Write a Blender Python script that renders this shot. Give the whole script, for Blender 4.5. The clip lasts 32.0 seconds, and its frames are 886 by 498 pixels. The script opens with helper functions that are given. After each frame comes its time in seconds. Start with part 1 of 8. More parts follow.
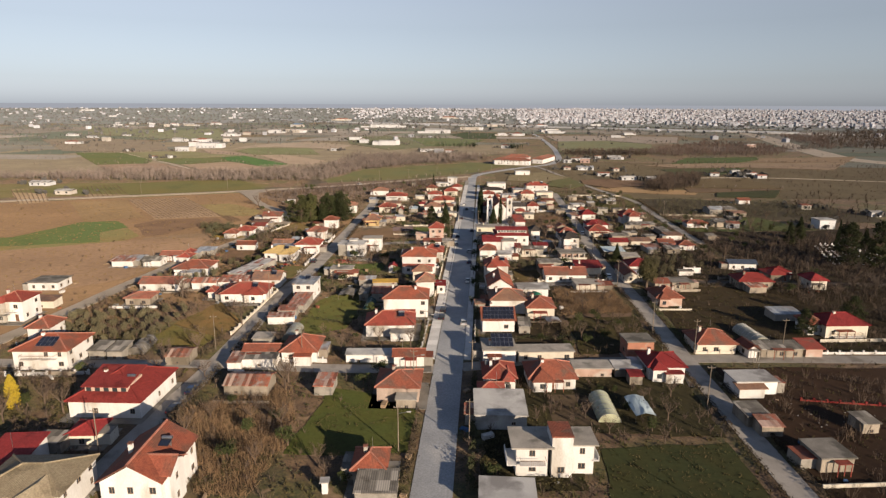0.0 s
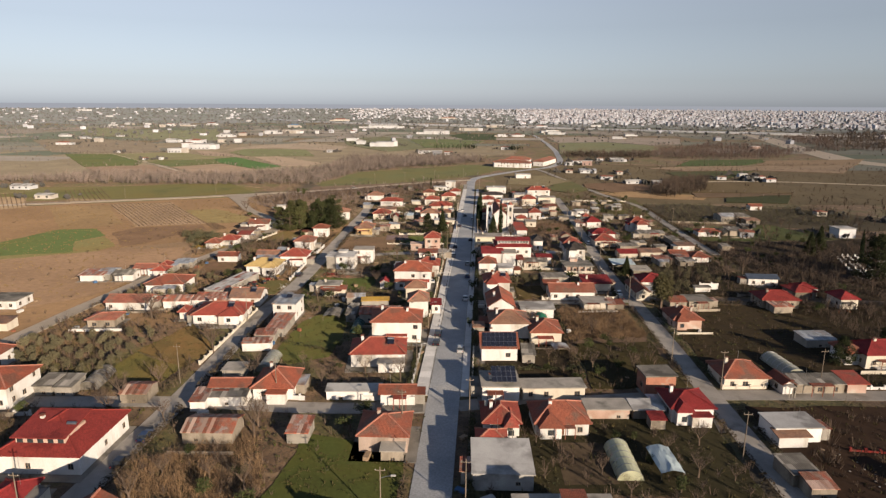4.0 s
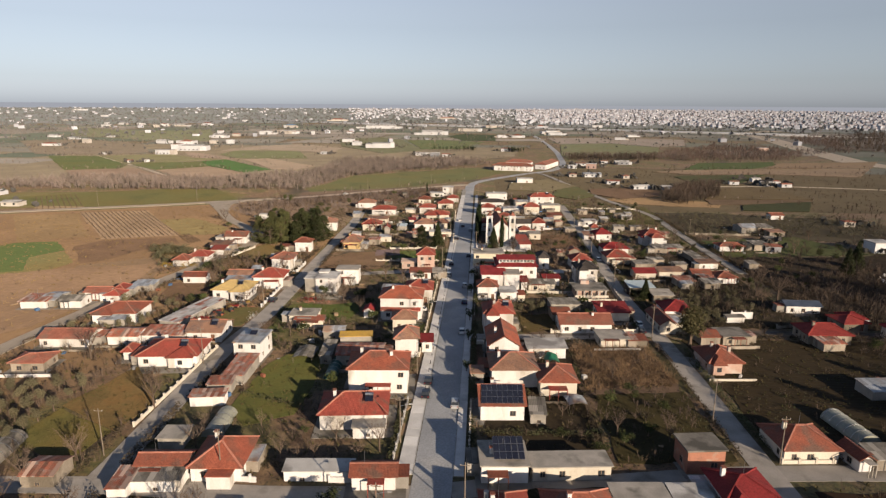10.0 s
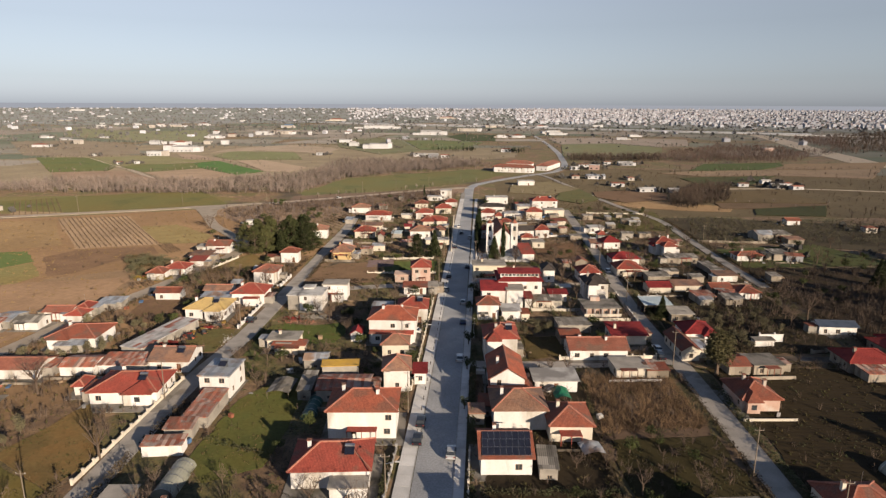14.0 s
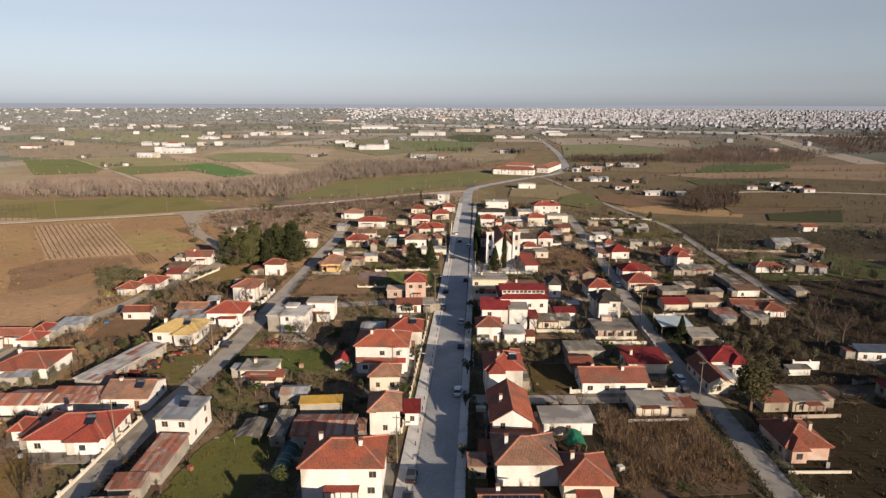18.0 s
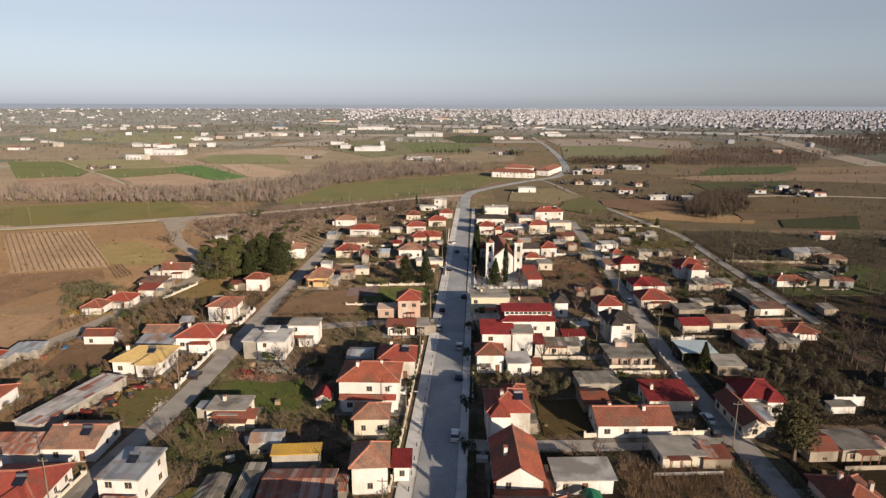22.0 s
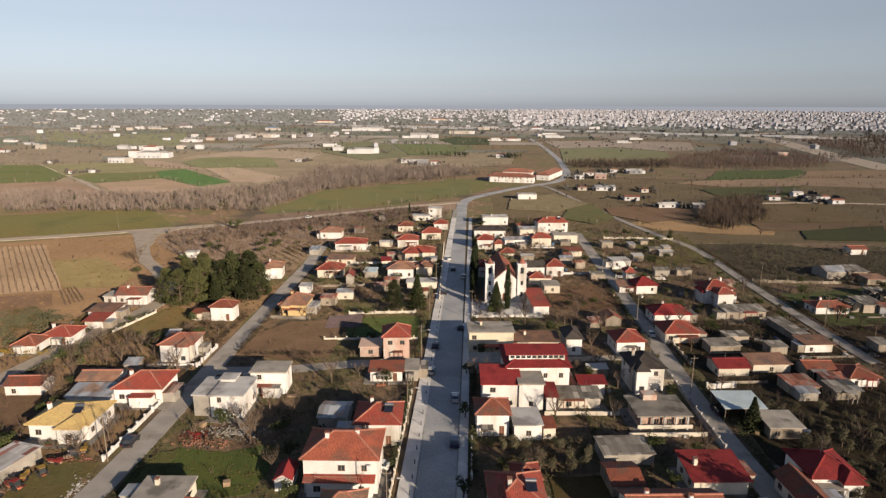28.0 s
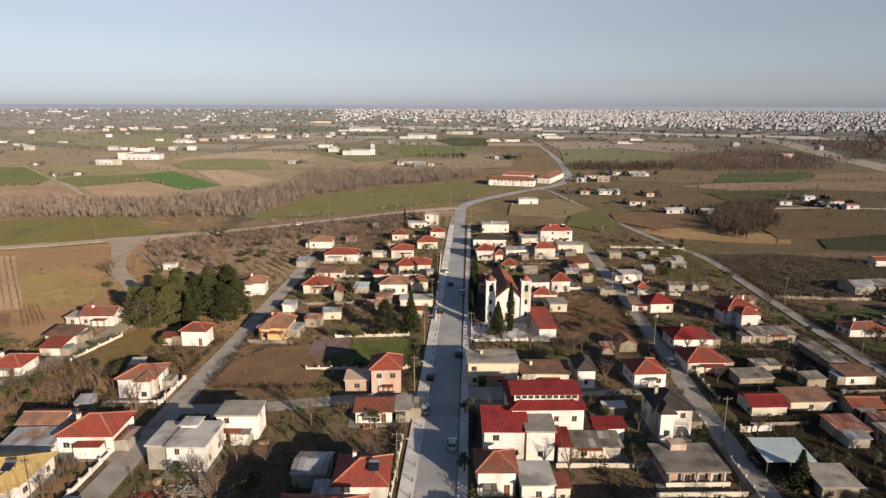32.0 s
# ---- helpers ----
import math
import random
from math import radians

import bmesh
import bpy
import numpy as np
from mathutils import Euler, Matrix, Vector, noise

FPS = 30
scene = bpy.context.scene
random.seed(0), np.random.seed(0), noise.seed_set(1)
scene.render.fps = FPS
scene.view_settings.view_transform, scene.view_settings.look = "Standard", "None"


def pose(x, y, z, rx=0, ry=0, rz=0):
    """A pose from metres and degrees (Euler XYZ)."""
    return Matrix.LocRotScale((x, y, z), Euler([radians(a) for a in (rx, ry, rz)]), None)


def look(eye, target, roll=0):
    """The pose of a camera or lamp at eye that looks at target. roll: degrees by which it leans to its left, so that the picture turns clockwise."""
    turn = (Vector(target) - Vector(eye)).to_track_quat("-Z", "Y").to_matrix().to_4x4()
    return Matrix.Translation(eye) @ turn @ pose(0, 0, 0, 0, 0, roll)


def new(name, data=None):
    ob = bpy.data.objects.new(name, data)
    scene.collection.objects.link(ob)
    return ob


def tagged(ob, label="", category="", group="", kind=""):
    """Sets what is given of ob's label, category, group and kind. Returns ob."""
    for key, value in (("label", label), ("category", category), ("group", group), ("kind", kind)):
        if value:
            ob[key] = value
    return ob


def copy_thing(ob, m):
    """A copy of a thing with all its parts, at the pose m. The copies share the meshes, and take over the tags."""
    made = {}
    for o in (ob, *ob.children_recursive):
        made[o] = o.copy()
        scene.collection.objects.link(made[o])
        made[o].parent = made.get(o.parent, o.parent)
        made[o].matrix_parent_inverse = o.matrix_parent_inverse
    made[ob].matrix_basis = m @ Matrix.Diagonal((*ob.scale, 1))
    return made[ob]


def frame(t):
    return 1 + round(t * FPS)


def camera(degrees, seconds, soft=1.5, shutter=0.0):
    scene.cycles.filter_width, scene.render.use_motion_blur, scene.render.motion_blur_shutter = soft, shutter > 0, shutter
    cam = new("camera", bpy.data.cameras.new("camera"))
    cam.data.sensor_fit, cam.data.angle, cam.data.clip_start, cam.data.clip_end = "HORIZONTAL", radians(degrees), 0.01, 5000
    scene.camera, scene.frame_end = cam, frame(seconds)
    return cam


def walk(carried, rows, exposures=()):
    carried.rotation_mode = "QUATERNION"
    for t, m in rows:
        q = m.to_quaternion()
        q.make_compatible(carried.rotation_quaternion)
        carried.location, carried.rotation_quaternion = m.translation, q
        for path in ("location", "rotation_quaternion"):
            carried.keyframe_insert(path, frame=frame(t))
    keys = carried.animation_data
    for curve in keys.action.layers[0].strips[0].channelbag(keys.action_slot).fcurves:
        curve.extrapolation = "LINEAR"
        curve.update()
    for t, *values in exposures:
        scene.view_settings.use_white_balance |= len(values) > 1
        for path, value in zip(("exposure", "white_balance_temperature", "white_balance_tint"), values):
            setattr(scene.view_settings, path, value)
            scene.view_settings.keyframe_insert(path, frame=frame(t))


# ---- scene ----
# ---- camera ----
cam = camera(71.5, 32.0, soft=1.35)
PATH = [
    (0, look((0.0, 0.0, 59.83), (-6.16, 97.16, 36.99), 0.23)),
    (2, look((-0.01, 9.08, 60.03), (-6.11, 106.25, 37.22), 0.27)),
    (4, look((-0.02, 18.21, 60.24), (-6.06, 115.4, 37.45), 0.31)),
    (6, look((-0.03, 27.48, 60.47), (-6.01, 124.67, 37.7), 0.36)),
    (8, look((-0.05, 36.82, 60.67), (-5.98, 134.01, 37.89), 0.39)),
    (10, look((-0.03, 46.27, 60.79), (-5.97, 143.45, 37.97), 0.36)),
    (12, look((-0.04, 55.68, 60.84), (-5.98, 152.85, 37.97), 0.31)),
    (14, look((-0.13, 64.88, 60.78), (-6.02, 162.05, 37.91), 0.26)),
    (16, look((-0.28, 73.94, 60.73), (-6.09, 171.11, 37.85), 0.22)),
    (18, look((-0.51, 82.85, 60.76), (-6.18, 180.04, 37.91), 0.21)),
    (20, look((-0.8, 91.69, 60.85), (-6.28, 188.9, 38.03), 0.22)),
    (22, look((-1.1, 100.56, 60.99), (-6.38, 197.79, 38.2), 0.21)),
    (24, look((-1.38, 109.46, 61.17), (-6.46, 206.7, 38.41), 0.21)),
    (26, look((-1.57, 118.4, 61.4), (-6.45, 215.66, 38.67), 0.21)),
    (28, look((-1.74, 127.39, 61.65), (-6.43, 224.66, 38.93), 0.22)),
    (30, look((-1.92, 136.43, 61.87), (-6.45, 233.71, 39.15), 0.23)),
    (32, look((-2.1, 145.5, 62.09), (-6.49, 242.79, 39.37), 0.24)),
]
walk(cam, PATH)

# ---- sky and sun ----
SUN_AZ, SUN_EL = 140.0, 15.4          # degrees clockwise from +y, and above the horizon
world = bpy.data.worlds.new("world")
scene.world = world
world.use_nodes = True
wt = world.node_tree
sky = wt.nodes.new("ShaderNodeTexSky")
sky.sky_type = "NISHITA"
sky.sun_disc = False
sky.sun_elevation = radians(SUN_EL)
sky.sun_rotation = radians(SUN_AZ)
sky.air_density, sky.dust_density, sky.ozone_density = 1.2, 0.5, 2.5
haze = wt.nodes.new("ShaderNodeHueSaturation")
# haze greys the sky low down; overhead it is a clear blue
sky_dir, sky_up, sky_clear = (wt.nodes.new(k) for k in ("ShaderNodeTexCoord", "ShaderNodeSeparateXYZ", "ShaderNodeMapRange"))
for k, v in enumerate((0.12, 0.6, 0.37, 0.8)):
    sky_clear.inputs[k + 1].default_value = v
wt.links.new(sky_dir.outputs["Generated"], sky_up.inputs[0])
wt.links.new(sky_up.outputs["Z"], sky_clear.inputs[0])
wt.links.new(sky_clear.outputs[0], haze.inputs["Saturation"])
tone = wt.nodes.new("ShaderNodeMix")
tone.data_type, tone.blend_type = "RGBA", "MULTIPLY"
tone.inputs[0].default_value = 1.0
low_sky, sky_low = wt.nodes.new("ShaderNodeMix"), wt.nodes.new("ShaderNodeMapRange")
low_sky.data_type = "RGBA"
low_sky.inputs[6].default_value, low_sky.inputs[7].default_value = (0.84, 0.95, 1.2, 1), (0.94, 0.97, 1.12, 1)
for k, v in enumerate((0.0, 0.14)):
    sky_low.inputs[k + 1].default_value = v
wt.links.new(sky_up.outputs["Z"], sky_low.inputs[0])
wt.links.new(sky_low.outputs[0], low_sky.inputs[0])
wt.links.new(low_sky.outputs[2], tone.inputs[7])
wt.links.new(sky.outputs[0], haze.inputs["Color"])
wt.links.new(haze.outputs[0], tone.inputs[6])
wt.links.new(tone.outputs[2], wt.nodes["Background"].inputs[0])
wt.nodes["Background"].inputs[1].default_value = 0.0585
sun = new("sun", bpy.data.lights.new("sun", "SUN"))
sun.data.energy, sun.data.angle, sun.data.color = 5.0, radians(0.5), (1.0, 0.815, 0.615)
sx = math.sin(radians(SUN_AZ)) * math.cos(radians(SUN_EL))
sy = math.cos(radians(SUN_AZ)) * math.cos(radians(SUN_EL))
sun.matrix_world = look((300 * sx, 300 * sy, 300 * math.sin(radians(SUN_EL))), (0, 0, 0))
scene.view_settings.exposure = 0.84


# ---- materials ----
COLOUR_SCALE = 0.83                           # every base colour scaled down, to deepen shade against the sunlight


def material(name, a, b=None, scale=0.6, fine=9.0, rough=0.85, metal=0.0, bump=0.15, bump_scale=14.0, vary=0.12,
             stain=None, stain_at=0.62, streak=0.0, coat=0.0, spec=0.15):
    """Two colours mixed by noise at two scales, stains, a little change from object to object, and fine relief."""
    m = bpy.data.materials.new(name)
    m.use_nodes = True
    t = m.node_tree
    n, l = t.nodes, t.links
    p = n["Principled BSDF"]
    p.inputs["Roughness"].default_value, p.inputs["Metallic"].default_value = rough, metal
    p.inputs["Diffuse Roughness"].default_value = 1.0 if rough >= 0.95 or (bump == 0 and rough > 0.7) else 0.15
    p.inputs["Coat Weight"].default_value, p.inputs["Specular IOR Level"].default_value = coat, spec
    b = b or tuple(c * 0.75 for c in a)
    co = n.new("ShaderNodeNewGeometry")
    mp = n.new("ShaderNodeMapping")
    mp.inputs["Scale"].default_value = (1, 1, 1 - streak)
    l.new(co.outputs["Position"], mp.inputs[0])

    def noise_at(s, detail=4.0):
        k = n.new("ShaderNodeTexNoise")
        k.inputs["Scale"].default_value, k.inputs["Detail"].default_value = s, detail
        l.new(mp.outputs[0], k.inputs["Vector"])
        return k.outputs["Fac"]

    def ramp(src, lo, hi):
        r = n.new("ShaderNodeMapRange")
        r.inputs[1].default_value, r.inputs[2].default_value = lo, hi
        l.new(src, r.inputs[0])
        return r.outputs[0]

    def mix(fac, c1, c2, kind="MIX"):
        x = n.new("ShaderNodeMix")
        x.data_type, x.blend_type = "RGBA", kind
        for value, socket in ((fac, x.inputs[0]), (c1, x.inputs[6]), (c2, x.inputs[7])):
            if isinstance(value, tuple):
                socket.default_value = (*value, 1)
            elif isinstance(value, float):
                socket.default_value = value
            else:
                l.new(value, socket)
        return x.outputs[2]

    col = mix(ramp(noise_at(scale), 0.35, 0.65), a, b)
    if stain:
        col = mix(ramp(noise_at(scale * 0.55 + 0.03, 6.0), stain_at - 0.06, stain_at + 0.06), col, stain)
    g = n.new("ShaderNodeMapRange")
    g.inputs[3].default_value, g.inputs[4].default_value = 1 - vary, 1 + vary
    l.new(noise_at(fine, 2.0), g.inputs[0])
    g.inputs[1].default_value, g.inputs[2].default_value = 0.3, 0.7
    r = n.new("ShaderNodeMapRange")
    o = n.new("ShaderNodeObjectInfo")
    l.new(o.outputs["Random"], r.inputs[0])
    r.inputs[3].default_value, r.inputs[4].default_value = COLOUR_SCALE * (1 - vary), COLOUR_SCALE * (1 + vary)
    mu = n.new("ShaderNodeMath")
    mu.operation = "MULTIPLY"
    l.new(g.outputs[0], mu.inputs[0])
    l.new(r.outputs[0], mu.inputs[1])
    v = n.new("ShaderNodeVectorMath")
    v.operation = "SCALE"
    l.new(col, v.inputs[0])
    l.new(mu.outputs[0], v.inputs["Scale"])
    l.new(v.outputs[0], p.inputs["Base Color"])
    if bump:
        bp = n.new("ShaderNodeBump")
        bp.inputs["Strength"].default_value, bp.inputs["Distance"].default_value = bump, 0.05
        l.new(noise_at(bump_scale, 3.0), bp.inputs["Height"])
        l.new(bp.outputs[0], p.inputs["Normal"])
    return m


def ribbed(m, pitch=0.3, strength=0.5, along="X"):
    """Adds the relief of tile courses or corrugation, in the roof's own axes."""
    t = m.node_tree
    n, l = t.nodes, t.links
    tc, w, bp = n.new("ShaderNodeTexCoord"), n.new("ShaderNodeTexWave"), n.new("ShaderNodeBump")
    w.bands_direction = along
    w.inputs["Scale"].default_value, w.inputs["Distortion"].default_value = 0.314 / pitch, 0.4
    bp.inputs["Strength"].default_value, bp.inputs["Distance"].default_value = strength, 0.08
    l.new(tc.outputs["Object"], w.inputs["Vector"])
    l.new(w.outputs["Fac"], bp.inputs["Height"])
    l.new(bp.outputs[0], n["Principled BSDF"].inputs["Normal"])
    return m


WHITE = material("white_render", (0.67, 0.655, 0.64), (0.57, 0.55, 0.525), 0.35, stain=(0.41, 0.375, 0.325), stain_at=0.6, vary=0.09, streak=0.7)
CREAM = material("cream_render", (0.61, 0.555, 0.465), (0.51, 0.465, 0.39), 0.35, stain=(0.42, 0.37, 0.30), stain_at=0.64, vary=0.08, streak=0.7)
YCREAM = material("pale_yellow_render", (0.63, 0.58, 0.45), (0.55, 0.50, 0.39), 0.35, vary=0.05, streak=0.7)
OCHRE = material("ochre_render", (0.60, 0.43, 0.21), (0.52, 0.38, 0.19), 0.4, vary=0.06)
PINK = material("bare_pink_brick", (0.47, 0.33, 0.275), (0.38, 0.255, 0.20), 0.5, stain=(0.45, 0.40, 0.35), stain_at=0.54, vary=0.1)
DIRTYP = material("faded_pink_render", (0.42, 0.33, 0.28), (0.34, 0.265, 0.22), 0.5, stain=(0.24, 0.19, 0.155), stain_at=0.56, vary=0.1, streak=0.6)
PINKF = material("pink_roof_slab", (0.50, 0.36, 0.28), (0.42, 0.31, 0.25), 0.5)
BRICK = material("raw_hollow_brick", (0.33, 0.15, 0.10), (0.27, 0.13, 0.09), 0.7, stain=(0.30, 0.25, 0.20), vary=0.15)
DIRTY = material("dirty_old_render", (0.32, 0.275, 0.22), (0.24, 0.205, 0.165), 0.4, stain=(0.15, 0.127, 0.098), stain_at=0.56, vary=0.15, streak=0.7)
CONC = material("weathered_concrete", (0.34, 0.31, 0.27), (0.25, 0.23, 0.20), 0.4, stain=(0.15, 0.14, 0.12))
DCONC = material("stained_dark_concrete", (0.22, 0.20, 0.172), (0.15, 0.137, 0.118), 0.4, stain=(0.09, 0.083, 0.07), stain_at=0.55)
PALE = material("pale_roof_coating", (0.45, 0.44, 0.42), (0.36, 0.35, 0.335), 0.3, stain=(0.22, 0.21, 0.20), stain_at=0.56)
ASB = ribbed(material("grey_cement_sheet", (0.175, 0.16, 0.138), (0.125, 0.113, 0.096), 0.5, stain=(0.09, 0.08, 0.065)), 0.35, 0.4)


def sheets(m, width, length, lo, hi, other):
    """Overlapping roof sheets: each differs in tone, and some are of another colour."""
    t = m.node_tree
    n, l = t.nodes, t.links
    tc, o = n.new("ShaderNodeTexCoord"), n.new("ShaderNodeObjectInfo")
    sc, fl, wn = n.new("ShaderNodeVectorMath"), n.new("ShaderNodeVectorMath"), n.new("ShaderNodeTexWhiteNoise")
    sc.operation, fl.operation, wn.noise_dimensions = "MULTIPLY", "FLOOR", "4D"
    sc.inputs[1].default_value = (1 / width, 1 / length, 0)
    l.new(tc.outputs["Object"], sc.inputs[0])
    l.new(sc.outputs[0], fl.inputs[0])
    l.new(fl.outputs[0], wn.inputs["Vector"])
    l.new(o.outputs["Random"], wn.inputs["W"])
    sep, a, b = n.new("ShaderNodeSeparateColor"), n.new("ShaderNodeMapRange"), n.new("ShaderNodeMapRange")
    l.new(wn.outputs["Color"], sep.inputs[0])
    a.inputs[3].default_value, a.inputs[4].default_value = lo, hi
    b.inputs[1].default_value, b.inputs[2].default_value = 0.68, 0.86
    l.new(sep.outputs[0], a.inputs[0])
    l.new(sep.outputs[1], b.inputs[0])
    x, v = n.new("ShaderNodeMix"), n.new("ShaderNodeVectorMath")
    x.data_type, v.operation = "RGBA", "SCALE"
    base = n["Principled BSDF"].inputs["Base Color"]
    l.new(b.outputs[0], x.inputs[0])
    l.new(base.links[0].from_socket, x.inputs[6])
    x.inputs[7].default_value = (*other, 1)
    l.new(x.outputs[2], v.inputs[0])
    l.new(a.outputs[0], v.inputs["Scale"])
    l.new(v.outputs[0], base)
    return m


METAL = ribbed(material("galvanised_sheet", (0.42, 0.44, 0.46), (0.33, 0.35, 0.37), 0.3, rough=0.55, metal=0.3, stain=(0.30, 0.20, 0.14), stain_at=0.6), 0.25)
DARKM = ribbed(material("dark_blue_sheet", (0.06, 0.075, 0.11), (0.04, 0.055, 0.08), 0.3, rough=0.75), 0.3)
BLUEM = ribbed(material("pale_blue_sheet", (0.42, 0.50, 0.53), (0.36, 0.43, 0.46), 0.25, rough=0.5), 0.3)
RUST = ribbed(material("rusted_sheet", (0.33, 0.10, 0.06), (0.24, 0.14, 0.10), 0.9, rough=0.7, stain=(0.30, 0.25, 0.22), stain_at=0.6, vary=0.3), 0.25, 0.6)
YELM = ribbed(material("yellow_sheet", (0.55, 0.34, 0.06), (0.42, 0.26, 0.07), 0.4, rough=0.6), 0.25)


def darker_tile(c):
    return tuple(v * 0.72 for v in c)


def tile(name, a, b, stain=None, at=0.66):
    return ribbed(material(name, a, b, 0.45, fine=3.5, stain=stain or darker_tile(b), stain_at=at - 0.05, vary=0.22, rough=0.8), 0.24, 0.4)


TRED = tile("red_tile", (0.26, 0.058, 0.042), (0.21, 0.052, 0.038), (0.16, 0.07, 0.052))
sheets(RUST, 0.72, 7.0, 0.6, 1.3, (0.33, 0.235, 0.19))
sheets(METAL, 1.0, 3.0, 0.7, 1.2, (0.27, 0.25, 0.24))
sheets(ASB, 1.05, 2.4, 0.75, 1.25, (0.25, 0.23, 0.20))
TILE = tile("orange_tile", (0.29, 0.088, 0.052), (0.23, 0.07, 0.044), (0.17, 0.075, 0.052), 0.6)
TCRIM = tile("crimson_tile", (0.23, 0.03, 0.03), (0.185, 0.027, 0.027))
TCRIM2 = tile("dark_crimson_tile", (0.22, 0.036, 0.03), (0.18, 0.03, 0.027))
TBRED = tile("faded_red_tile", (0.28, 0.11, 0.075), (0.22, 0.082, 0.056), (0.19, 0.11, 0.08), 0.6)
TBROWN = tile("brown_tile", (0.26, 0.15, 0.10), (0.20, 0.11, 0.075), (0.15, 0.10, 0.08), 0.6)
TBROWN2 = tile("red_brown_tile", (0.235, 0.075, 0.046), (0.175, 0.064, 0.043), (0.14, 0.08, 0.06), 0.62)
RIDGE = material("ridge_tiles", (0.37, 0.16, 0.115), (0.29, 0.12, 0.085), 1.2, vary=0.2)
TYEL = tile("yellow_tile", (0.44, 0.32, 0.13), (0.38, 0.27, 0.12), (0.30, 0.22, 0.12))
TBEIGE = tile("beige_tile", (0.30, 0.25, 0.17), (0.26, 0.21, 0.14))
DARKT = tile("dark_slate_tile", (0.06, 0.05, 0.045), (0.045, 0.04, 0.037))
GLASS = material("window_glass", (0.03, 0.035, 0.04), (0.05, 0.055, 0.06), 0.8, rough=0.12, bump=0, vary=0.02, coat=0.5, spec=0.5)
FRAMEM = material("painted_joinery", (0.30, 0.22, 0.16), (0.24, 0.17, 0.12), 1.0, vary=0.1)
DOORM = material("door_wood", (0.16, 0.07, 0.04), (0.12, 0.05, 0.03), 2.0)
STEEL = material("steel", (0.45, 0.45, 0.46), (0.38, 0.38, 0.39), 1.0, rough=0.35, metal=0.9)
PVM = material("solar_cells", (0.012, 0.013, 0.022), (0.018, 0.02, 0.03), 1.0, rough=0.15, bump=0, coat=0.6, spec=0.5)
ASPHALT = material("worn_asphalt", (0.395, 0.402, 0.41), (0.32, 0.327, 0.335), 0.12, fine=3.0, stain=(0.45, 0.445, 0.435), stain_at=0.6, vary=0.16, bump_scale=30, rough=0.75, spec=0.25)
YARDROOF = material("pale_patched_sheets", (0.46, 0.445, 0.43), (0.36, 0.345, 0.33), 0.4, vary=0.1)
sheets(YARDROOF, 1.0, 2.6, 0.65, 1.15, (0.24, 0.10, 0.075))
# surface of the eastern lane stretch, darkened to carry the shade on it
TRACK = material("shaded_track", (0.135, 0.108, 0.085), (0.085, 0.066, 0.05), 0.3, stain=(0.17, 0.15, 0.125), bump_scale=8)
LANE = material("lane_surface", (0.34, 0.31, 0.275), (0.265, 0.242, 0.213), 0.25, stain=(0.19, 0.168, 0.14), bump_scale=20)
PAVE = material("concrete_paving", (0.62, 0.605, 0.58), (0.50, 0.485, 0.465), 0.3, bump_scale=12)
KERB = material("kerb_stone", (0.42, 0.41, 0.39), (0.34, 0.33, 0.31), 0.6)
YARD = material("yard_concrete", (0.24, 0.22, 0.19), (0.17, 0.155, 0.135), 0.35, stain=(0.11, 0.10, 0.08), stain_at=0.58)
DIRT = material("dirt_track", (0.38, 0.325, 0.26), (0.31, 0.26, 0.20), 0.2, bump_scale=6)


# ---- builders ----
def mesh_of(bm, name, mat):
    me = bpy.data.meshes.new(name)
    bm.normal_update()
    bm.to_mesh(me)
    bm.free()
    me.materials.append(mat)
    return me


def part(name, bm, mat, parent, label="", at=None):
    """One mesh object under a thing or a part."""
    ob = new(name, mesh_of(bm, name, mat))
    ob.parent = parent
    if at is not None:
        ob.matrix_local = at
    if label:
        tagged(ob, label)
    return ob


def solo(name, bm, mat, label, category, group="", kind="", at=None):
    """One mesh that is a thing by itself."""
    ob = tagged(new(name, mesh_of(bm, name, mat)), label, category, group, kind)
    if at is not None:
        ob.matrix_world = at
    return ob


def face(bm, pts):
    return bm.faces.new([bm.verts.new(p) for p in pts])


def box(bm, x0, y0, z0, x1, y1, z1):
    v = [bm.verts.new(p) for p in ((x0, y0, z0), (x1, y0, z0), (x1, y1, z0), (x0, y1, z0), (x0, y0, z1), (x1, y0, z1), (x1, y1, z1), (x0, y1, z1))]
    for q in ((3, 2, 1, 0), (4, 5, 6, 7), (0, 1, 5, 4), (1, 2, 6, 5), (2, 3, 7, 6), (3, 0, 4, 7)):
        bm.faces.new([v[i] for i in q])


def boxes(*rows):
    bm = bmesh.new()
    for r in rows:
        box(bm, *r)
    return bm


def rod(bm, a, b, r0, r1, n=5):
    """A tapered round bar from a to b."""
    a, b = Vector(a), Vector(b)
    q = (b - a).to_track_quat("Z", "Y").to_matrix()
    ring = [[bm.verts.new(c + q @ Vector((r * math.cos(2 * math.pi * i / n), r * math.sin(2 * math.pi * i / n), 0))) for i in range(n)]
            for c, r in ((a, r0), (b, max(r1, 0.004)))]
    for i in range(n):
        bm.faces.new((ring[0][i], ring[0][(i + 1) % n], ring[1][(i + 1) % n], ring[1][i]))
    bm.faces.new(ring[1])


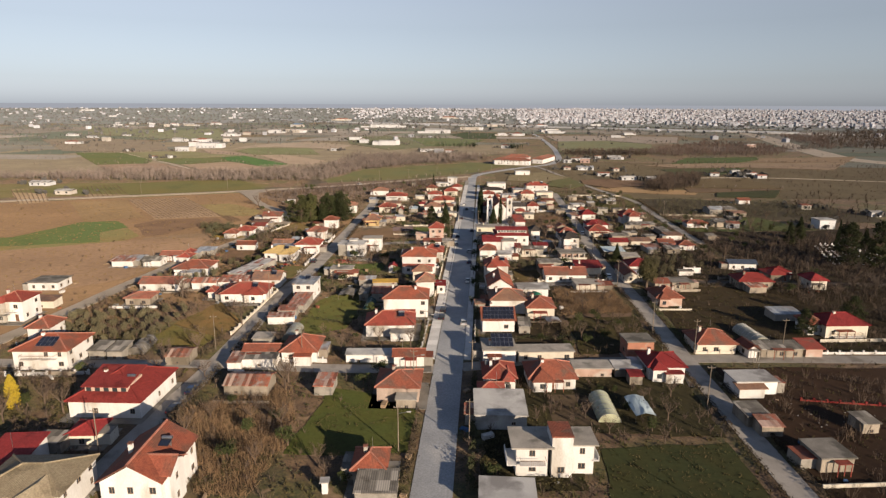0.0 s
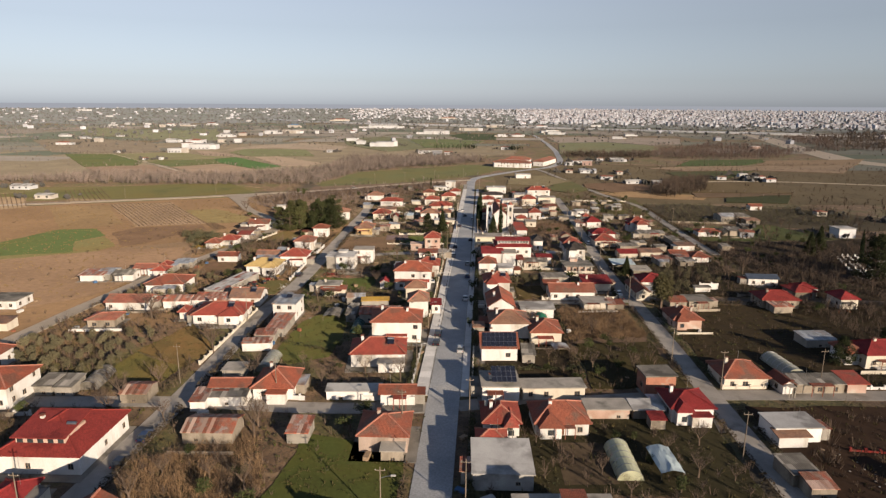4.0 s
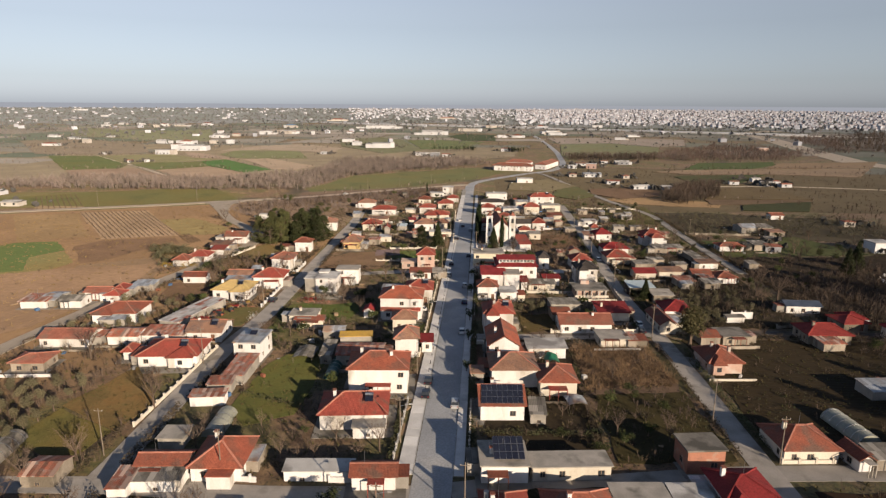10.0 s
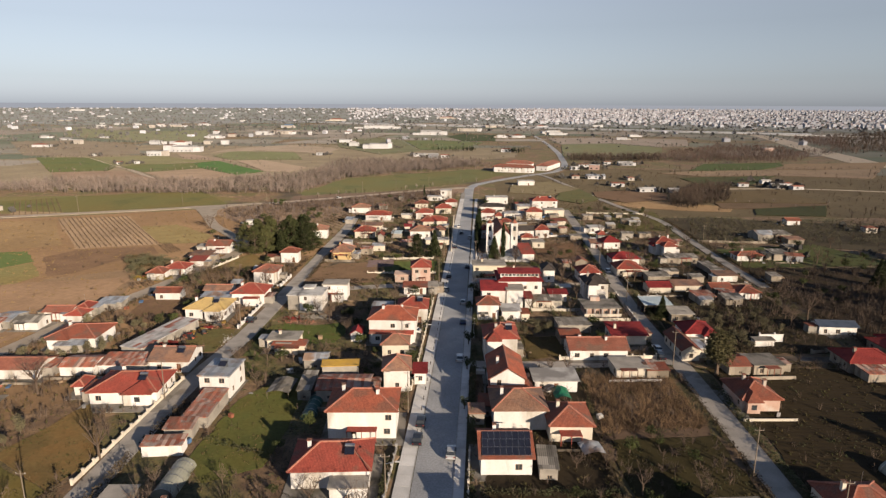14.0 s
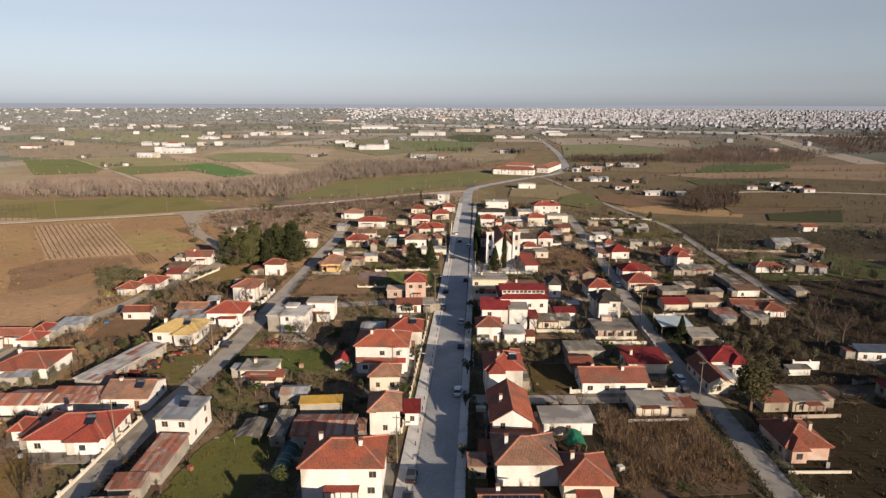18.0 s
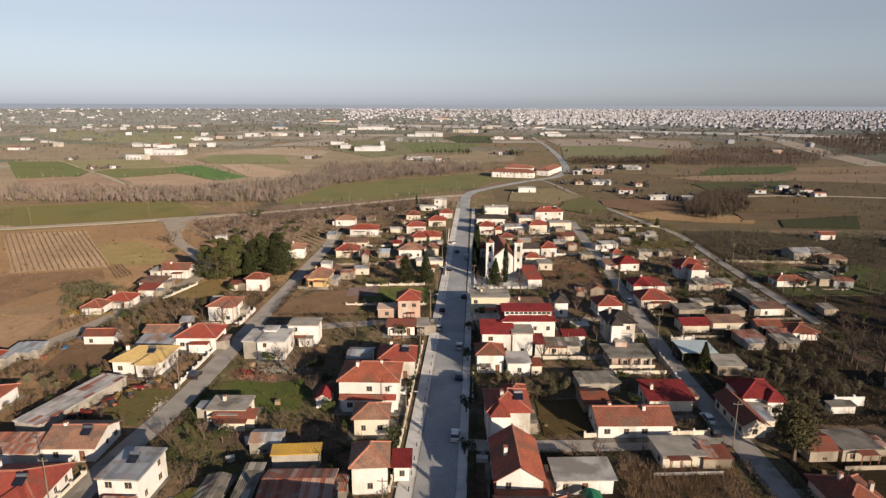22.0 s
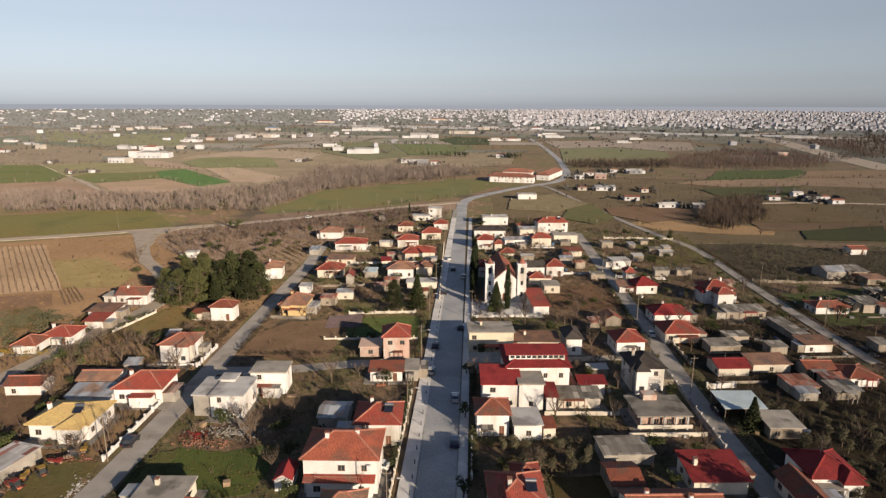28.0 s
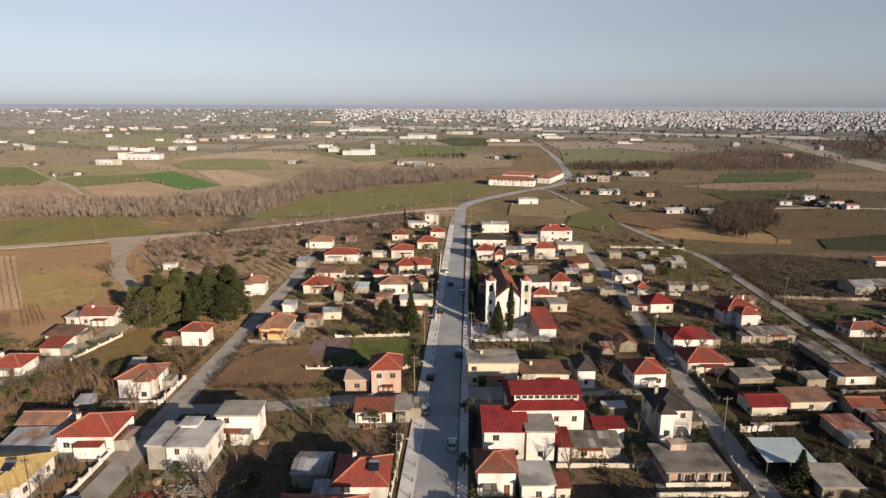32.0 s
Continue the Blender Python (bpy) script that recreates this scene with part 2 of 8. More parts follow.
def ribbon(pts, width, z0, z1):
    """A strip of even width along a line of (x, y), with edges of its thickness."""
    bm = bmesh.new()
    rows = []
    for i, p in enumerate(pts):
        a, b = Vector(pts[max(i - 1, 0)]), Vector(pts[min(i + 1, len(pts) - 1)])
        n = (b - a).normalized()
        n = Vector((-n.y, n.x)) * width / 2
        rows.append([bm.verts.new((p[0] + s * n.x, p[1] + s * n.y, z)) for s, z in ((1, z0), (1, z1), (-1, z1), (-1, z0))])
    for r, s in zip(rows, rows[1:]):
        for j in range(3):
            bm.faces.new((r[j], r[j + 1], s[j + 1], s[j]))
    bm.faces.new(rows[0]), bm.faces.new(rows[-1][::-1])
    bmesh.ops.recalc_face_normals(bm, faces=bm.faces[:])
    return bm


def smooth_line(pts, steps=4):
    """The line through pts with soft bends."""
    out = []
    for i in range(len(pts) - 1):
        p0, p1, p2, p3 = (Vector(pts[min(max(i + k, 0), len(pts) - 1)]) for k in (-1, 0, 1, 2))
        for s in range(steps):
            u = s / steps
            out.append(tuple(0.5 * ((2 * p1) + (p2 - p0) * u + (2 * p0 - 5 * p1 + 4 * p2 - p3) * u * u + (3 * p1 - p0 - 3 * p2 + p3) * u ** 3)))
    return out + [tuple(pts[-1])]


# ---- ground and roads ----
def ground_material():
    m = bpy.data.materials.new("winter_ground")
    m.use_nodes = True
    t = m.node_tree
    n, l = t.nodes, t.links
    geo = n.new("ShaderNodeNewGeometry")

    def noise_at(s, detail=5.0):
        k = n.new("ShaderNodeTexNoise")
        k.inputs["Scale"].default_value, k.inputs["Detail"].default_value = s, detail
        l.new(geo.outputs["Position"], k.inputs["Vector"])
        return k.outputs["Fac"]

    def mix(fac, lo, hi, c1, c2):
        r, x = n.new("ShaderNodeMapRange"), n.new("ShaderNodeMix")
        r.inputs[1].default_value, r.inputs[2].default_value = lo, hi
        l.new(fac, r.inputs[0])
        x.data_type = "RGBA"
        l.new(r.outputs[0], x.inputs[0])
        for c, s in ((c1, x.inputs[6]), (c2, x.inputs[7])):
            if isinstance(c, tuple):
                s.default_value = (*c, 1)
            else:
                l.new(c, s)
        return x.outputs[2]

    soil = mix(noise_at(0.35), 0.4, 0.62, (0.068, 0.041, 0.023), (0.116, 0.074, 0.04))
    weeds = mix(noise_at(0.9), 0.35, 0.65, (0.037, 0.038, 0.01), (0.087, 0.069, 0.025))
    c = mix(noise_at(0.045, 7.0), 0.47, 0.54, soil, weeds)
    c = mix(noise_at(2.2, 3.0), 0.52, 0.68, c, (0.029, 0.022, 0.013))
    c = mix(noise_at(0.16, 4.0), 0.60, 0.66, c, (0.141, 0.095, 0.055))
    c = mix(noise_at(0.028, 5.0), 0.58, 0.66, c, (0.033, 0.025, 0.015))
    p = n["Principled BSDF"]
    l.new(c, p.inputs["Base Color"])
    p.inputs["Roughness"].default_value = 0.95
    p.inputs["Diffuse Roughness"].default_value = 1.0
    bp = n.new("ShaderNodeBump")
    bp.inputs["Strength"].default_value, bp.inputs["Distance"].default_value = 0.6, 0.25
    l.new(noise_at(1.6, 6.0), bp.inputs["Height"])
    l.new(bp.outputs[0], p.inputs["Normal"])
    return m


def land_z(x, y):
    """The plain is level; far off it rises a little, under the town."""
    d = math.hypot(x, y)
    return 40.0 * max(0.0, (d - 2200) / 2700) ** 1.4


GROUND = ground_material()
bm = bmesh.new()
rings = [0, 60, 120, 200, 300, 420, 560, 720, 900, 1100, 1350, 1650, 2000, 2400, 2800, 3200, 3600, 4000, 4400, 4880]
SEG = 96
prev = None
for r in rings:
    if r == 0:
        cur = [bm.verts.new((0, 0, 0))] * SEG
    else:
        cur = [bm.verts.new((r * math.sin(2 * math.pi * i / SEG), r * math.cos(2 * math.pi * i / SEG), land_z(r, 0))) for i in range(SEG)]
    if prev:
        for i in range(SEG):
            j = (i + 1) % SEG
            q = [prev[i], prev[j], cur[j], cur[i]]
            bm.faces.new(q[1:] if prev[0] is prev[1] else q)
    prev = cur
bmesh.ops.recalc_face_normals(bm, faces=bm.faces[:])
for f in bm.faces:
    if f.normal.z < 0:
        f.normal_flip()
solo("ground", bm, GROUND, "winter ground of dry grass, weeds and bare brown soil", "ground", kind="structure")

ROADS = []


def prism_of(pts, z0, z1):
    """A slab with the outline pts."""
    bm = bmesh.new()
    top, low = [[bm.verts.new((x, y, z)) for x, y in pts] for z in (z1, z0)]
    bm.faces.new(top)
    for i in range(len(pts)):
        j = (i + 1) % len(pts)
        bm.faces.new((low[i], low[j], top[j], top[i]))
    bmesh.ops.recalc_face_normals(bm, faces=bm.faces[:])
    return bm


def street(pts, width, mat, label, name="road", z=0.06, soft=True):
    pts = smooth_line(pts) if soft else pts
    ROADS.append((pts, width))
    return solo(name, ribbon(pts, width, -0.3, z), mat, label, "road", kind="structure")


street([(-6.9, -40), (-7.1, 100), (-7.2, 250), (-8.0, 400), (-8.4, 500), (-6.5, 532), (4.3, 558), (38, 608), (68, 645), (86, 709), (94, 800), (100, 892),
        (105, 1095), (103, 1375), (60, 1700)], 6.7, ASPHALT, "straight worn grey asphalt main street through the village", z=0.08)
street([(-60.5, -60), (-61.8, 30), (-62.4, 100), (-62, 130), (-63, 160), (-64, 190), (-62.6, 215), (-63, 245), (-63.8, 268), (-64.6, 300), (-65.6, 330), (-66.3, 360), (-68.9, 394)], 5.0, LANE,
       "narrow pale village lane with patched surface")
street([(54.5, -60), (52.4, 50), (51.4, 88), (50.5, 115), (49.8, 145), (49.5, 175), (48.8, 205), (47.2, 232), (47.2, 262), (48.6, 310), (49.6, 368), (50, 430)], 4.6, LANE,
       "narrow pale village lane with patched surface")
street([(98.2, 274), (97.6, 282), (96.9, 320), (97.0, 360), (96.6, 400), (85.3, 443), (73.3, 506), (57.1, 602), (48, 618)], 3.6, LANE, "pale dirt lane at the village edge", z=0.24)
street([(-150, 127), (-100, 129), (-61, 131.6), (-35, 131), (-10, 132.8)], 4.6, LANE, "side street crossing between two lanes", z=0.05)
street([(-4, 134), (8, 137), (22, 138.2), (50, 142.8), (98, 145.8), (170, 150)], 4.6, LANE, "side street running out to the fields", z=0.05)
street([(-4, 202.8), (11, 203.3), (30, 205), (48, 208)], 3.8, LANE, "unpaved side lane between gardens", z=0.05)
street([(49, 208.2), (60, 211), (100, 212.2), (160, 214)], 3.0, TRACK, "track between the eastern plots, coloured dark for shade", z=0.05)
street([(-63, 260.5), (-47, 262), (-29, 266.6), (-10, 269.5)], 4.2, LANE, "short side street joining the main street", z=0.05)
street([(-126, 120), (-121, 165), (-119.6, 187), (-114.5, 231), (-109, 256), (-105, 282), (-101, 309), (-104.5, 325), (-114.6, 339.5), (-124, 351.5), (-135.2, 365.4), (-147.4, 386.4), (-160, 410.7), (-168, 425)], 5.4, DIRT,
       "pale field track beside the outer houses", z=0.235)
street([(-900, 180), (-600, 260), (-380, 330), (-209, 401), (-165, 423), (-113, 451), (-46, 503.5), (-10, 526)], 6.4, DIRT, "pale country road passing behind the village", z=0.24)
solo("road_junction", prism_of([(-174, 417.5), (-167, 413), (-154, 392), (-150.4, 386), (-144.6, 386.5), (-146.8, 395), (-152, 408), (-153, 415), (-149, 428), (-160, 425)], -0.3, 0.247), DIRT, "pale widened junction of two dirt roads", "road", kind="structure")
street([(14, 271), (28, 273), (47, 275.5)], 3.0, DIRT, "unpaved garden path", z=0.045)
street([(-260, 545), (-330, 625), (-450, 745)], 4.0, DIRT, "straight dirt track between fields", z=0.24)
street([(160, 530), (235, 541), (330, 520), (480, 470)], 3.6, DIRT, "dirt track to a farm", z=0.24)
street([(-260, 2060), (68, 1889), (190, 1716), (470, 1600), (600, 1470), (728, 1400), (1500, 1200)], 13, PAVE, "long pale embankment road before the town", z=1.5)

# pavements beside the main street, slab by slab
for name, x0, x1, y0, y1 in (("pavement_west", -13.3, -10.75, 138, 498), ("pavement_east", -3.55, -1.9, 138, 470)):
    pv = solo(name, boxes((x0, y0, -0.3, x1, y1, 0.16)), CONC, "raised pavement bed beside the main street", "pavement", kind="structure")
    slab = mesh_of(boxes((0, 0.02, 0, x1 - x0, 2.96, 0.04)), "paving_slab", PAVE)
    kerb = mesh_of(boxes((0, 0.01, -0.1, 0.18, 2.98, 0.045)), "kerb", KERB)
    k = 0
    while y0 + 3 * k + 3 <= min(y1, y0 + 330):
        s = new("paving_slab", slab)
        s.parent, s.location = pv, (x0 + random.uniform(-0.01, 0.01), y0 + 3 * k, 0.16 + random.uniform(-0.004, 0.004))
        s = new("kerb", kerb)
        s.parent, s.location = pv, (x1 + 0.002 if x0 < -10 else x0 - 0.182, y0 + 3 * k, 0.16)
        k += 1


def field(pts, a, b, label, z=0.03, rows=0.0, name="field"):
    """A field: a thin slab of crop or soil with its own colour and furrows."""
    size = max(p[0] for p in pts) - min(p[0] for p in pts)
    if "green" in label or "grass plot" in label:
        b = (a[0] * 1.12, a[1] * 0.95, a[2] * 0.9)
    m = material(name + "_soil", a, b, 0.03 if size > 60 else 0.14, fine=0.5 if size > 60 else 1.4, stain=tuple(c * 0.8 for c in a), stain_at=0.6, vary=0.12, rough=0.95, bump=0.5, bump_scale=1.5)
    bm = bmesh.new()
    rough = []
    for p, q in zip(pts, pts[1:] + pts[:1]):
        ln = math.hypot(q[0] - p[0], q[1] - p[1])
        k = max(1, int(ln / 3)) if ln < 60 else int(ln / 8)
        for i in range(k):
            j = 0 if i == 0 else min(0.7, ln * 0.02)
            rough.append((p[0] + (q[0] - p[0]) * i / k + random.uniform(-j, j), p[1] + (q[1] - p[1]) * i / k + random.uniform(-j, j)))
    pts = rough
    low = [bm.verts.new((*p, -0.2)) for p in pts]
    top = [bm.verts.new((*p, z)) for p in pts]
    bm.faces.new(top)
    for i in range(len(pts)):
        j = (i + 1) % len(pts)
        bm.faces.new((low[i], low[j], top[j], top[i]))
    bmesh.ops.recalc_face_normals(bm, faces=bm.faces[:])
    if any(k in label for k in ("ploughed", "crop", "bare tan", "straw", "fallow garden")):
        ribbed(m, 1.3, 0.5, "X" if pts[0][0] < 0 else "Y")
    return solo(name, bm, m, label, "field", kind="stuff")


FIELDS, LAWNS, FIELD_LINES = [], [], []


def darker(c, k=0.78):
    return tuple(v * k for v in c)


for pts, c, label in (
        ([(-124, 130), (-68, 200), (-68, 330), (-100, 345), (-160, 415), (-330, 340), (-420, 200), (-300, 140)], (0.148, 0.096, 0.055), "dry tan grassland beside the village"),
        ([(-165, 415), (-100, 345), (-70, 395), (-12, 500), (-12, 522), (-60, 500), (-113, 447)], (0.165, 0.120, 0.092), "dry scrubby land behind the village"),
        ([(12, 470), (48, 440), (96, 412), (260, 420), (420, 520), (420, 640), (120, 680), (60, 630), (10, 560)], (0.088, 0.07, 0.042), "dry fallow land beyond the village"),
        ([(-700, 540), (-420, 470), (-316, 545), (-233, 541), (-160, 596), (-121, 718), (-29, 738), (40, 800), (60, 1000), (-500, 1000), (-900, 800)], (0.156, 0.130, 0.092), "patchy pale fields beyond the trees"),
        ([(-420, 430), (-256, 462), (-205, 481), (-157, 456), (-186, 414), (-215, 405), (-400, 350)], (0.092, 0.086, 0.04), "field of short green winter crop"),
        ([(-126, 483), (-112, 575), (-9, 659), (26, 633), (-2, 566), (-51, 514), (-110, 463)], (0.088, 0.094, 0.042), "large green meadow behind the village"),
        ([(-255.9, 363.9), (-240.5, 368.6), (-225.4, 373.5), (-195.3, 333.4), (-182.0, 316.8), (-196.2, 308.6), (-205.9, 301.2)], (0.185, 0.128, 0.07), "straw-coloured dry field"),
        ([(-175.6, 295.4), (-170.4, 308.6), (-142.0, 317.9), (-133.0, 305.3), (-143.0, 292.2), (-147.9, 273.6), (-154.8, 268.1)], (0.125, 0.080, 0.050), "dark brown ploughed strip"),
        ([(-153.2, 265.1), (-131.5, 280.2), (-120.4, 264.6), (-116.1, 250.6), (-122.7, 231.6), (-135.3, 226.2), (-148.6, 239.0)], (0.158, 0.110, 0.070), "pale tan stubble field"),
        ([(-175.0, 358.3), (-154.9, 366.5), (-126.2, 342.2), (-124.5, 326.7), (-140.3, 322.9)], (0.150, 0.118, 0.055), "rough olive grass field"),
        ([(-214, 262), (-206, 300), (-189.5, 304.8), (-174.5, 288.6), (-181, 276), (-168.5, 256), (-201, 243), (-300, 215), (-310, 235)], (0.055, 0.076, 0.026), "green crop strip"),
        ([(-168.5, 256), (-181, 276), (-173.4, 286.6), (-158, 269), (-161.7, 250), (-190, 236), (-280, 212), (-285, 218)], (0.105, 0.096, 0.042), "olive green crop strip"),
        ([(-331.8, 412), (-314.7, 421.9), (-268.3, 362.8), (-279.7, 351.1)], (0.21, 0.155, 0.10), "pale brown vineyard soil"),
        ([(-291, 428.5), (-274.6, 447), (-235.1, 394.4), (-256.8, 381.8)], (0.21, 0.155, 0.10), "pale brown vineyard soil"),
        ([(-199, 236), (-155, 261), (-124, 270), (-120, 247), (-124, 200), (-160, 160), (-280, 150), (-290, 205)], (0.168, 0.112, 0.072), "ploughed light brown field"),
        ([(-90.5, 374.6), (-77, 401), (-70.5, 396), (-69.5, 352.8), (-72.5, 351)], (0.165, 0.122, 0.082), "pale vineyard soil beside the lane"),
        ([(-226.8, 376.9), (-192.4, 387.3), (-141.0, 321.6), (-172.7, 310.7)], (0.19, 0.136, 0.09), "pale brown vineyard soil"),
        ([(-272, 455), (-198, 488), (-156, 434), (-233, 397), (-340, 400)], (0.082, 0.082, 0.032), "green meadow beside the country road"),
        ([(-38, 299), (-16.6, 302), (-16.4, 285), (-36, 284)], (0.059, 0.082, 0.026), "mown green lawn"),
        ([(-60, 222), (-55, 227), (-46, 226), (-38, 229), (-36, 221), (-37.5, 214), (-45, 212), (-52, 214), (-59, 211)], (0.048, 0.066, 0.018), "dark green grass plot"),
        ([(-34, 95), (-31.5, 121), (-23, 119), (-12.4, 115), (-12.2, 97), (-21, 95.5)], (0.058, 0.07, 0.018), "green grass plot beside the main street"),
        ([(22, 100.5), (45.5, 104), (46.5, 86), (21, 84)], (0.032, 0.038, 0.014), "dark green garden plot"),
        ([(-50.4, 158), (-50, 181), (-43, 194), (-37.5, 190.5), (-36.2, 170), (-36.6, 157), (-45, 152)], (0.062, 0.068, 0.02), "rough green grass plot between houses"),
        ([(-85, 157), (-80, 177), (-67, 160), (-68.5, 148)], (0.125, 0.088, 0.036), "dry golden grass plot beside a lane"),
        ([(-86, 143), (-84.5, 156), (-69, 148), (-71, 137)], (0.09, 0.08, 0.026), "rough green grass plot"),
        ([(54, 204), (94, 206), (180, 208), (180, 153), (100, 150), (54, 148)], (0.034, 0.024, 0.011), "dark brown fallow garden field"),
        ([(55, 138), (180, 144), (180, 70), (55, 70)], (0.036, 0.02, 0.011), "dark bare soil plots beside a lane"),
        ([(53, 300), (94, 300), (94, 216), (53, 214)], (0.026, 0.02, 0.011), "dark brown garden soil"),
        ([(101, 300), (101, 216), (150, 214), (200, 225), (232, 260), (240, 300), (200, 318), (150, 304)], (0.028, 0.02, 0.012), "dark brown scrub soil"),
        ([(101, 408), (101, 348), (135, 345), (175, 330), (215, 335), (222, 372), (190, 398), (150, 404), (128, 412)], (0.053, 0.044, 0.028), "olive-brown orchard soil"),
        ([(1, 134), (46, 140), (46, 106), (18, 106), (18, 88), (1, 86)], (0.034, 0.029, 0.013), "dark brown garden soil"),
        ([(2, 200), (23, 201), (23, 145), (2, 144)], (0.031, 0.023, 0.013), "dark garden soil"),
        ([(25, 170), (45, 173), (46, 146), (25, 144)], (0.042, 0.034, 0.013), "olive weedy ground beside a lane"),
        ([(25, 197), (43, 198.5), (44.5, 173), (24, 170)], (0.118, 0.08, 0.055), "dry overgrown plot"),
        ([(14.5, 121), (23, 121.5), (23.5, 109), (14.5, 108)], (0.087, 0.063, 0.040), "dug garden bed"),
        ([(101, 330), (150, 345), (165, 310), (101, 300)], (0.051, 0.064, 0.024), "green field behind the lane"),
        ([(24, 312), (33, 311), (45, 314), (45.5, 326), (44, 339), (30, 337), (23, 336)], (0.12, 0.072, 0.043), "bare reddish brown plot behind the church"),
        ([(-61, 271), (-60.4, 285.5), (-54.3, 295), (-38.3, 298), (-37.4, 283.2), (-37.2, 270), (-48.5, 267.5)], (0.125, 0.082, 0.052), "bare brown dug garden plot"),
        ([(-101.2, 281.4), (-97.6, 300), (-94.3, 307), (-83.4, 300), (-81.5, 284), (-91.8, 279.6)], (0.088, 0.07, 0.03), "olive-brown grass plot between tracks"),
        ([(12, 221), (21.5, 222.5), (22.8, 209.5), (12.4, 206.4)], (0.075, 0.058, 0.024), "olive-brown grass plot beside a house"),
        ([(-103, 231), (-105.6, 244.5), (-94, 245), (-88, 235), (-92.2, 226.4), (-97, 223)], (0.105, 0.066, 0.042), "bare brown dug garden plot"),
        ([(-76.6, 212), (-76, 221), (-67, 221.5), (-66.5, 206), (-72, 204.2)], (0.072, 0.068, 0.028), "olive grass plot in a machine yard"),
        ([(-58, 203.5), (-58.2, 225), (-54.6, 226), (-54.4, 203.4)], (0.062, 0.072, 0.026), "green grass plot beside the lane"),
        ([(-44, 300), (-34, 303), (-33, 292), (-43, 290)], (0.124, 0.091, 0.097), "purplish paved court"),
        ([(81.4, 458.5), (104.3, 474.7), (130.7, 461.9), (155.1, 447.9), (146.3, 431.0), (119.9, 433.1), (92.7, 441.5)], (0.200, 0.135, 0.075), "straw-coloured reed strip"),
        ([(67.9, 422.0), (100.5, 427.9), (99.3, 392.1), (97.0, 372.4), (72.2, 369.5), (69.5, 390.2)], (0.075, 0.068, 0.026), "rough grass ground between lanes"),
        ([(-125, 470), (-55, 505), (-30, 505), (-60, 440), (-120, 420)], (0.116, 0.082, 0.063), "brown scrub land behind the village")):
    if "court" in label or "grass plot" in label or "lawn" in label or "garden plot" in label:
        LAWNS.append(pts)
    if min(p[1] for p in pts) > 400:
        FIELD_LINES.append(pts)
    FIELDS.append(field(pts, c, darker(c), label, 0.02 + 0.004 * len(FIELDS)))



def far_field(pts, c, label):
    FIELD_LINES.append(pts)
    FIELDS.append(field(pts, c, darker(c, 0.86), label, 0.16 + 0.004 * len(FIELDS)))


far_field([(-503, 737), (-446, 742), (-356, 648), (-339, 601), (-385, 594)], (0.075, 0.092, 0.036), "green crop field")
far_field([(-382, 591), (-331, 615), (-262, 550), (-330, 527)], (0.16, 0.115, 0.085), "brown vineyard rows")
far_field([(-442, 742), (-378, 778), (-330, 735), (-290, 722), (-347, 665), (-362, 656)], (0.12, 0.112, 0.062), "rough olive grass field")
far_field([(-350, 644), (-347, 665), (-299, 692), (-269, 643), (-303, 604)], (0.075, 0.088, 0.038), "green crop field")
far_field([(-299, 692), (-284, 718), (-199, 619), (-213, 591), (-269, 643)], (0.043, 0.085, 0.028), "bright green crop field")
far_field([(-301, 600), (-266, 639), (-212, 588), (-222, 556), (-251, 546)], (0.2, 0.15, 0.11), "bare tan field")
far_field([(-266, 724), (-241, 737), (-166, 655), (-175, 617), (-199, 622)], (0.235, 0.185, 0.14), "bare tan field")
far_field([(-318, 783), (-324, 853), (-238, 846), (-199, 746), (-241, 737), (-279, 734)], (0.1, 0.105, 0.055), "olive crop field")
far_field([(-341, 829), (-341, 884), (-328, 939), (-280, 996), (-196, 915), (-194, 828), (-240, 853), (-294, 872)], (0.225, 0.185, 0.145), "bare tan field")
far_field([(-380, 818), (-350, 800), (-269, 724), (-290, 722), (-330, 735)], (0.205, 0.16, 0.125), "bare tan field")
far_field([(-742, 1005), (-668, 1064), (-512, 961), (-416, 801), (-450, 759), (-538, 764)], (0.145, 0.12, 0.09), "fallow brown field")
far_field([(-1028, 1568), (-730, 1384), (-646, 1530), (-444, 1037), (-593, 1072), (-767, 1175)], (0.12, 0.122, 0.075), "olive meadow strip")
far_field([(-252, 1139), (-191, 1209), (-144, 1152), (-80, 892), (-124, 828), (-205, 952)], (0.115, 0.117, 0.07), "olive meadow")
far_field([(-131, 1124), (-70, 1145), (3, 1085), (-27, 932), (-82, 909)], (0.072, 0.09, 0.043), "green crop field")
far_field([(-68, 1277), (-41, 1381), (28, 1347), (24, 1127), (-33, 1135)], (0.033, 0.045, 0.022), "dark green plantation")
far_field([(125, 1049), (208, 1082), (266, 999), (217, 831), (98, 814)], (0.1, 0.11, 0.065), "grey-green crop field")
far_field([(122, 1246), (247, 1278), (373, 1226), (320, 1047), (265, 1009), (211, 1095), (125, 1061)], (0.175, 0.15, 0.13), "pinkish fallow field")
far_field([(198, 665), (235, 736), (327, 764), (314, 729), (270, 682), (216, 666)], (0.055, 0.078, 0.03), "green crop field")
far_field([(162, 640), (197, 661), (285, 683), (395, 700), (335, 614), (262, 631), (193, 619)], (0.165, 0.122, 0.085), "bare tan field")
far_field([(322, 744), (450, 780), (398, 704), (288, 688), (312, 724)], (0.16, 0.115, 0.075), "orange-brown field")
far_field([(170, 602), (191, 612), (260, 627), (210, 559), (171, 554)], (0.042, 0.05, 0.022), "dark green crop field")
far_field([(173, 517), (219, 531), (221, 481), (222, 469), (151, 467)], (0.085, 0.064, 0.035), "olive-brown field")
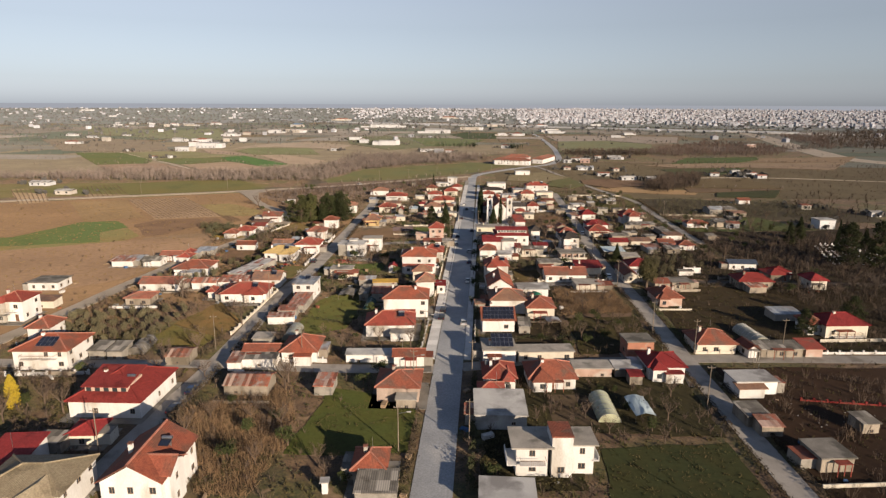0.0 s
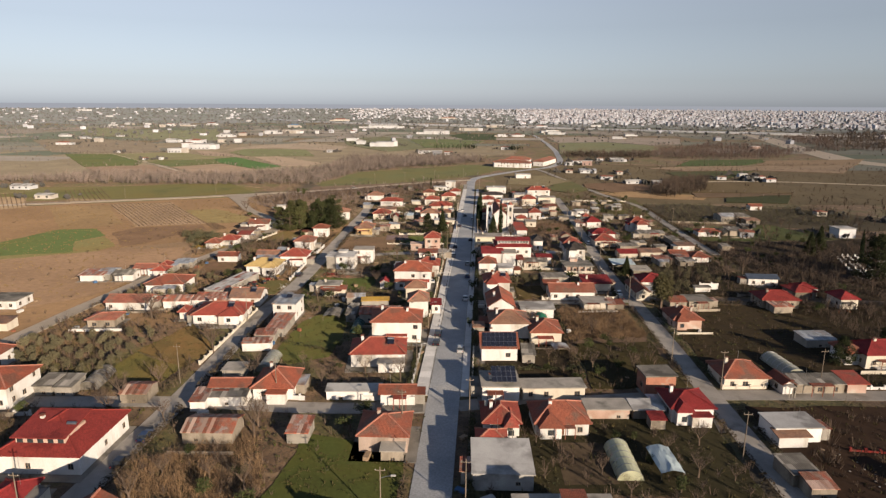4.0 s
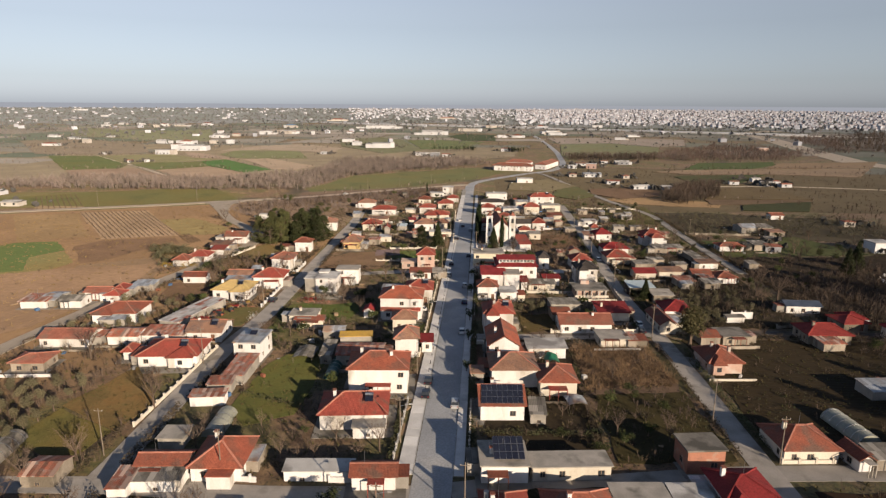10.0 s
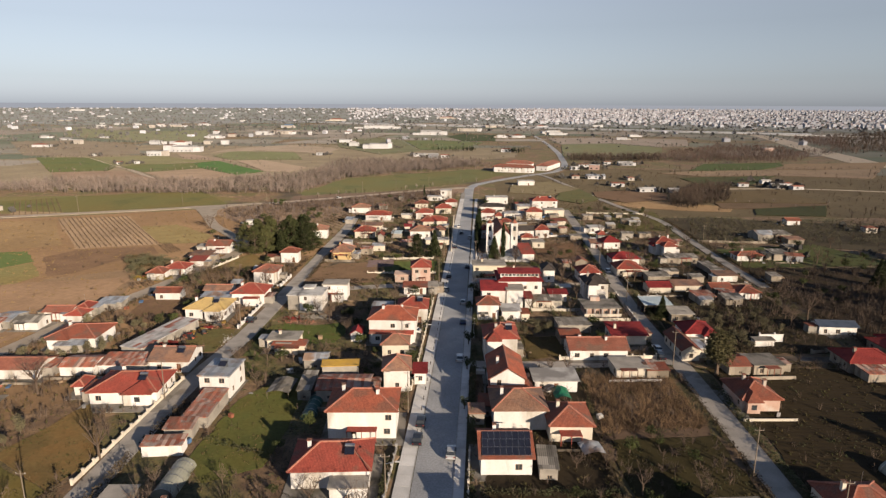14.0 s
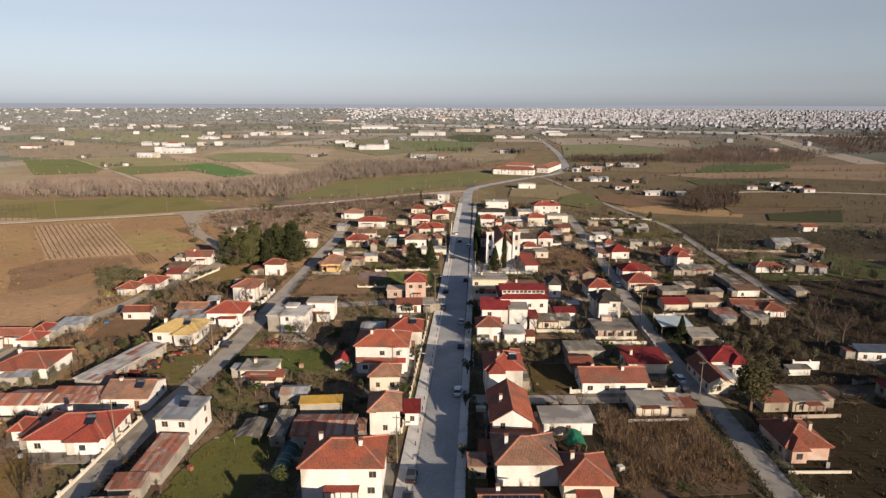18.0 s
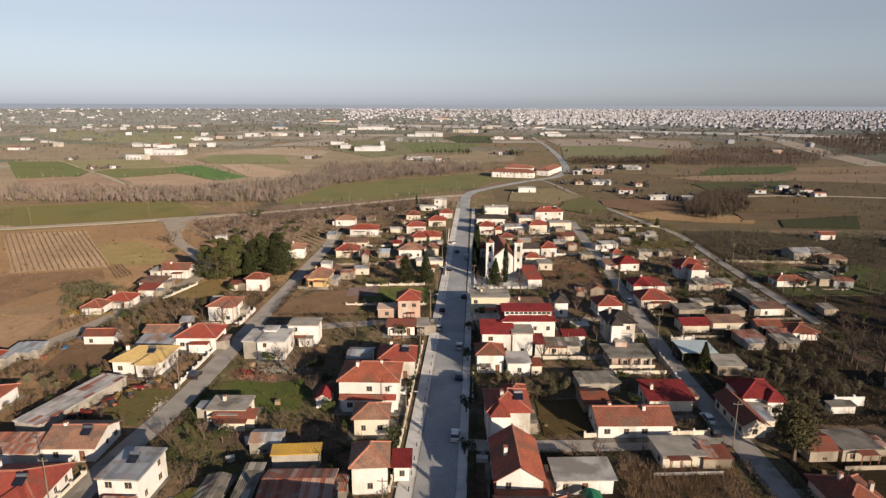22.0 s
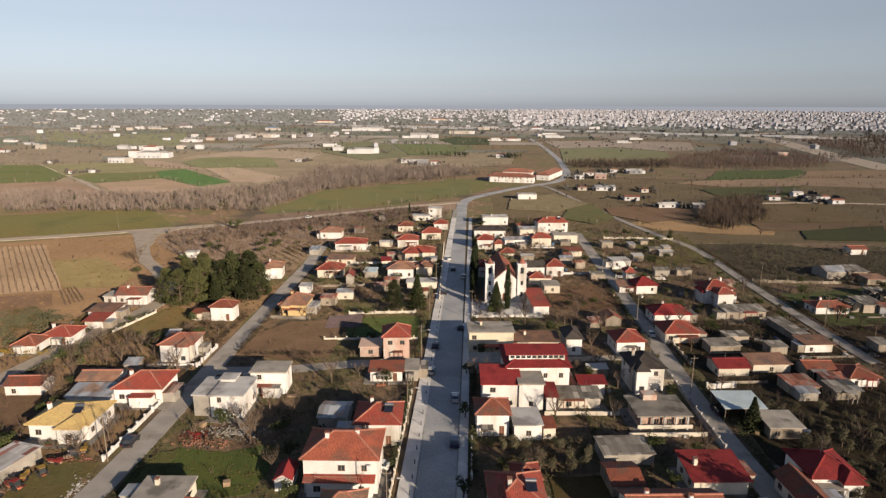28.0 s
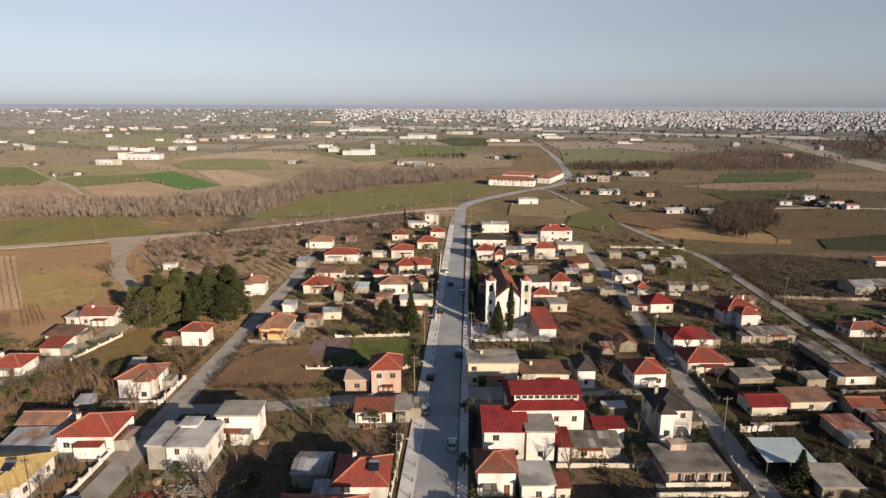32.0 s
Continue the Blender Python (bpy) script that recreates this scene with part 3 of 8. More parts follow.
far_field([(149, 464), (220, 466), (216, 460), (166, 443), (146, 441)], (0.095, 0.066, 0.042), "brown fallow strip")
far_field([(165, 442), (216, 460), (195, 420), (157, 421)], (0.035, 0.042, 0.018), "dark green crop field")
far_field([(57, 505), (73, 522), (79, 475), (63, 453), (48, 470)], (0.075, 0.08, 0.036), "green meadow")
far_field([(24, 541), (57, 568), (73, 522), (46, 490), (20, 499)], (0.12, 0.1, 0.06), "dry olive grass")
far_field([(80, 507), (120, 526), (130, 501), (122, 475), (93, 460), (78, 483)], (0.12, 0.078, 0.05), "red-brown fallow field")

# the patchwork of the plain further off, and the river's gravel bed
# field colours pulled towards grey-blue, standing in for haze over the plain
PLAIN = [material("hazed_plain_field", c, darker(c, 0.85), 0.02, fine=0.3, vary=0.1, rough=0.95, bump=0.4, bump_scale=0.8) for c in
         ((0.165, 0.148, 0.132), (0.122, 0.125, 0.102), (0.088, 0.102, 0.078), (0.138, 0.13, 0.115), (0.11, 0.112, 0.096), (0.185, 0.17, 0.153))]
frng = random.Random(3)
EDGES = []
y = 640.0
while y < 2600:
    dy = frng.uniform(50, 110) * (0.6 + y / 1500)
    x = -y * 0.95
    while x < y * 0.95:
        dx = frng.uniform(80, 220) * (0.6 + y / 1800)
        if not (-440 < x + dx / 2 < 360 and y < 900) and frng.random() < 0.86 and not (60 < x + dx / 2 < 140 and y < 1400):
            sk, z = frng.uniform(-25, 25), 0.012 + 0.5 * max(0, land_z(x + dx, y + dy))
            bm = bmesh.new()
            g = 3
            q = [(x + g, y + g), (x + dx - g, y + g + sk * 0.3), (x + dx - g + sk, y + dy - g), (x + g + sk, y + dy - g)]
            bm.faces.new([bm.verts.new((*p, land_z(*p) + 0.15)) for p in q])
            EDGES += [(q[0], q[1]), (q[1], q[2])] if y < 1900 else []
            solo("field", bm, frng.choice(PLAIN), "distant field on the plain", "field", kind="stuff")
        x += dx
    y += dy
solo("river_bed", ribbon(smooth_line([(760, 1700), (600, 1540), (565, 1335), (486, 1042), (440, 850), (425, 722), (520, 600), (700, 520)]), 34, -0.3, 0.2), DIRT, "pale gravel bed of a river", "river", kind="structure")

line = smooth_line([(-1500, 3300), (-1085, 2847), (-693, 2240), (-250, 1930), (180, 1715), (333, 1632), (470, 1545), (700, 1440)])
solo("motorway", ribbon(line, 26, -1, 3.4), material("motorway_concrete", (0.46, 0.465, 0.475), (0.38, 0.385, 0.395), 0.02, vary=0.1), "pale raised motorway crossing the plain", "road", kind="structure")

# built-up ground under the town: one fan, its near edge uneven
bm = bmesh.new()
n, k = 40, 14
fan = []
for i in range(n + 1):
    t = -46 + 84 * i / n
    near = 2150 - 350 * min(1, max(0, (t + 6) / 18)) + frng.uniform(-110, 110)
    fan.append([bm.verts.new((d * math.sin(radians(t)), d * math.cos(radians(t)), land_z(d, 0) + 0.6)) for d in [near + (4430 - near) * j / k for j in range(k + 1)]])
for i in range(n):
    for j in range(k):
        bm.faces.new((fan[i][j], fan[i][j + 1], fan[i + 1][j + 1], fan[i + 1][j]))
bmesh.ops.recalc_face_normals(bm, faces=bm.faces[:])
for f in bm.faces:
    if f.normal.z < 0:
        f.normal_flip()
# its grey-blue tone puts the haze of distance into the ground colour
solo("built_up_ground", bm, material("hazed_town_ground", (0.16, 0.163, 0.168), (0.125, 0.138, 0.122), 0.005, fine=0.05, vary=0.15, bump=0), "built-up ground of the distant town, tinted haze grey", "ground", kind="structure")

# distance: an added ring that glows in the haze's colour closes the view
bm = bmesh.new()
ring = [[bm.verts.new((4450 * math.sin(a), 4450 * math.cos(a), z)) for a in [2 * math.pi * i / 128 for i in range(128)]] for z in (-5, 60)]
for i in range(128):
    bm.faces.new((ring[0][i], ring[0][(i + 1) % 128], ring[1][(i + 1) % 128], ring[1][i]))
HAZE = bpy.data.materials.new("glowing_haze")
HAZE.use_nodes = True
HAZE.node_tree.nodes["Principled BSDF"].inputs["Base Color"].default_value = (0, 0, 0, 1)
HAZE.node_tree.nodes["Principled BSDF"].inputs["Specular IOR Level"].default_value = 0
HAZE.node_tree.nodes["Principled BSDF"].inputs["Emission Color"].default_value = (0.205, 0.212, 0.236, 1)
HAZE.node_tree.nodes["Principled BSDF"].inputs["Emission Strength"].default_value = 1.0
solo("backdrop", bm, HAZE, "added backdrop band glowing in haze colour on the horizon", "backdrop", kind="structure")

# ---- houses ----
FOOT = []

ROOFWORD = {TRED: "red tiled", TILE: "orange tiled", TCRIM: "crimson", TCRIM2: "dark crimson tiled", TBRED: "faded red tiled", TBROWN: "brown tiled",
            TBROWN2: "red-brown tiled", TYEL: "yellow tiled", TBEIGE: "beige tiled", DARKT: "dark slate", CONC: "bare concrete", DCONC: "dark stained concrete", PALE: "pale grey", ASB: "grey cement-sheet",
            METAL: "galvanised sheet", YARDROOF: "pale patched sheet", DARKM: "dark blue sheet", BLUEM: "pale blue sheet", RUST: "rusty sheet", YELM: "yellow sheet", PINKF: "pinkish slab"}
WALLWORD = {WHITE: "white rendered", CREAM: "cream rendered", YCREAM: "pale yellow", OCHRE: "ochre yellow", PINK: "bare pink brick", DIRTYP: "faded pink", BRICK: "raw red brick",
            CONC: "grey concrete", DIRTY: "stained old render", PALE: "pale grey"}
SHAPE = {"hip": "hipped roof", "gx": "gabled roof", "gy": "gabled roof", "shed": "low sloping roof", "flat": "flat roof"}
rng = random.Random(5)


def pierced(bm, p, u, n, length, height, holes, deep=0.16):
    """A wall face from p along u, up to height, with openings (a, b, z0, z1) that have reveals inwards along -n."""
    p, u, n = Vector(p), Vector(u), Vector(n)
    xs = sorted({0.0, length, *[v for h in holes for v in h[:2]]})
    zs = sorted({0.0, height, *[v for h in holes for v in h[2:]]})
    at = lambda a, z, k=0.0: p + u * a + Vector((0, 0, z)) - n * k
    for a, b in zip(xs, xs[1:]):
        for c, d in zip(zs, zs[1:]):
            if not any(h[0] <= a and b <= h[1] and h[2] <= c and d <= h[3] for h in holes):
                face(bm, (at(a, c), at(b, c), at(b, d), at(a, d)))
    for a, b, c, d in holes:
        for s, e in (((a, c), (b, c)), ((b, c), (b, d)), ((b, d), (a, d)), ((a, d), (a, c))):
            face(bm, (at(*s), at(*e), at(*e, deep), at(*s, deep)))


WINDOWS = {}


def window(parent, m, w, h, door=False, shutters=False):
    """A window or door in its opening, looking along -y of m, which stands at the opening's lower middle."""
    key = (round(w, 1), round(h, 1), door)
    if key not in WINDOWS:
        fw = 0.08
        xs, zs = ([-w / 2, -w / 2 + fw, -0.04, 0.04, w / 2 - fw, w / 2], [0, fw, h - fw, h])
        fr, vert = bmesh.new(), {}

        def at(i, k, y):
            if (i, k, y) not in vert:
                vert[i, k, y] = fr.verts.new((xs[i], y, zs[k]))
            return vert[i, k, y]

        for i in range(5):
            for k in range(3):
                c = ((i, k), (i + 1, k), (i + 1, k + 1), (i, k + 1))
                if k == 1 and i in (1, 3):
                    for a, e in zip(c, c[1:] + c[:1]):
                        fr.faces.new((at(*e, 0.06), at(*a, 0.06), at(*a, 0.1), at(*e, 0.1)))
                else:
                    fr.faces.new([at(*q, 0.06) for q in c])
        WINDOWS[key] = (mesh_of(fr, "frame", FRAMEM), mesh_of(boxes((-w / 2 + fw, 0.09, fw, w / 2 - fw, 0.11, h - fw)), "pane", DOORM if door else GLASS))
    fr, pn = WINDOWS[key]
    win = new("door" if door else "window", fr)
    win.parent, win.matrix_local = parent, m
    o = new("leaf" if door else "pane", pn)
    o.parent = win
    return win


def roof_mesh(kind, w, d, rise, thick=0.16):
    """A roof over w x d, its eave's underside at z = 0, in one mesh of even thickness."""
    bm = bmesh.new()
    x, y = w / 2, d / 2
    t = thick
    if kind == "hip":
        if w >= d:
            r = max(x - y * 0.95, 0.25)
            a, b = (-r, 0, rise + t), (r, 0, rise + t)
            top = [[(-x, -y, t), (x, -y, t), b, a], [(x, -y, t), (x, y, t), b], [(x, y, t), (-x, y, t), a, b], [(-x, y, t), (-x, -y, t), a]]
        else:
            r = max(y - x * 0.95, 0.25)
            a, b = (0, -r, rise + t), (0, r, rise + t)
            top = [[(-x, -y, t), (x, -y, t), a], [(x, -y, t), (x, y, t), b, a], [(x, y, t), (-x, y, t), b], [(-x, y, t), (-x, -y, t), a, b]]
    elif kind in ("gx", "gy", "shed"):
        if kind == "gx":
            slabs = ([(-x, -y, 0), (x, -y, 0), (x, 0, rise), (-x, 0, rise)], [(x, y, 0), (-x, y, 0), (-x, 0, rise), (x, 0, rise)])
        elif kind == "gy":
            slabs = ([(-x, y, 0), (-x, -y, 0), (0, -y, rise), (0, y, rise)], [(x, -y, 0), (x, y, 0), (0, y, rise), (0, -y, rise)])
        else:
            slabs = ([(-x, -y, 0), (x, -y, 0), (x, y, rise), (-x, y, rise)],)
        for q in slabs:
            lo = [bm.verts.new(p) for p in q]
            hi = [bm.verts.new((p[0], p[1], p[2] + t)) for p in q]
            bm.faces.new(hi), bm.faces.new(lo[::-1])
            for k in range(4):
                bm.faces.new((lo[k], lo[(k + 1) % 4], hi[(k + 1) % 4], hi[k]))
        bmesh.ops.remove_doubles(bm, verts=bm.verts[:], dist=0.001)
        return bm
    else:
        box(bm, -x, -y, 0, x, y, rise)
        return bm
    for f in top:
        face(bm, f)
    box(bm, -x, -y, 0, x, y, t - 0.002)
    bmesh.ops.remove_doubles(bm, verts=bm.verts[:], dist=0.001)
    return bm


def ridge_caps(kind, w, d, rise, t=0.16):
    """Rounded cap tiles along ridge and hips: one mesh for each line."""
    x, y = w / 2, d / 2
    made = []
    if kind == "hip":
        if w >= d:
            r = max(x - y * 0.95, 0.25)
            ends = ((-r, 0), (r, 0))
            lines = [(ends[0], ends[1])] + [(c, ends[0 if c[0] < 0 else 1]) for c in ((-x, -y), (x, -y), (x, y), (-x, y))]
        else:
            r = max(y - x * 0.95, 0.25)
            ends = ((0, -r), (0, r))
            lines = [(ends[0], ends[1])] + [(c, ends[0 if c[1] < 0 else 1]) for c in ((-x, -y), (x, -y), (x, y), (-x, y))]
    else:
        lines = [((-x, 0), (x, 0))] if kind == "gx" else [((0, -y), (0, y))]
    for a, b in lines:
        za = t if abs(a[0]) == x and abs(a[1]) == y else rise + t
        bm = bmesh.new()
        rod(bm, (*a, za + 0.02), (*b, rise + t + 0.02), 0.17, 0.17, 5)
        made.append(bm)
    return made


def mass(root, m, w, d, h, roof, rise, rmat, wmat, ch=0, nw=0, sheddy=False, door=True, ovh=0.0):
    """One block of a building: pierced walls, windows, roof, chimneys. m is its pose in the building's axes."""
    ov = ovh or (0.3 if roof == "flat" else (0.25 if sheddy else 0.5))
    x, y = w / 2 - ov, d / 2 - ov
    storeys = 1 if h < 4.3 else 2
    bm = bmesh.new()
    wins = []
    for p, u, n, ln, side in (((-x, -y, 0), (1, 0, 0), (0, -1, 0), 2 * x, 0), ((x, -y, 0), (0, 1, 0), (1, 0, 0), 2 * y, 1),
                              ((x, y, 0), (-1, 0, 0), (0, 1, 0), 2 * x, 2), ((-x, y, 0), (0, -1, 0), (-1, 0, 0), 2 * y, 3)):
        holes = []
        if not (sheddy and side) and side != 2:
            k = nw if nw and side == 0 else max(1, int(ln // (4.2 if sheddy else 3.0)))
            for s in range(storeys):
                z0 = (h / storeys) * s + 0.95 if storeys > 1 else min(1.0, h - 1.9)
                for i in range(k):
                    if rng.random() < (0.45 if side == 0 else 0.4):
                        continue
                    c = ln * (i + 0.5) / k + rng.uniform(-0.2, 0.2)
                    dr = door and s == 0 and side == 0 and i == k // 2 and not sheddy and rng.random() < 0.4
                    ww, hh = (1.0, 2.05) if dr else ((0.8, 0.7) if sheddy else (rng.choice((0.9, 1.0, 1.2)), 1.15))
                    zz = 0.15 if dr else z0
                    if c - ww / 2 > 0.3 and c + ww / 2 < ln - 0.3 and zz + hh < h - 0.15:
                        holes.append((c - ww / 2, c + ww / 2, zz, zz + hh))
                        wins.append((Matrix.Translation(Vector(p) + Vector(u) * c + Vector((0, 0, zz))) @ pose(0, 0, 0, 0, 0, 90 * side), ww, hh, dr))
        pierced(bm, p, u, n, ln, h, holes)
    if roof in ("gx", "gy", "shed"):
        if roof == "gx":
            k = rise * (1 - ov / (d / 2))
            for sx_ in (-x, x):
                face(bm, ((sx_, -y, h), (sx_, y, h), (sx_, 0, h + k)))
        elif roof == "gy":
            k = rise * (1 - ov / (w / 2))
            for sy_ in (-y, y):
                face(bm, ((-x, sy_, h), (x, sy_, h), (0, sy_, h + k)))
        else:
            lo, hi = rise * ov / d, rise * (1 - ov / d)
            for sx_ in (-x, x):
                face(bm, ((sx_, -y, h), (sx_, y, h), (sx_, y, h + hi), (sx_, -y, h + lo)))
            for sy_, zz in ((-y, lo), (y, hi)):
                face(bm, ((-x, sy_, h), (x, sy_, h), (x, sy_, h + zz), (-x, sy_, h + zz)))
    walls = part("wall", bm, wmat, root, at=m)
    for wm, ww, hh, dr in wins:
        window(root, m @ wm, ww, hh, dr)
    if not sheddy and wmat is not BRICK:
        part("plinth", boxes((-x - 0.03, -y - 0.03, -0.2, x + 0.03, -y - 0.001, 0.13), (x + 0.001, -y - 0.03, -0.2, x + 0.03, y, 0.13),
                             (-x - 0.03, -y - 0.03, -0.2, -x - 0.001, y, 0.13)), CONC, root, at=m)
    rf = part("roof", roof_mesh(roof, w, d, rise), rmat, root, ROOFWORD[rmat] + " " + SHAPE[roof], at=m @ pose(0, 0, h))
    if roof in ("hip", "gx", "gy") and not sheddy:
        for cap in ridge_caps(roof, w, d, rise):
            part("ridge_cap", cap, RIDGE if rmat in (TRED, TILE, TBRED, TBROWN2, TBROWN) else rmat, rf)
    if roof == "flat" and not sheddy and rise >= 0.33:
        t = 0.12
        part("parapet", boxes((-w / 2, -d / 2, rise, w / 2, -d / 2 + t, rise + 0.22), (-w / 2, d / 2 - t, rise, w / 2, d / 2, rise + 0.22),
                              (-w / 2, -d / 2 + t, rise, -w / 2 + t, d / 2 - t, rise + 0.22), (w / 2 - t, -d / 2 + t, rise, w / 2, d / 2 - t, rise + 0.22)), wmat, rf)
    for i in range(ch):
        cx, cy = (rng.uniform(0.1, 0.3) * w * (1 if i else -1), rng.uniform(-0.12, 0.2) * d)
        c = part("chimney", boxes((-0.3, -0.3, 0, 0.3, 0.3, rise * 0.75 + 1.0)), wmat if wmat is not BRICK else CONC, root, at=m @ pose(cx, cy, h))
        part("chimney_cap", boxes((-0.38, -0.38, rise * 0.75 + 1.18, 0.38, 0.38, rise * 0.75 + 1.26), (-0.25, -0.25, rise * 0.75 + 1.0, -0.15, -0.15, rise * 0.75 + 1.18),
                                  (0.15, 0.15, rise * 0.75 + 1.0, 0.25, 0.25, rise * 0.75 + 1.18)), TBRED, c)
    return rf


def slope_pose(kind, w, d, rise, px, py):
    """The pose of a panel lying on the front slope of a roof, at px across and py of the way up."""
    run = d / 2 if kind in ("hip", "gx") else d
    a = math.degrees(math.atan2(rise, run))
    return pose(px, -d / 2 + run * py, 0.16 + rise * py + 0.12, a)


def heater(root, m):
    """A solar water heater: collector, tank and stand."""
    part("collector", boxes((-0.8, -0.7, 0.0, 0.8, 0.75, 0.08)), PVM, root, "dark solar collector", at=m @ pose(0, 0, 0.5, 22))
    bm = bmesh.new()
    rod(bm, (-0.8, 0.95, 1.05), (0.8, 0.95, 1.05), 0.27, 0.27, 10)
    bm.faces.new([bm.verts.new((-0.8, 0.95 + 0.27 * math.cos(i * math.pi / 5), 1.05 + 0.27 * math.sin(i * math.pi / 5))) for i in range(10)])
    part("tank", bm, STEEL, root, "steel water tank", at=m)
    part("stand", boxes((-0.7, 0.8, -0.6, 0.7, 0.86, 0.8)), STEEL, root, at=m)


def pv_array(root, m, nx, ny):
    """Rows of dark photovoltaic panels, each with its own frame."""
    me = mesh_of(boxes((0.03, 0.03, 0, 0.97, 1.57, 0.05)), "solar_panel", PVM)
    fr = mesh_of(boxes((0, 0, -0.02, 1.0, 0.029, 0.06), (0, 1.571, -0.02, 1.0, 1.6, 0.06), (0, 0.03, -0.02, 0.029, 1.57, 0.06), (0.971, 0.03, -0.02, 1.0, 1.57, 0.06)), "panel_frame", STEEL)
    for i in range(nx):
        for j in range(ny):
            o = new("solar_panel", me)
            o.parent, o.matrix_local = root, m @ pose(-nx / 2 * 1.04 + i * 1.04, j * 1.64, 0)
            f = new("panel_frame", fr)
            f.parent = o


def balcony(root, x, y, w, z, dep=1.3):
    part("balcony_slab", boxes((x - w / 2, y - dep, z - 0.15, x + w / 2, y - 0.001, z)), WHITE, root)
    rows = [(x - w / 2, y - dep, z + 0.92, x + w / 2, y - dep + 0.05, z + 0.98), (x - w / 2, y - dep + 0.05, z + 0.92, x - w / 2 + 0.05, y, z + 0.98), (x + w / 2 - 0.05, y - dep + 0.05, z + 0.92, x + w / 2, y, z + 0.98)]
    k = int(w / 0.35)
    rows += [(x - w / 2 + w * i / k, y - dep + 0.01, z, x - w / 2 + w * i / k + 0.03, y - dep + 0.04, z + 0.92) for i in range(k)]
    part("railing", boxes(*rows), FRAMEM, root)


LAST, BAYROOF = [], []
xr = random.Random(77)


def extras(root, w, d, h, roof, rise, wmat):
    """Porch canopy, lean-to, aerial and dish: the small additions of village houses."""
    ov = 0.3 if roof == "flat" else 0.5
    fy = -d / 2 + ov
    if xr.random() < 0.5:
        cw, cx, dep = w * xr.uniform(0.3, 0.55), w * xr.uniform(-0.18, 0.18), xr.uniform(1.3, 2.2)
        rows = [(cx - cw / 2, fy - dep, 2.42, cx + cw / 2, fy - 0.004, 2.52)]
        rows += [(px - 0.06, fy - dep + 0.08, 0, px + 0.06, fy - dep + 0.2, 2.42) for px in (cx - cw / 2 + 0.1, cx, cx + cw / 2 - 0.1)]
        part("porch_canopy", boxes(*rows), xr.choice((TBROWN2, ASB, CONC, TRED)), root)
    if roof == "hip" and w > 7.5 and d > 6.5 and xr.random() < 0.36:
        ww, out, cx = w * xr.uniform(0.36, 0.46), xr.uniform(0.8, 1.5), w * xr.choice((-0.22, 0.22))
        hh = h - 0.06
        part("front_bay_wall", boxes((cx - ww / 2 + 0.4, fy - out, 0, cx + ww / 2 - 0.4, fy - 0.004, hh)), wmat, root)
        bay = part("front_bay_roof", roof_mesh("hip", ww, d * 0.62 + out, rise * 0.72), BAYROOF[0], root, at=pose(cx, -d / 2 - out + (d * 0.62 + out) / 2, hh))
        part("bay_window", boxes((-0.55, -0.02, 0.9, 0.55, 0.03, 2.0)), GLASS, root, at=pose(cx, fy - out, 0))
    if xr.random() < 0.34:
        s, lw, ld, lh = xr.choice((-1, 1)), xr.uniform(1.8, 3.0), d * xr.uniform(0.45, 0.7), xr.uniform(2.0, 2.5)
        lx = s * (w / 2 - ov)
        x0, x1 = (lx + 0.004, lx + lw) if s > 0 else (lx - lw, lx - 0.004)
        y0 = xr.uniform(-d / 2 + ov, d / 2 - ov - ld)
        lean = part("lean_to_wall", boxes((x0, y0, 0, x1, y0 + ld, lh)), xr.choice((DIRTY, CONC, wmat)), root)
        part("lean_to_roof", boxes((x0 - (0.15 if s < 0 else 0), y0 - 0.15, lh + 0.004, x1 + (0.15 if s > 0 else 0), y0 + ld + 0.15, lh + 0.1)), xr.choice((RUST, ASB, TBROWN2, METAL)), lean)
    if xr.random() < 0.35:
        bm = bmesh.new()
        rod(bm, (0, 0, -0.6), (0, 0, 2.2), 0.03, 0.025, 5)
        part("aerial", bm, STEEL, root, at=pose(w * xr.uniform(-0.2, 0.2), d * 0.02, h + (rise + 0.2 if roof != "flat" else 0.6)))


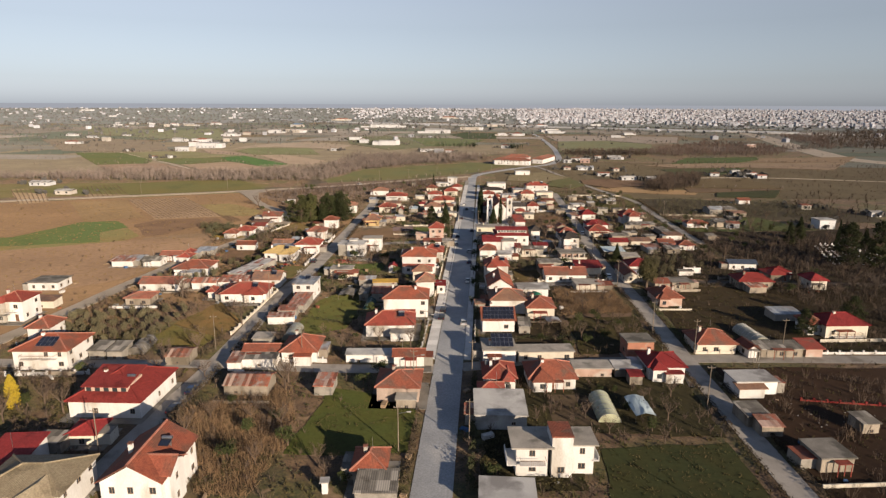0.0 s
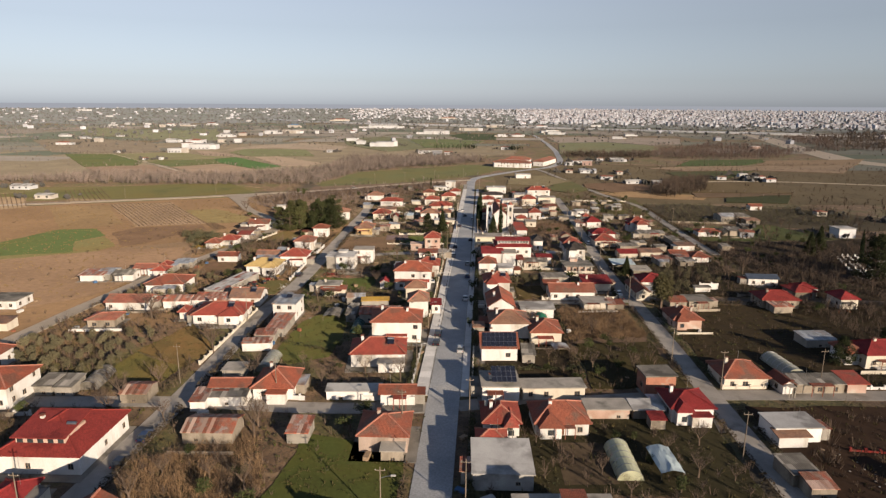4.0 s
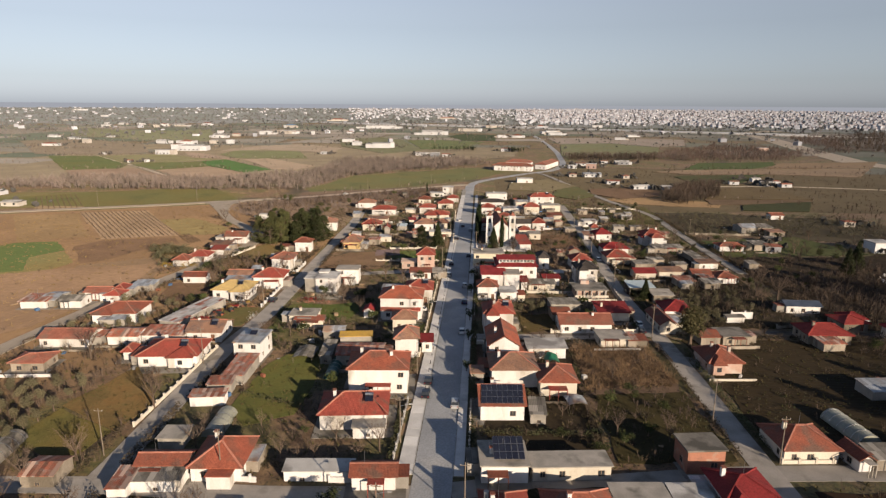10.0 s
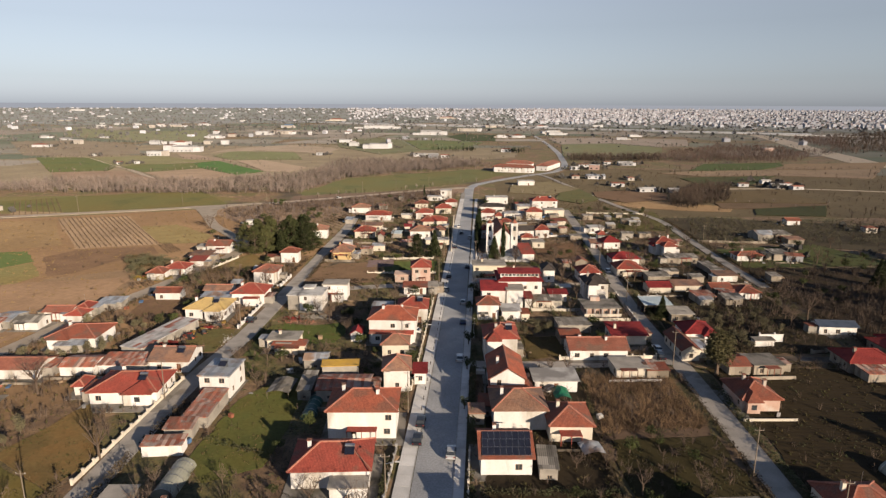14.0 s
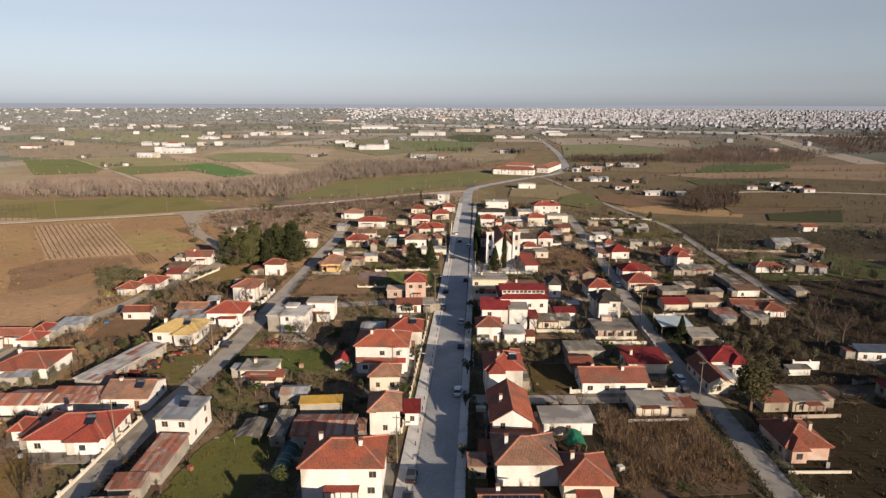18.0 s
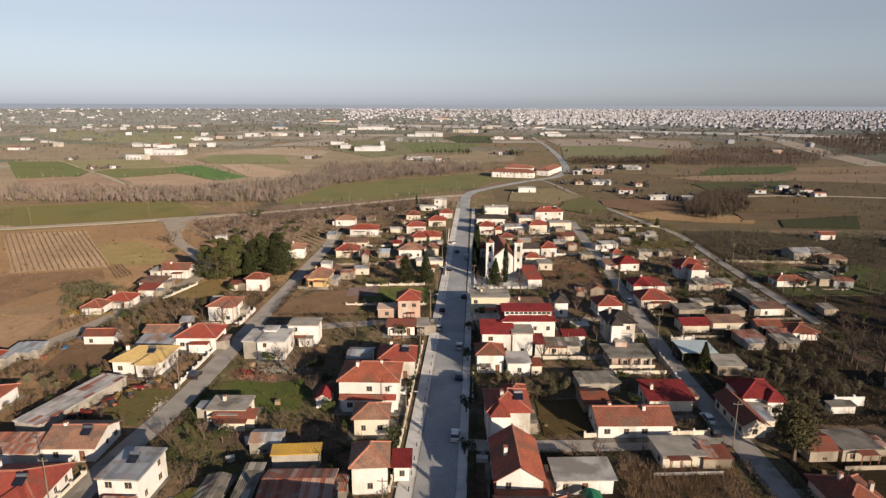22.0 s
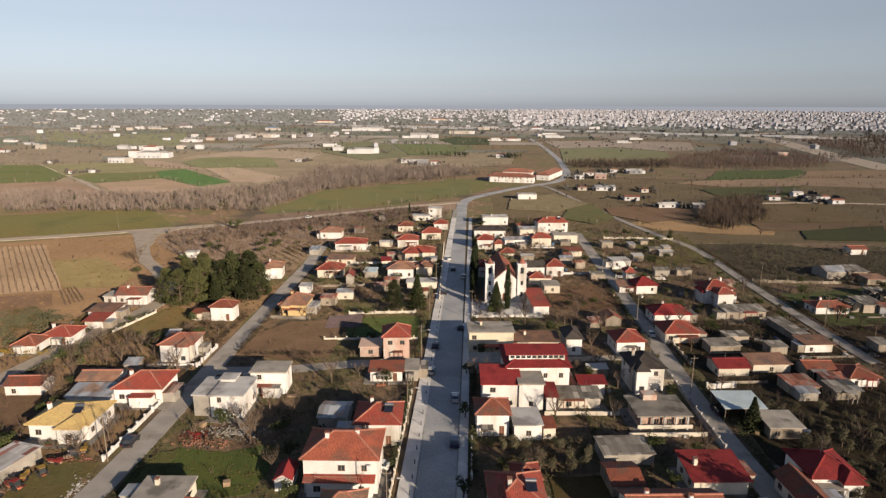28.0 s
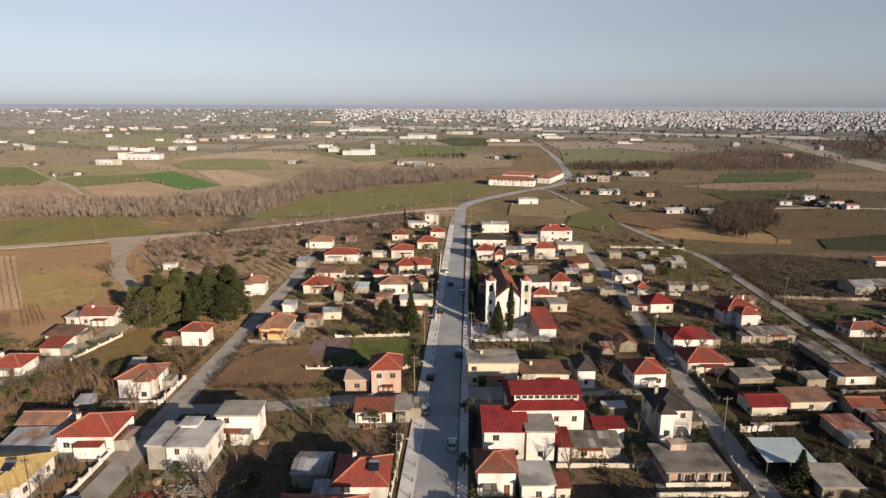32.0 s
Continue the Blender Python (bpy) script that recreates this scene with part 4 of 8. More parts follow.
def house(x, y, ang, w, d, h, roof, rise, rmat, wmat, ch=1, nw=0, what="", heater=0, balcony=0, porch=0, pv=0, pvroof=0, band=0, clere=0, dormer=0, tank=0, sheddy=False, ovh=0.0):
    FOOT.append((x, y, ang, w, d))
    words = what or (WALLWORD[wmat] + (" two-storey" if h > 4.3 else "") + (" outbuilding" if sheddy else " house") + ", " + ROOFWORD[rmat] + " " + SHAPE[roof])
    for flag, word in ((heater, " and solar heater"), (pv or pvroof, " and solar panels"), (balcony, " and balcony")):
        if flag and not what:
            words += word
            break
    root = tagged(new("outbuilding" if sheddy else "house"), words, "shed" if sheddy else "house", kind="")
    root.matrix_world = pose(x, y, 0, 0, 0, ang)
    mass(root, Matrix(), w, d, h, roof, rise, rmat, wmat, ch, nw, sheddy, True, ovh)
    LAST[:] = [root]
    if not sheddy and rng.random() < 0.55 and abs(ang) < 30:
        part("yard_slab", boxes((-w / 2 - rng.uniform(0.2, 1.2), -d / 2 - rng.uniform(0.8, 3.2), -0.2, w / 2 + rng.uniform(0.2, 1.6), d / 2 + 0.3, 0.1)), YARD, root, "concrete yard slab")
    top = pose(0, 0, h)
    if not sheddy and not what and not pvroof and d < 16 and y < 420:
        BAYROOF[:] = [rmat]
        extras(root, w, d, h, roof, rise, wmat)
    if heater:
        m = top @ (slope_pose(roof, w, d, rise, 0.22 * w, 0.55) @ pose(0, 0, -0.05, -math.degrees(math.atan2(rise, d / 2))) if roof != "flat" else pose(0.1 * w, -0.1 * d, rise + 0.6))
        globals_heater(root, m)
    if pv:
        pv_array(root, top @ pose(0.1 * w, -0.36 * d, rise + 0.5, 18), 5, 3)
        part("panel_support", boxes((-2.3, 0.2, -0.5, -2.2, 0.3, 0.95), (2.9, 0.2, -0.5, 3.0, 0.3, 0.95)), STEEL, root, at=top @ pose(0, 0.1 * d, rise + 0.4))
    if pvroof:
        if band:
            for row, at in enumerate((0.1, 0.4, 0.68)):
                pv_array(root, top @ slope_pose(roof, w, d, rise, 0.1 * row, at), int(w * 0.88), 1)
        else:
            pv_array(root, top @ slope_pose(roof, w, d, rise, 0.05 * w, 0.25), 4, 2)
    if balcony:
        globals_balcony(root, 0, -d / 2 + 0.5, w * 0.6, 3.0 if h > 4.3 else 0.7)
    if porch:
        pw, px = w * 0.42, w * 0.12
        part("porch_wall", boxes((px - pw / 2, -d / 2 - 1.6, 0, px + pw / 2, -d / 2 + 0.49, 2.35)), wmat, root)
        part("porch_roof", boxes((px - pw / 2 - 0.2, -d / 2 - 1.8, 2.36, px + pw / 2 + 0.2, -d / 2 + 0.48, 2.5)), rmat, root)
    if clere:
        part("clerestory", boxes((-w * 0.42, -d * 0.3, 0, w * 0.42, -d * 0.3 + 0.3, 1.25)), WHITE, root, at=top @ pose(0, 0, rise * 0.35))
        part("clerestory_roof", roof_mesh("shed", w * 0.94, d * 0.4, 0.5), rmat, root, at=top @ pose(0, -d * 0.12, rise * 0.35 + 1.26))
        for i in range(10):
            part("clerestory_pane", boxes((-0.45, -0.02, 0, 0.45, -0.003, 0.6)), GLASS, root, at=top @ pose(-w * 0.37 + i * w * 0.082, -d * 0.3, rise * 0.35 + 0.5))
    if dormer:
        part("dormer", boxes((-w * 0.3, -d * 0.36, 0, w * 0.26, 0, 1.5)), PINK, root, at=top @ pose(0, 0, 0.9))
        part("dormer_roof", roof_mesh("shed", w * 0.62, d * 0.5, 1.2), rmat, root, at=top @ pose(-w * 0.02, -d * 0.15, 2.4))
        for i in range(5):
            part("dormer_window", boxes((-0.5, -0.03, 0, 0.5, -0.003, 0.85)), GLASS, root, at=top @ pose(-w * 0.25 + i * w * 0.115, -d * 0.36, 1.25))
    if tank:
        bm = bmesh.new()
        rod(bm, (0, 0, 0), (0, 0, 1.1), 0.4, 0.4, 10)
        part("water_tank", bm, PALE, root, "white plastic water tank", at=top @ pose(-w * 0.35, d * 0.1, rise * 0.4 + 0.4))
    return root


globals_heater, globals_balcony = heater, balcony


def shed(*a, **k):
    return house(*a, ch=0, sheddy=True, **k)


def wing(x, y, ang, w, d, h, roof, rise, rmat, wmat, ch=0, **k):
    """A further block of the house built last."""
    FOOT.append((x, y, ang, w, d))
    root = LAST[0]
    mass(root, root.matrix_world.inverted() @ pose(x, y, 0, 0, 0, ang), w, d, h, roof, rise, rmat, wmat, ch, door=False, **k)



# right of main road
house(8.8, 93.8, 4, 7.0, 7.0, 5.5, "flat", 0.25, CONC, WHITE, ch=0, ovh=0.9, balcony=1, what="unfinished white two-storey house with a stair tower")
wing(17.3, 94.9, 4, 4.8, 6.0, 5.5, "flat", 0.25, CONC, WHITE, ch=0, ovh=0.6)
wing(13.7, 93.5, 4, 3.6, 5.0, 7.4, "flat", 0.25, TBROWN2, WHITE, ch=0, ovh=0.1)
for z in (2.75, 3.55):
    part("side_balcony", boxes((-4.2, -3.5, z - 0.16, -2.61, 1.5, z) if z < 3 else (-4.2, -3.5, 2.75, -4.06, 1.5, z)), WHITE, LAST[0], "bare concrete balcony")
part("end_balcony", boxes((10.2, -2.2, 2.6, 11.2, 1.0, 2.76), (11.1, -2.2, 2.76, 11.2, 1.0, 3.5)), WHITE, LAST[0], "bare concrete balcony")
house(-17.5, 90.1, 3, 6.1, 7.0, 2.7, "hip", 1.7, TILE, CONC, ch=1)
shed(-15.5, 84.2, 3, 6.7, 6.0, 2.52, "shed", 0.4, ASB, CONC)
shed(4.2, 110.7, 2, 10.2, 10.2, 3.06, "shed", 0.5, PALE, PALE)
shed(-0.8, 109.1, 1, 3.9, 4.0, 2.34, "shed", 0.3, RUST, CONC)
house(2.6, 117.5, 2, 5.8, 5.0, 2.97, "hip", 1.2, TRED, WHITE, ch=0)
house(4.4, 126.4, 3, 7.6, 8.6, 2.8, "hip", 2.0, TRED, WHITE, tank=1)
house(15.6, 127.6, 5, 10.9, 9.0, 2.6, "hip", 2.5, TBROWN2, WHITE, ch=1)
house(4.6, 140.4, 4, 8.3, 8.0, 3.24, "flat", 0.25, CONC, WHITE, pv=1)
wing(15.8, 140.5, 6, 13.7, 5.0, 2.61, "flat", 0.2, CONC, CREAM, ch=0)
house(4.8, 162.0, 4, 9.6, 10.0, 3.3, "gx", 2.2, TBROWN2, WHITE, pvroof=1, band=1)
house(7.9, 177.0, 4, 11.0, 10.0, 4.2, "hip", 2.2, TBROWN, WHITE, ch=1)
house(6.0, 191.2, 3, 8.2, 13.0, 4.6, "gy", 2.6, TILE, WHITE, ch=1)
wing(6.7, 185.4, 4, 8.8, 4.0, 2.88, "shed", 0.5, TBROWN2, CONC, ch=0)
house(5.3, 208.4, 4, 8.7, 9.5, 6.2, "hip", 2.2, TRED, WHITE, heater=1, balcony=1)
wing(7.2, 214.1, 5, 4.8, 5.0, 5.6, "hip", 1.2, TRED, WHITE, ch=0)
house(2.6, 237.3, 3, 7.1, 7.0, 4.6, "hip", 1.7, TBROWN2, WHITE, ch=0)
wing(9.1, 236.2, 4, 5.8, 7.0, 3.24, "flat", 0.25, PALE, WHITE, ch=0)
house(4.6, 248.7, 2, 8.6, 8.2, 5.7, "shed", 1, TCRIM, WHITE, ch=0)
wing(10.8, 248.4, 2, 5.6, 7.6, 5.9, "flat", 0.3, CONC, WHITE, ch=0)
house(12.5, 257.2, 4, 14.5, 13.0, 7, "hip", 1.9, TCRIM, WHITE, clere=1)
wing(14.9, 246.8, 3, 3.0, 6.0, 3.6, "shed", 0.6, TCRIM, WHITE, ch=0)
house(21.0, 248.6, 3, 9.8, 5.4, 2.4, "shed", 0.4, ASB, CREAM, ch=0)
house(3.3, 278.6, 4, 11.9, 8.0, 5.6, "flat", 0.3, CONC, YCREAM, nw=4)
house(15.2, 278.0, 2, 11.7, 7.0, 3.42, "shed", 0.5, TBROWN, CREAM, ch=1)
house(24.2, 278.4, 4, 4.9, 8.0, 4.4, "hip", 1.6, DARKT, WHITE, ch=0)
house(18.7, 313.4, 6, 5.7, 16.4, 2.72, "shed", 0.9, TRED, WHITE, ch=0)
house(28.8, 352.7, 5, 7.4, 8.0, 3.84, "hip", 2, TRED, WHITE, ch=0)
wing(21.3, 351.8, 6, 8.3, 7.0, 3.52, "gx", 1.6, DARKT, WHITE, ch=0)
house(21.2, 340.3, 0, 5.8, 6.0, 2.56, "hip", 1.4, TRED, CREAM, ch=0)
house(25.2, 330.7, 4, 5.8, 7.0, 2.72, "flat", 0.2, CONC, CREAM, ch=0)
house(2.4, 349.3, 4, 5.4, 7.0, 4, "hip", 1.8, TRED, WHITE, ch=0)
house(4.0, 395.0, -0, 8.2, 8.0, 4.32, "hip", 1.8, TRED, WHITE, ch=1)
house(6.7, 419.6, 0, 15.8, 9.0, 3.68, "hip", 1.4, DARKT, WHITE, ch=0)
house(10.2, 452.4, 4, 13.9, 8.0, 4.16, "flat", 0.3, PALE, WHITE, ch=1)
house(37.7, 433.1, 6, 15.9, 9.0, 5.4, "hip", 2, TRED, WHITE, heater=1)
house(29.1, 401.9, 5, 9.6, 8.0, 4, "hip", 1.8, TRED, CREAM, balcony=1)
house(41.0, 409.6, 4, 11.5, 7.0, 3.68, "flat", 0.3, CONC, CREAM, ch=0)
house(12.9, 378.4, 2, 6.5, 6.0, 2.4, "hip", 1.4, TRED, CREAM, ch=0)
house(9.6, 393.1, 4, 4.2, 6.0, 2.88, "hip", 1.4, TRED, CREAM, ch=0)
house(40.5, 383.3, 2, 8.4, 6.0, 2.4, "shed", 0.5, TBROWN2, CREAM, ch=0)
house(34.8, 543.8, 4, 13.1, 8.0, 3.6, "flat", 0.3, PALE, WHITE, ch=0)

# left of main road
house(-16.7, 119.8, 2, 9.6, 9.4, 3.3, "hip", 1.9, TBROWN2, DIRTYP, ch=1, what="stained pinkish rendered house with red-brown hipped roof")
wing(-14.6, 114.4, 2, 4.4, 3.2, 1.9, "shed", 0.3, CONC, DIRTY, sheddy=True)
shed(-26.0, 136.6, 4, 11.8, 3.4, 1.9, "shed", 0.3, PALE, WHITE)
house(-16.5, 135.3, 5, 8.0, 5.0, 2.61, "gx", 1, TBROWN2, WHITE, ch=0)
house(-24.0, 156.4, 6, 13.6, 10.0, 3.3, "hip", 2.4, TRED, WHITE, heater=1, what="white house with red tiled hipped roof and solar heater")
wing(-20.2, 150.6, 6, 6.4, 3.6, 2.2, "flat", 0.2, CONC, WHITE, sheddy=True)
house(-21.6, 171.9, 4, 13.6, 10.0, 5.6, "hip", 2.3, TILE, WHITE, ch=2)
house(-17.8, 190.3, 7, 6.6, 7.5, 5, "hip", 2, TBROWN, WHITE, ch=0)
wing(-12.9, 192.8, 4, 3.5, 5.0, 2.88, "shed", 0.5, TCRIM, WHITE, ch=0)
house(-20.5, 207.8, 5, 7.3, 6.5, 3.51, "hip", 1.7, TBROWN, CREAM, ch=0)
house(-22.6, 219.5, 2, 12.9, 10.0, 6.3, "hip", 2.3, TILE, WHITE, balcony=1, ch=2)
wing(-22.5, 214.9, 2, 11.6, 3.0, 2.97, "shed", 0.9, TRED, WHITE, ch=0)
house(-18.9, 233.5, 3, 9.2, 9.0, 4.6, "hip", 2.1, TRED, WHITE, heater=1)
shed(-31.5, 194.9, 8, 8.6, 3.0, 2.61, "shed", 0.4, YELM, CONC)
shed(-28.4, 185.4, 4, 11.5, 8.0, 2.61, "gx", 0.9, RUST, CONC)
shed(-36.6, 185.9, 4, 3.3, 9.0, 2.34, "shed", 0.5, ASB, CONC)
house(-21.0, 259.1, 4, 8.2, 5.5, 2.61, "shed", 0.5, TBROWN2, WHITE, ch=0)
house(-15.3, 260.9, 4, 3.4, 7.0, 2.52, "flat", 0.2, CONC, CONC, ch=0)
house(-20.4, 272.9, 6, 7.4, 8.0, 6, "hip", 2.1, TRED, PINK, ch=0)
wing(-26.9, 273.4, 4, 5.9, 6.0, 2.7, "flat", 0.2, PINKF, PINK, ch=0)
shed(-28.4, 238.3, 1, 6.1, 7.0, 2.52, "gx", 0.8, METAL, CONC)
shed(-32.1, 217.4, 3, 3.3, 5.0, 2.1, "gy", 1, TCRIM, WHITE)
house(-53.7, 345.5, 6, 10.2, 8.0, 3.2, "hip", 1.9, TRED, CREAM, ch=1)
wing(-44.9, 336.8, 4, 3.3, 6.0, 3.04, "gy", 1.4, TRED, CONC, ch=0)
house(-27.8, 346.5, 4, 10.3, 9.0, 3.68, "hip", 1.8, TBROWN, WHITE, ch=0)
wing(-19.5, 350.2, 4, 6.9, 7.0, 3.36, "hip", 1.3, TBROWN, CREAM, ch=0)
house(-23.4, 373.1, 4, 13.8, 8.0, 3.52, "hip", 1.9, TRED, CREAM, ch=1)
house(-30.4, 396.6, 4, 10.1, 8.0, 3.52, "hip", 1.7, TRED, WHITE, ch=0)
house(-54.6, 389.3, 4, 14.1, 9.0, 3.2, "hip", 1.7, TRED, WHITE, ch=0)
house(-68.5, 412.2, 2, 10.7, 8.0, 3.2, "hip", 1.7, TBROWN, WHITE, ch=0)
house(-21.2, 414.2, 4, 9.9, 8.0, 3.2, "hip", 1.9, TRED, CREAM, ch=0)
house(-17.8, 436.5, 4, 8.0, 7.0, 3.2, "hip", 1.6, TRED, WHITE, ch=0)
house(-35.2, 430.6, 4, 8.4, 8.0, 3.04, "hip", 1.6, TBROWN2, CREAM, ch=0)
house(-22.6, 468.1, -1, 7.5, 7.0, 5.85, "flat", 0.3, PALE, WHITE, ch=0)
house(-29.9, 461.8, 4, 9.8, 7.0, 2.56, "flat", 0.3, PALE, WHITE, ch=0)
shed(-38.8, 345.4, -1, 4.9, 5.0, 2.24, "shed", 0.5, BLUEM, CONC)
house(-53.6, 363.7, 0, 10.8, 7.0, 2.4, "shed", 0.4, TBROWN, CREAM, ch=0)
shed(-68.4, 380.0, 4, 4.4, 7.0, 2.1, "shed", 0.4, METAL, CONC)
house(-55.2, 305.0, 0, 8.6, 10.0, 3.36, "hip", 2.2, TBROWN, OCHRE, porch=1)
house(-74.5, 342.7, 8, 7.9, 8.0, 4.16, "hip", 1.6, TBROWN, WHITE, balcony=1)
house(-74.4, 297.0, 1, 7.4, 6.0, 4.16, "hip", 1.5, TBROWN2, WHITE, ch=0)
house(-73.9, 268.7, 5, 8.8, 8.5, 4.5, "hip", 1.6, TBRED, WHITE, ch=0)
house(-71.9, 247.7, 4, 10.8, 9.5, 3.39, "hip", 2.1, TRED, WHITE, ch=1, porch=1)
house(-78.8, 232.9, 2, 12.2, 10.0, 3.23, "hip", 1.9, TYEL, WHITE, heater=1, ch=1)
house(-83.8, 251.3, 4, 9.0, 6.5, 2.62, "gx", 1, TBROWN, WHITE, ch=0)
shed(-81.6, 244.3, 5, 9.6, 6.0, 2.23, "shed", 0.5, METAL, WHITE)
house(-50.6, 242.8, 1, 7.2, 9.2, 4.7, "flat", 0.3, PALE, WHITE, ch=0, what="modern white two-storey house with flat grey roofs")
wing(-55.6, 243.0, 1, 4.6, 8.6, 4.5, "flat", 0.3, PALE, CONC, ch=0)
wing(-52.6, 246.0, 1, 3.6, 3.4, 5.4, "flat", 0.25, PALE, WHITE, ch=0)
house(-45.7, 252.0, 3, 8.1, 6.2, 5.04, "flat", 0.3, CONC, WHITE, porch=1, ch=0)
house(-98.7, 248.2, 5, 8.6, 6.0, 2.31, "gx", 1, TBROWN2, WHITE, ch=0)
house(-114.4, 270.5, 4, 6.4, 7.0, 2.31, "hip", 1.6, TBROWN2, WHITE, ch=0)
house(-110.3, 277.2, 4, 8.4, 8.0, 2.46, "hip", 1.7, TRED, WHITE, ch=1)
house(-107.6, 288.4, 2, 6.0, 6.0, 2.31, "shed", 0.7, TRED, WHITE, ch=0)
house(-109.9, 296.4, 0, 8.7, 7.0, 2.54, "shed", 0.6, TBROWN, WHITE, ch=0)
house(-108.6, 310.9, 4, 10.3, 8.0, 3.23, "gx", 1.6, TBRED, WHITE, ch=1)
wing(-115.8, 310.0, 4, 4.0, 6.0, 2.62, "flat", 0.3, CONC, WHITE, ch=0)
shed(-117.6, 370.6, 4, 5.1, 4.0, 2.24, "flat", 0.2, PALE, WHITE)

# left street
house(-71.6, 197.5, 4, 9.9, 10.0, 2.77, "gx", 1.8, TBROWN, WHITE, heater=1, ch=1)
shed(-81.6, 194.0, 4, 11.2, 6.0, 2.31, "shed", 0.8, RUST, WHITE)
shed(-91.5, 193.0, 5, 8.3, 7.0, 2.23, "gx", 0.9, RUST, WHITE)
house(-73.6, 182.4, 6, 14.6, 11.0, 2.75, "hip", 2.2, TRED, WHITE, heater=1, ch=1)
house(-84.9, 182.5, 8, 2.9, 5.0, 2.16, "hip", 1, TRED, WHITE, ch=0)
house(-55.3, 185.6, 0, 7.0, 9.2, 5.0, "flat", 0.3, METAL, WHITE, heater=1, ch=0)
shed(-54.1, 174.6, 2, 5.2, 11.4, 2.3, "shed", 0.5, RUST, CONC)
shed(-55.4, 166.6, 6, 5.6, 4.0, 2.1, "shed", 0.4, RUST, CONC)
shed(-55.6, 160.6, 8, 7.4, 3.4, 2.1, "shed", 0.3, RUST, WHITE)
house(-49.6, 211.0, 3, 8.2, 6.4, 2.6, "flat", 0.3, CONC, CREAM, ch=1)
wing(-47.3, 206.0, 3, 6.0, 3.2, 1.9, "shed", 0.4, TBROWN2, CREAM)
wing(-47.2, 207.4, 1, 8.7, 3.0, 2.1, "shed", 0.6, TBROWN2, CREAM, ch=0)
shed(-38.3, 199.8, 5, 5.9, 5.0, 2.16, "gx", 0.8, METAL, CONC)
shed(-82.7, 212.0, -13, 6.4, 22.0, 2.3, "shed", 0.25, YARDROOF, CONC)
house(-103.4, 210.5, 4, 13.0, 11.1, 2.77, "hip", 1.8, TBROWN2, WHITE, ch=1)
house(-105.2, 190.4, 4, 13.5, 8.0, 2.46, "gx", 1.3, TBRED, WHITE, ch=0)
house(-104.3, 175.4, 6, 8.3, 7.0, 2.16, "hip", 1, TBRED, DIRTY, ch=0)
house(-134.5, 218.2, 6, 8.6, 7.0, 2.31, "shed", 0.5, RUST, WHITE, ch=0)
house(-123.8, 219.6, 4, 7.4, 7.0, 2.31, "gx", 0.9, ASB, WHITE, ch=0)
shed(-131.4, 221.2, 4, 5.4, 9.0, 2.16, "gx", 0.8, METAL, CONC)
house(-120.7, 227.7, 5, 8.4, 6.0, 2.46, "gx", 1, TBRED, WHITE, ch=0)
house(-114.2, 225.4, 4, 5.4, 6.0, 2.31, "hip", 1.2, TRED, WHITE, ch=0)
shed(-111.9, 236.9, 4, 6.1, 6.0, 2.1, "shed", 0.4, METAL, CONC)
house(-42.9, 138.3, 4, 9.2, 10.0, 2.7, "hip", 2.5, TILE, WHITE, ch=1, porch=1)
shed(-51.5, 132.6, 6, 8.6, 5.0, 2.1, "shed", 0.4, ASB, WHITE)
house(-52.0, 136.0, 5, 9.0, 5.0, 2.62, "gx", 0.9, TBROWN2, WHITE, ch=0)
shed(-56.4, 130.7, 6, 3.4, 6.0, 2.1, "shed", 0.4, RUST, WHITE)
shed(-49.0, 119.5, 3, 9.6, 7.0, 2.23, "gx", 1.1, RUST, DIRTY)
shed(-32.7, 120.2, 2, 4.3, 6.0, 2.1, "shed", 0.5, RUST, CONC)
house(-72.7, 112.5, 2, 15.1, 16.2, 3.54, "hip", 3.6, TCRIM2, WHITE, dormer=1, heater=1)
house(-51.0, 83.0, 3, 10.0, 13.4, 5.8, "gy", 2.9, TILE, WHITE, heater=1, what="tall white rendered house with orange gabled roof")
wing(-48.6, 80.6, 3, 7.0, 6.0, 6.3, "gx", 1.7, TILE, WHITE)
house(-67.0, 79.1, 5, 13.7, 11.1, 4.68, "hip", 1.9, TBEIGE, WHITE, ch=0)
house(-77.3, 87.6, 8, 7.5, 9.0, 3.23, "shed", 0.8, TCRIM, WHITE, ch=0)
house(-70.9, 97.6, 7, 5.9, 6.0, 2.16, "hip", 1.1, TCRIM, CREAM, ch=0)
house(-100.6, 130.6, 4, 13.4, 11.7, 4.68, "hip", 2.2, TILE, WHITE, pvroof=1, balcony=1)
house(-113.4, 145.6, 4, 6.5, 8.0, 3.54, "hip", 1.9, TBROWN2, WHITE, ch=1)
house(-131.6, 159.4, 4, 8.6, 9.0, 5.94, "hip", 1.8, TRED, WHITE, balcony=1)
house(-143.1, 188.4, 5, 10.2, 8.7, 2.62, "flat", 0.25, DCONC, WHITE, ch=0)
shed(-131.1, 169.5, 4, 8.0, 5.0, 2.16, "shed", 0.5, TBROWN, CREAM)

# right street
house(29.2, 210.9, 4, 15.0, 8.5, 2.7, "gx", 1.8, TBRED, WHITE, ch=2)
house(39.0, 221.5, 4, 9.9, 8.0, 2.62, "shed", 1, TCRIM, CREAM, ch=1)
shed(23.7, 219.8, 6, 5.7, 7.0, 2.16, "gx", 1, TBROWN2, DIRTY)
shed(26.1, 228.5, 6, 9.5, 6.0, 2.16, "shed", 0.3, ASB, CONC)
house(35.0, 200.8, 6, 8.0, 7.0, 2.31, "flat", 0.2, CONC, CREAM, ch=0)
wing(40.0, 200.0, 4, 1.9, 5.0, 2.16, "shed", 0.5, RUST, CREAM, ch=0)
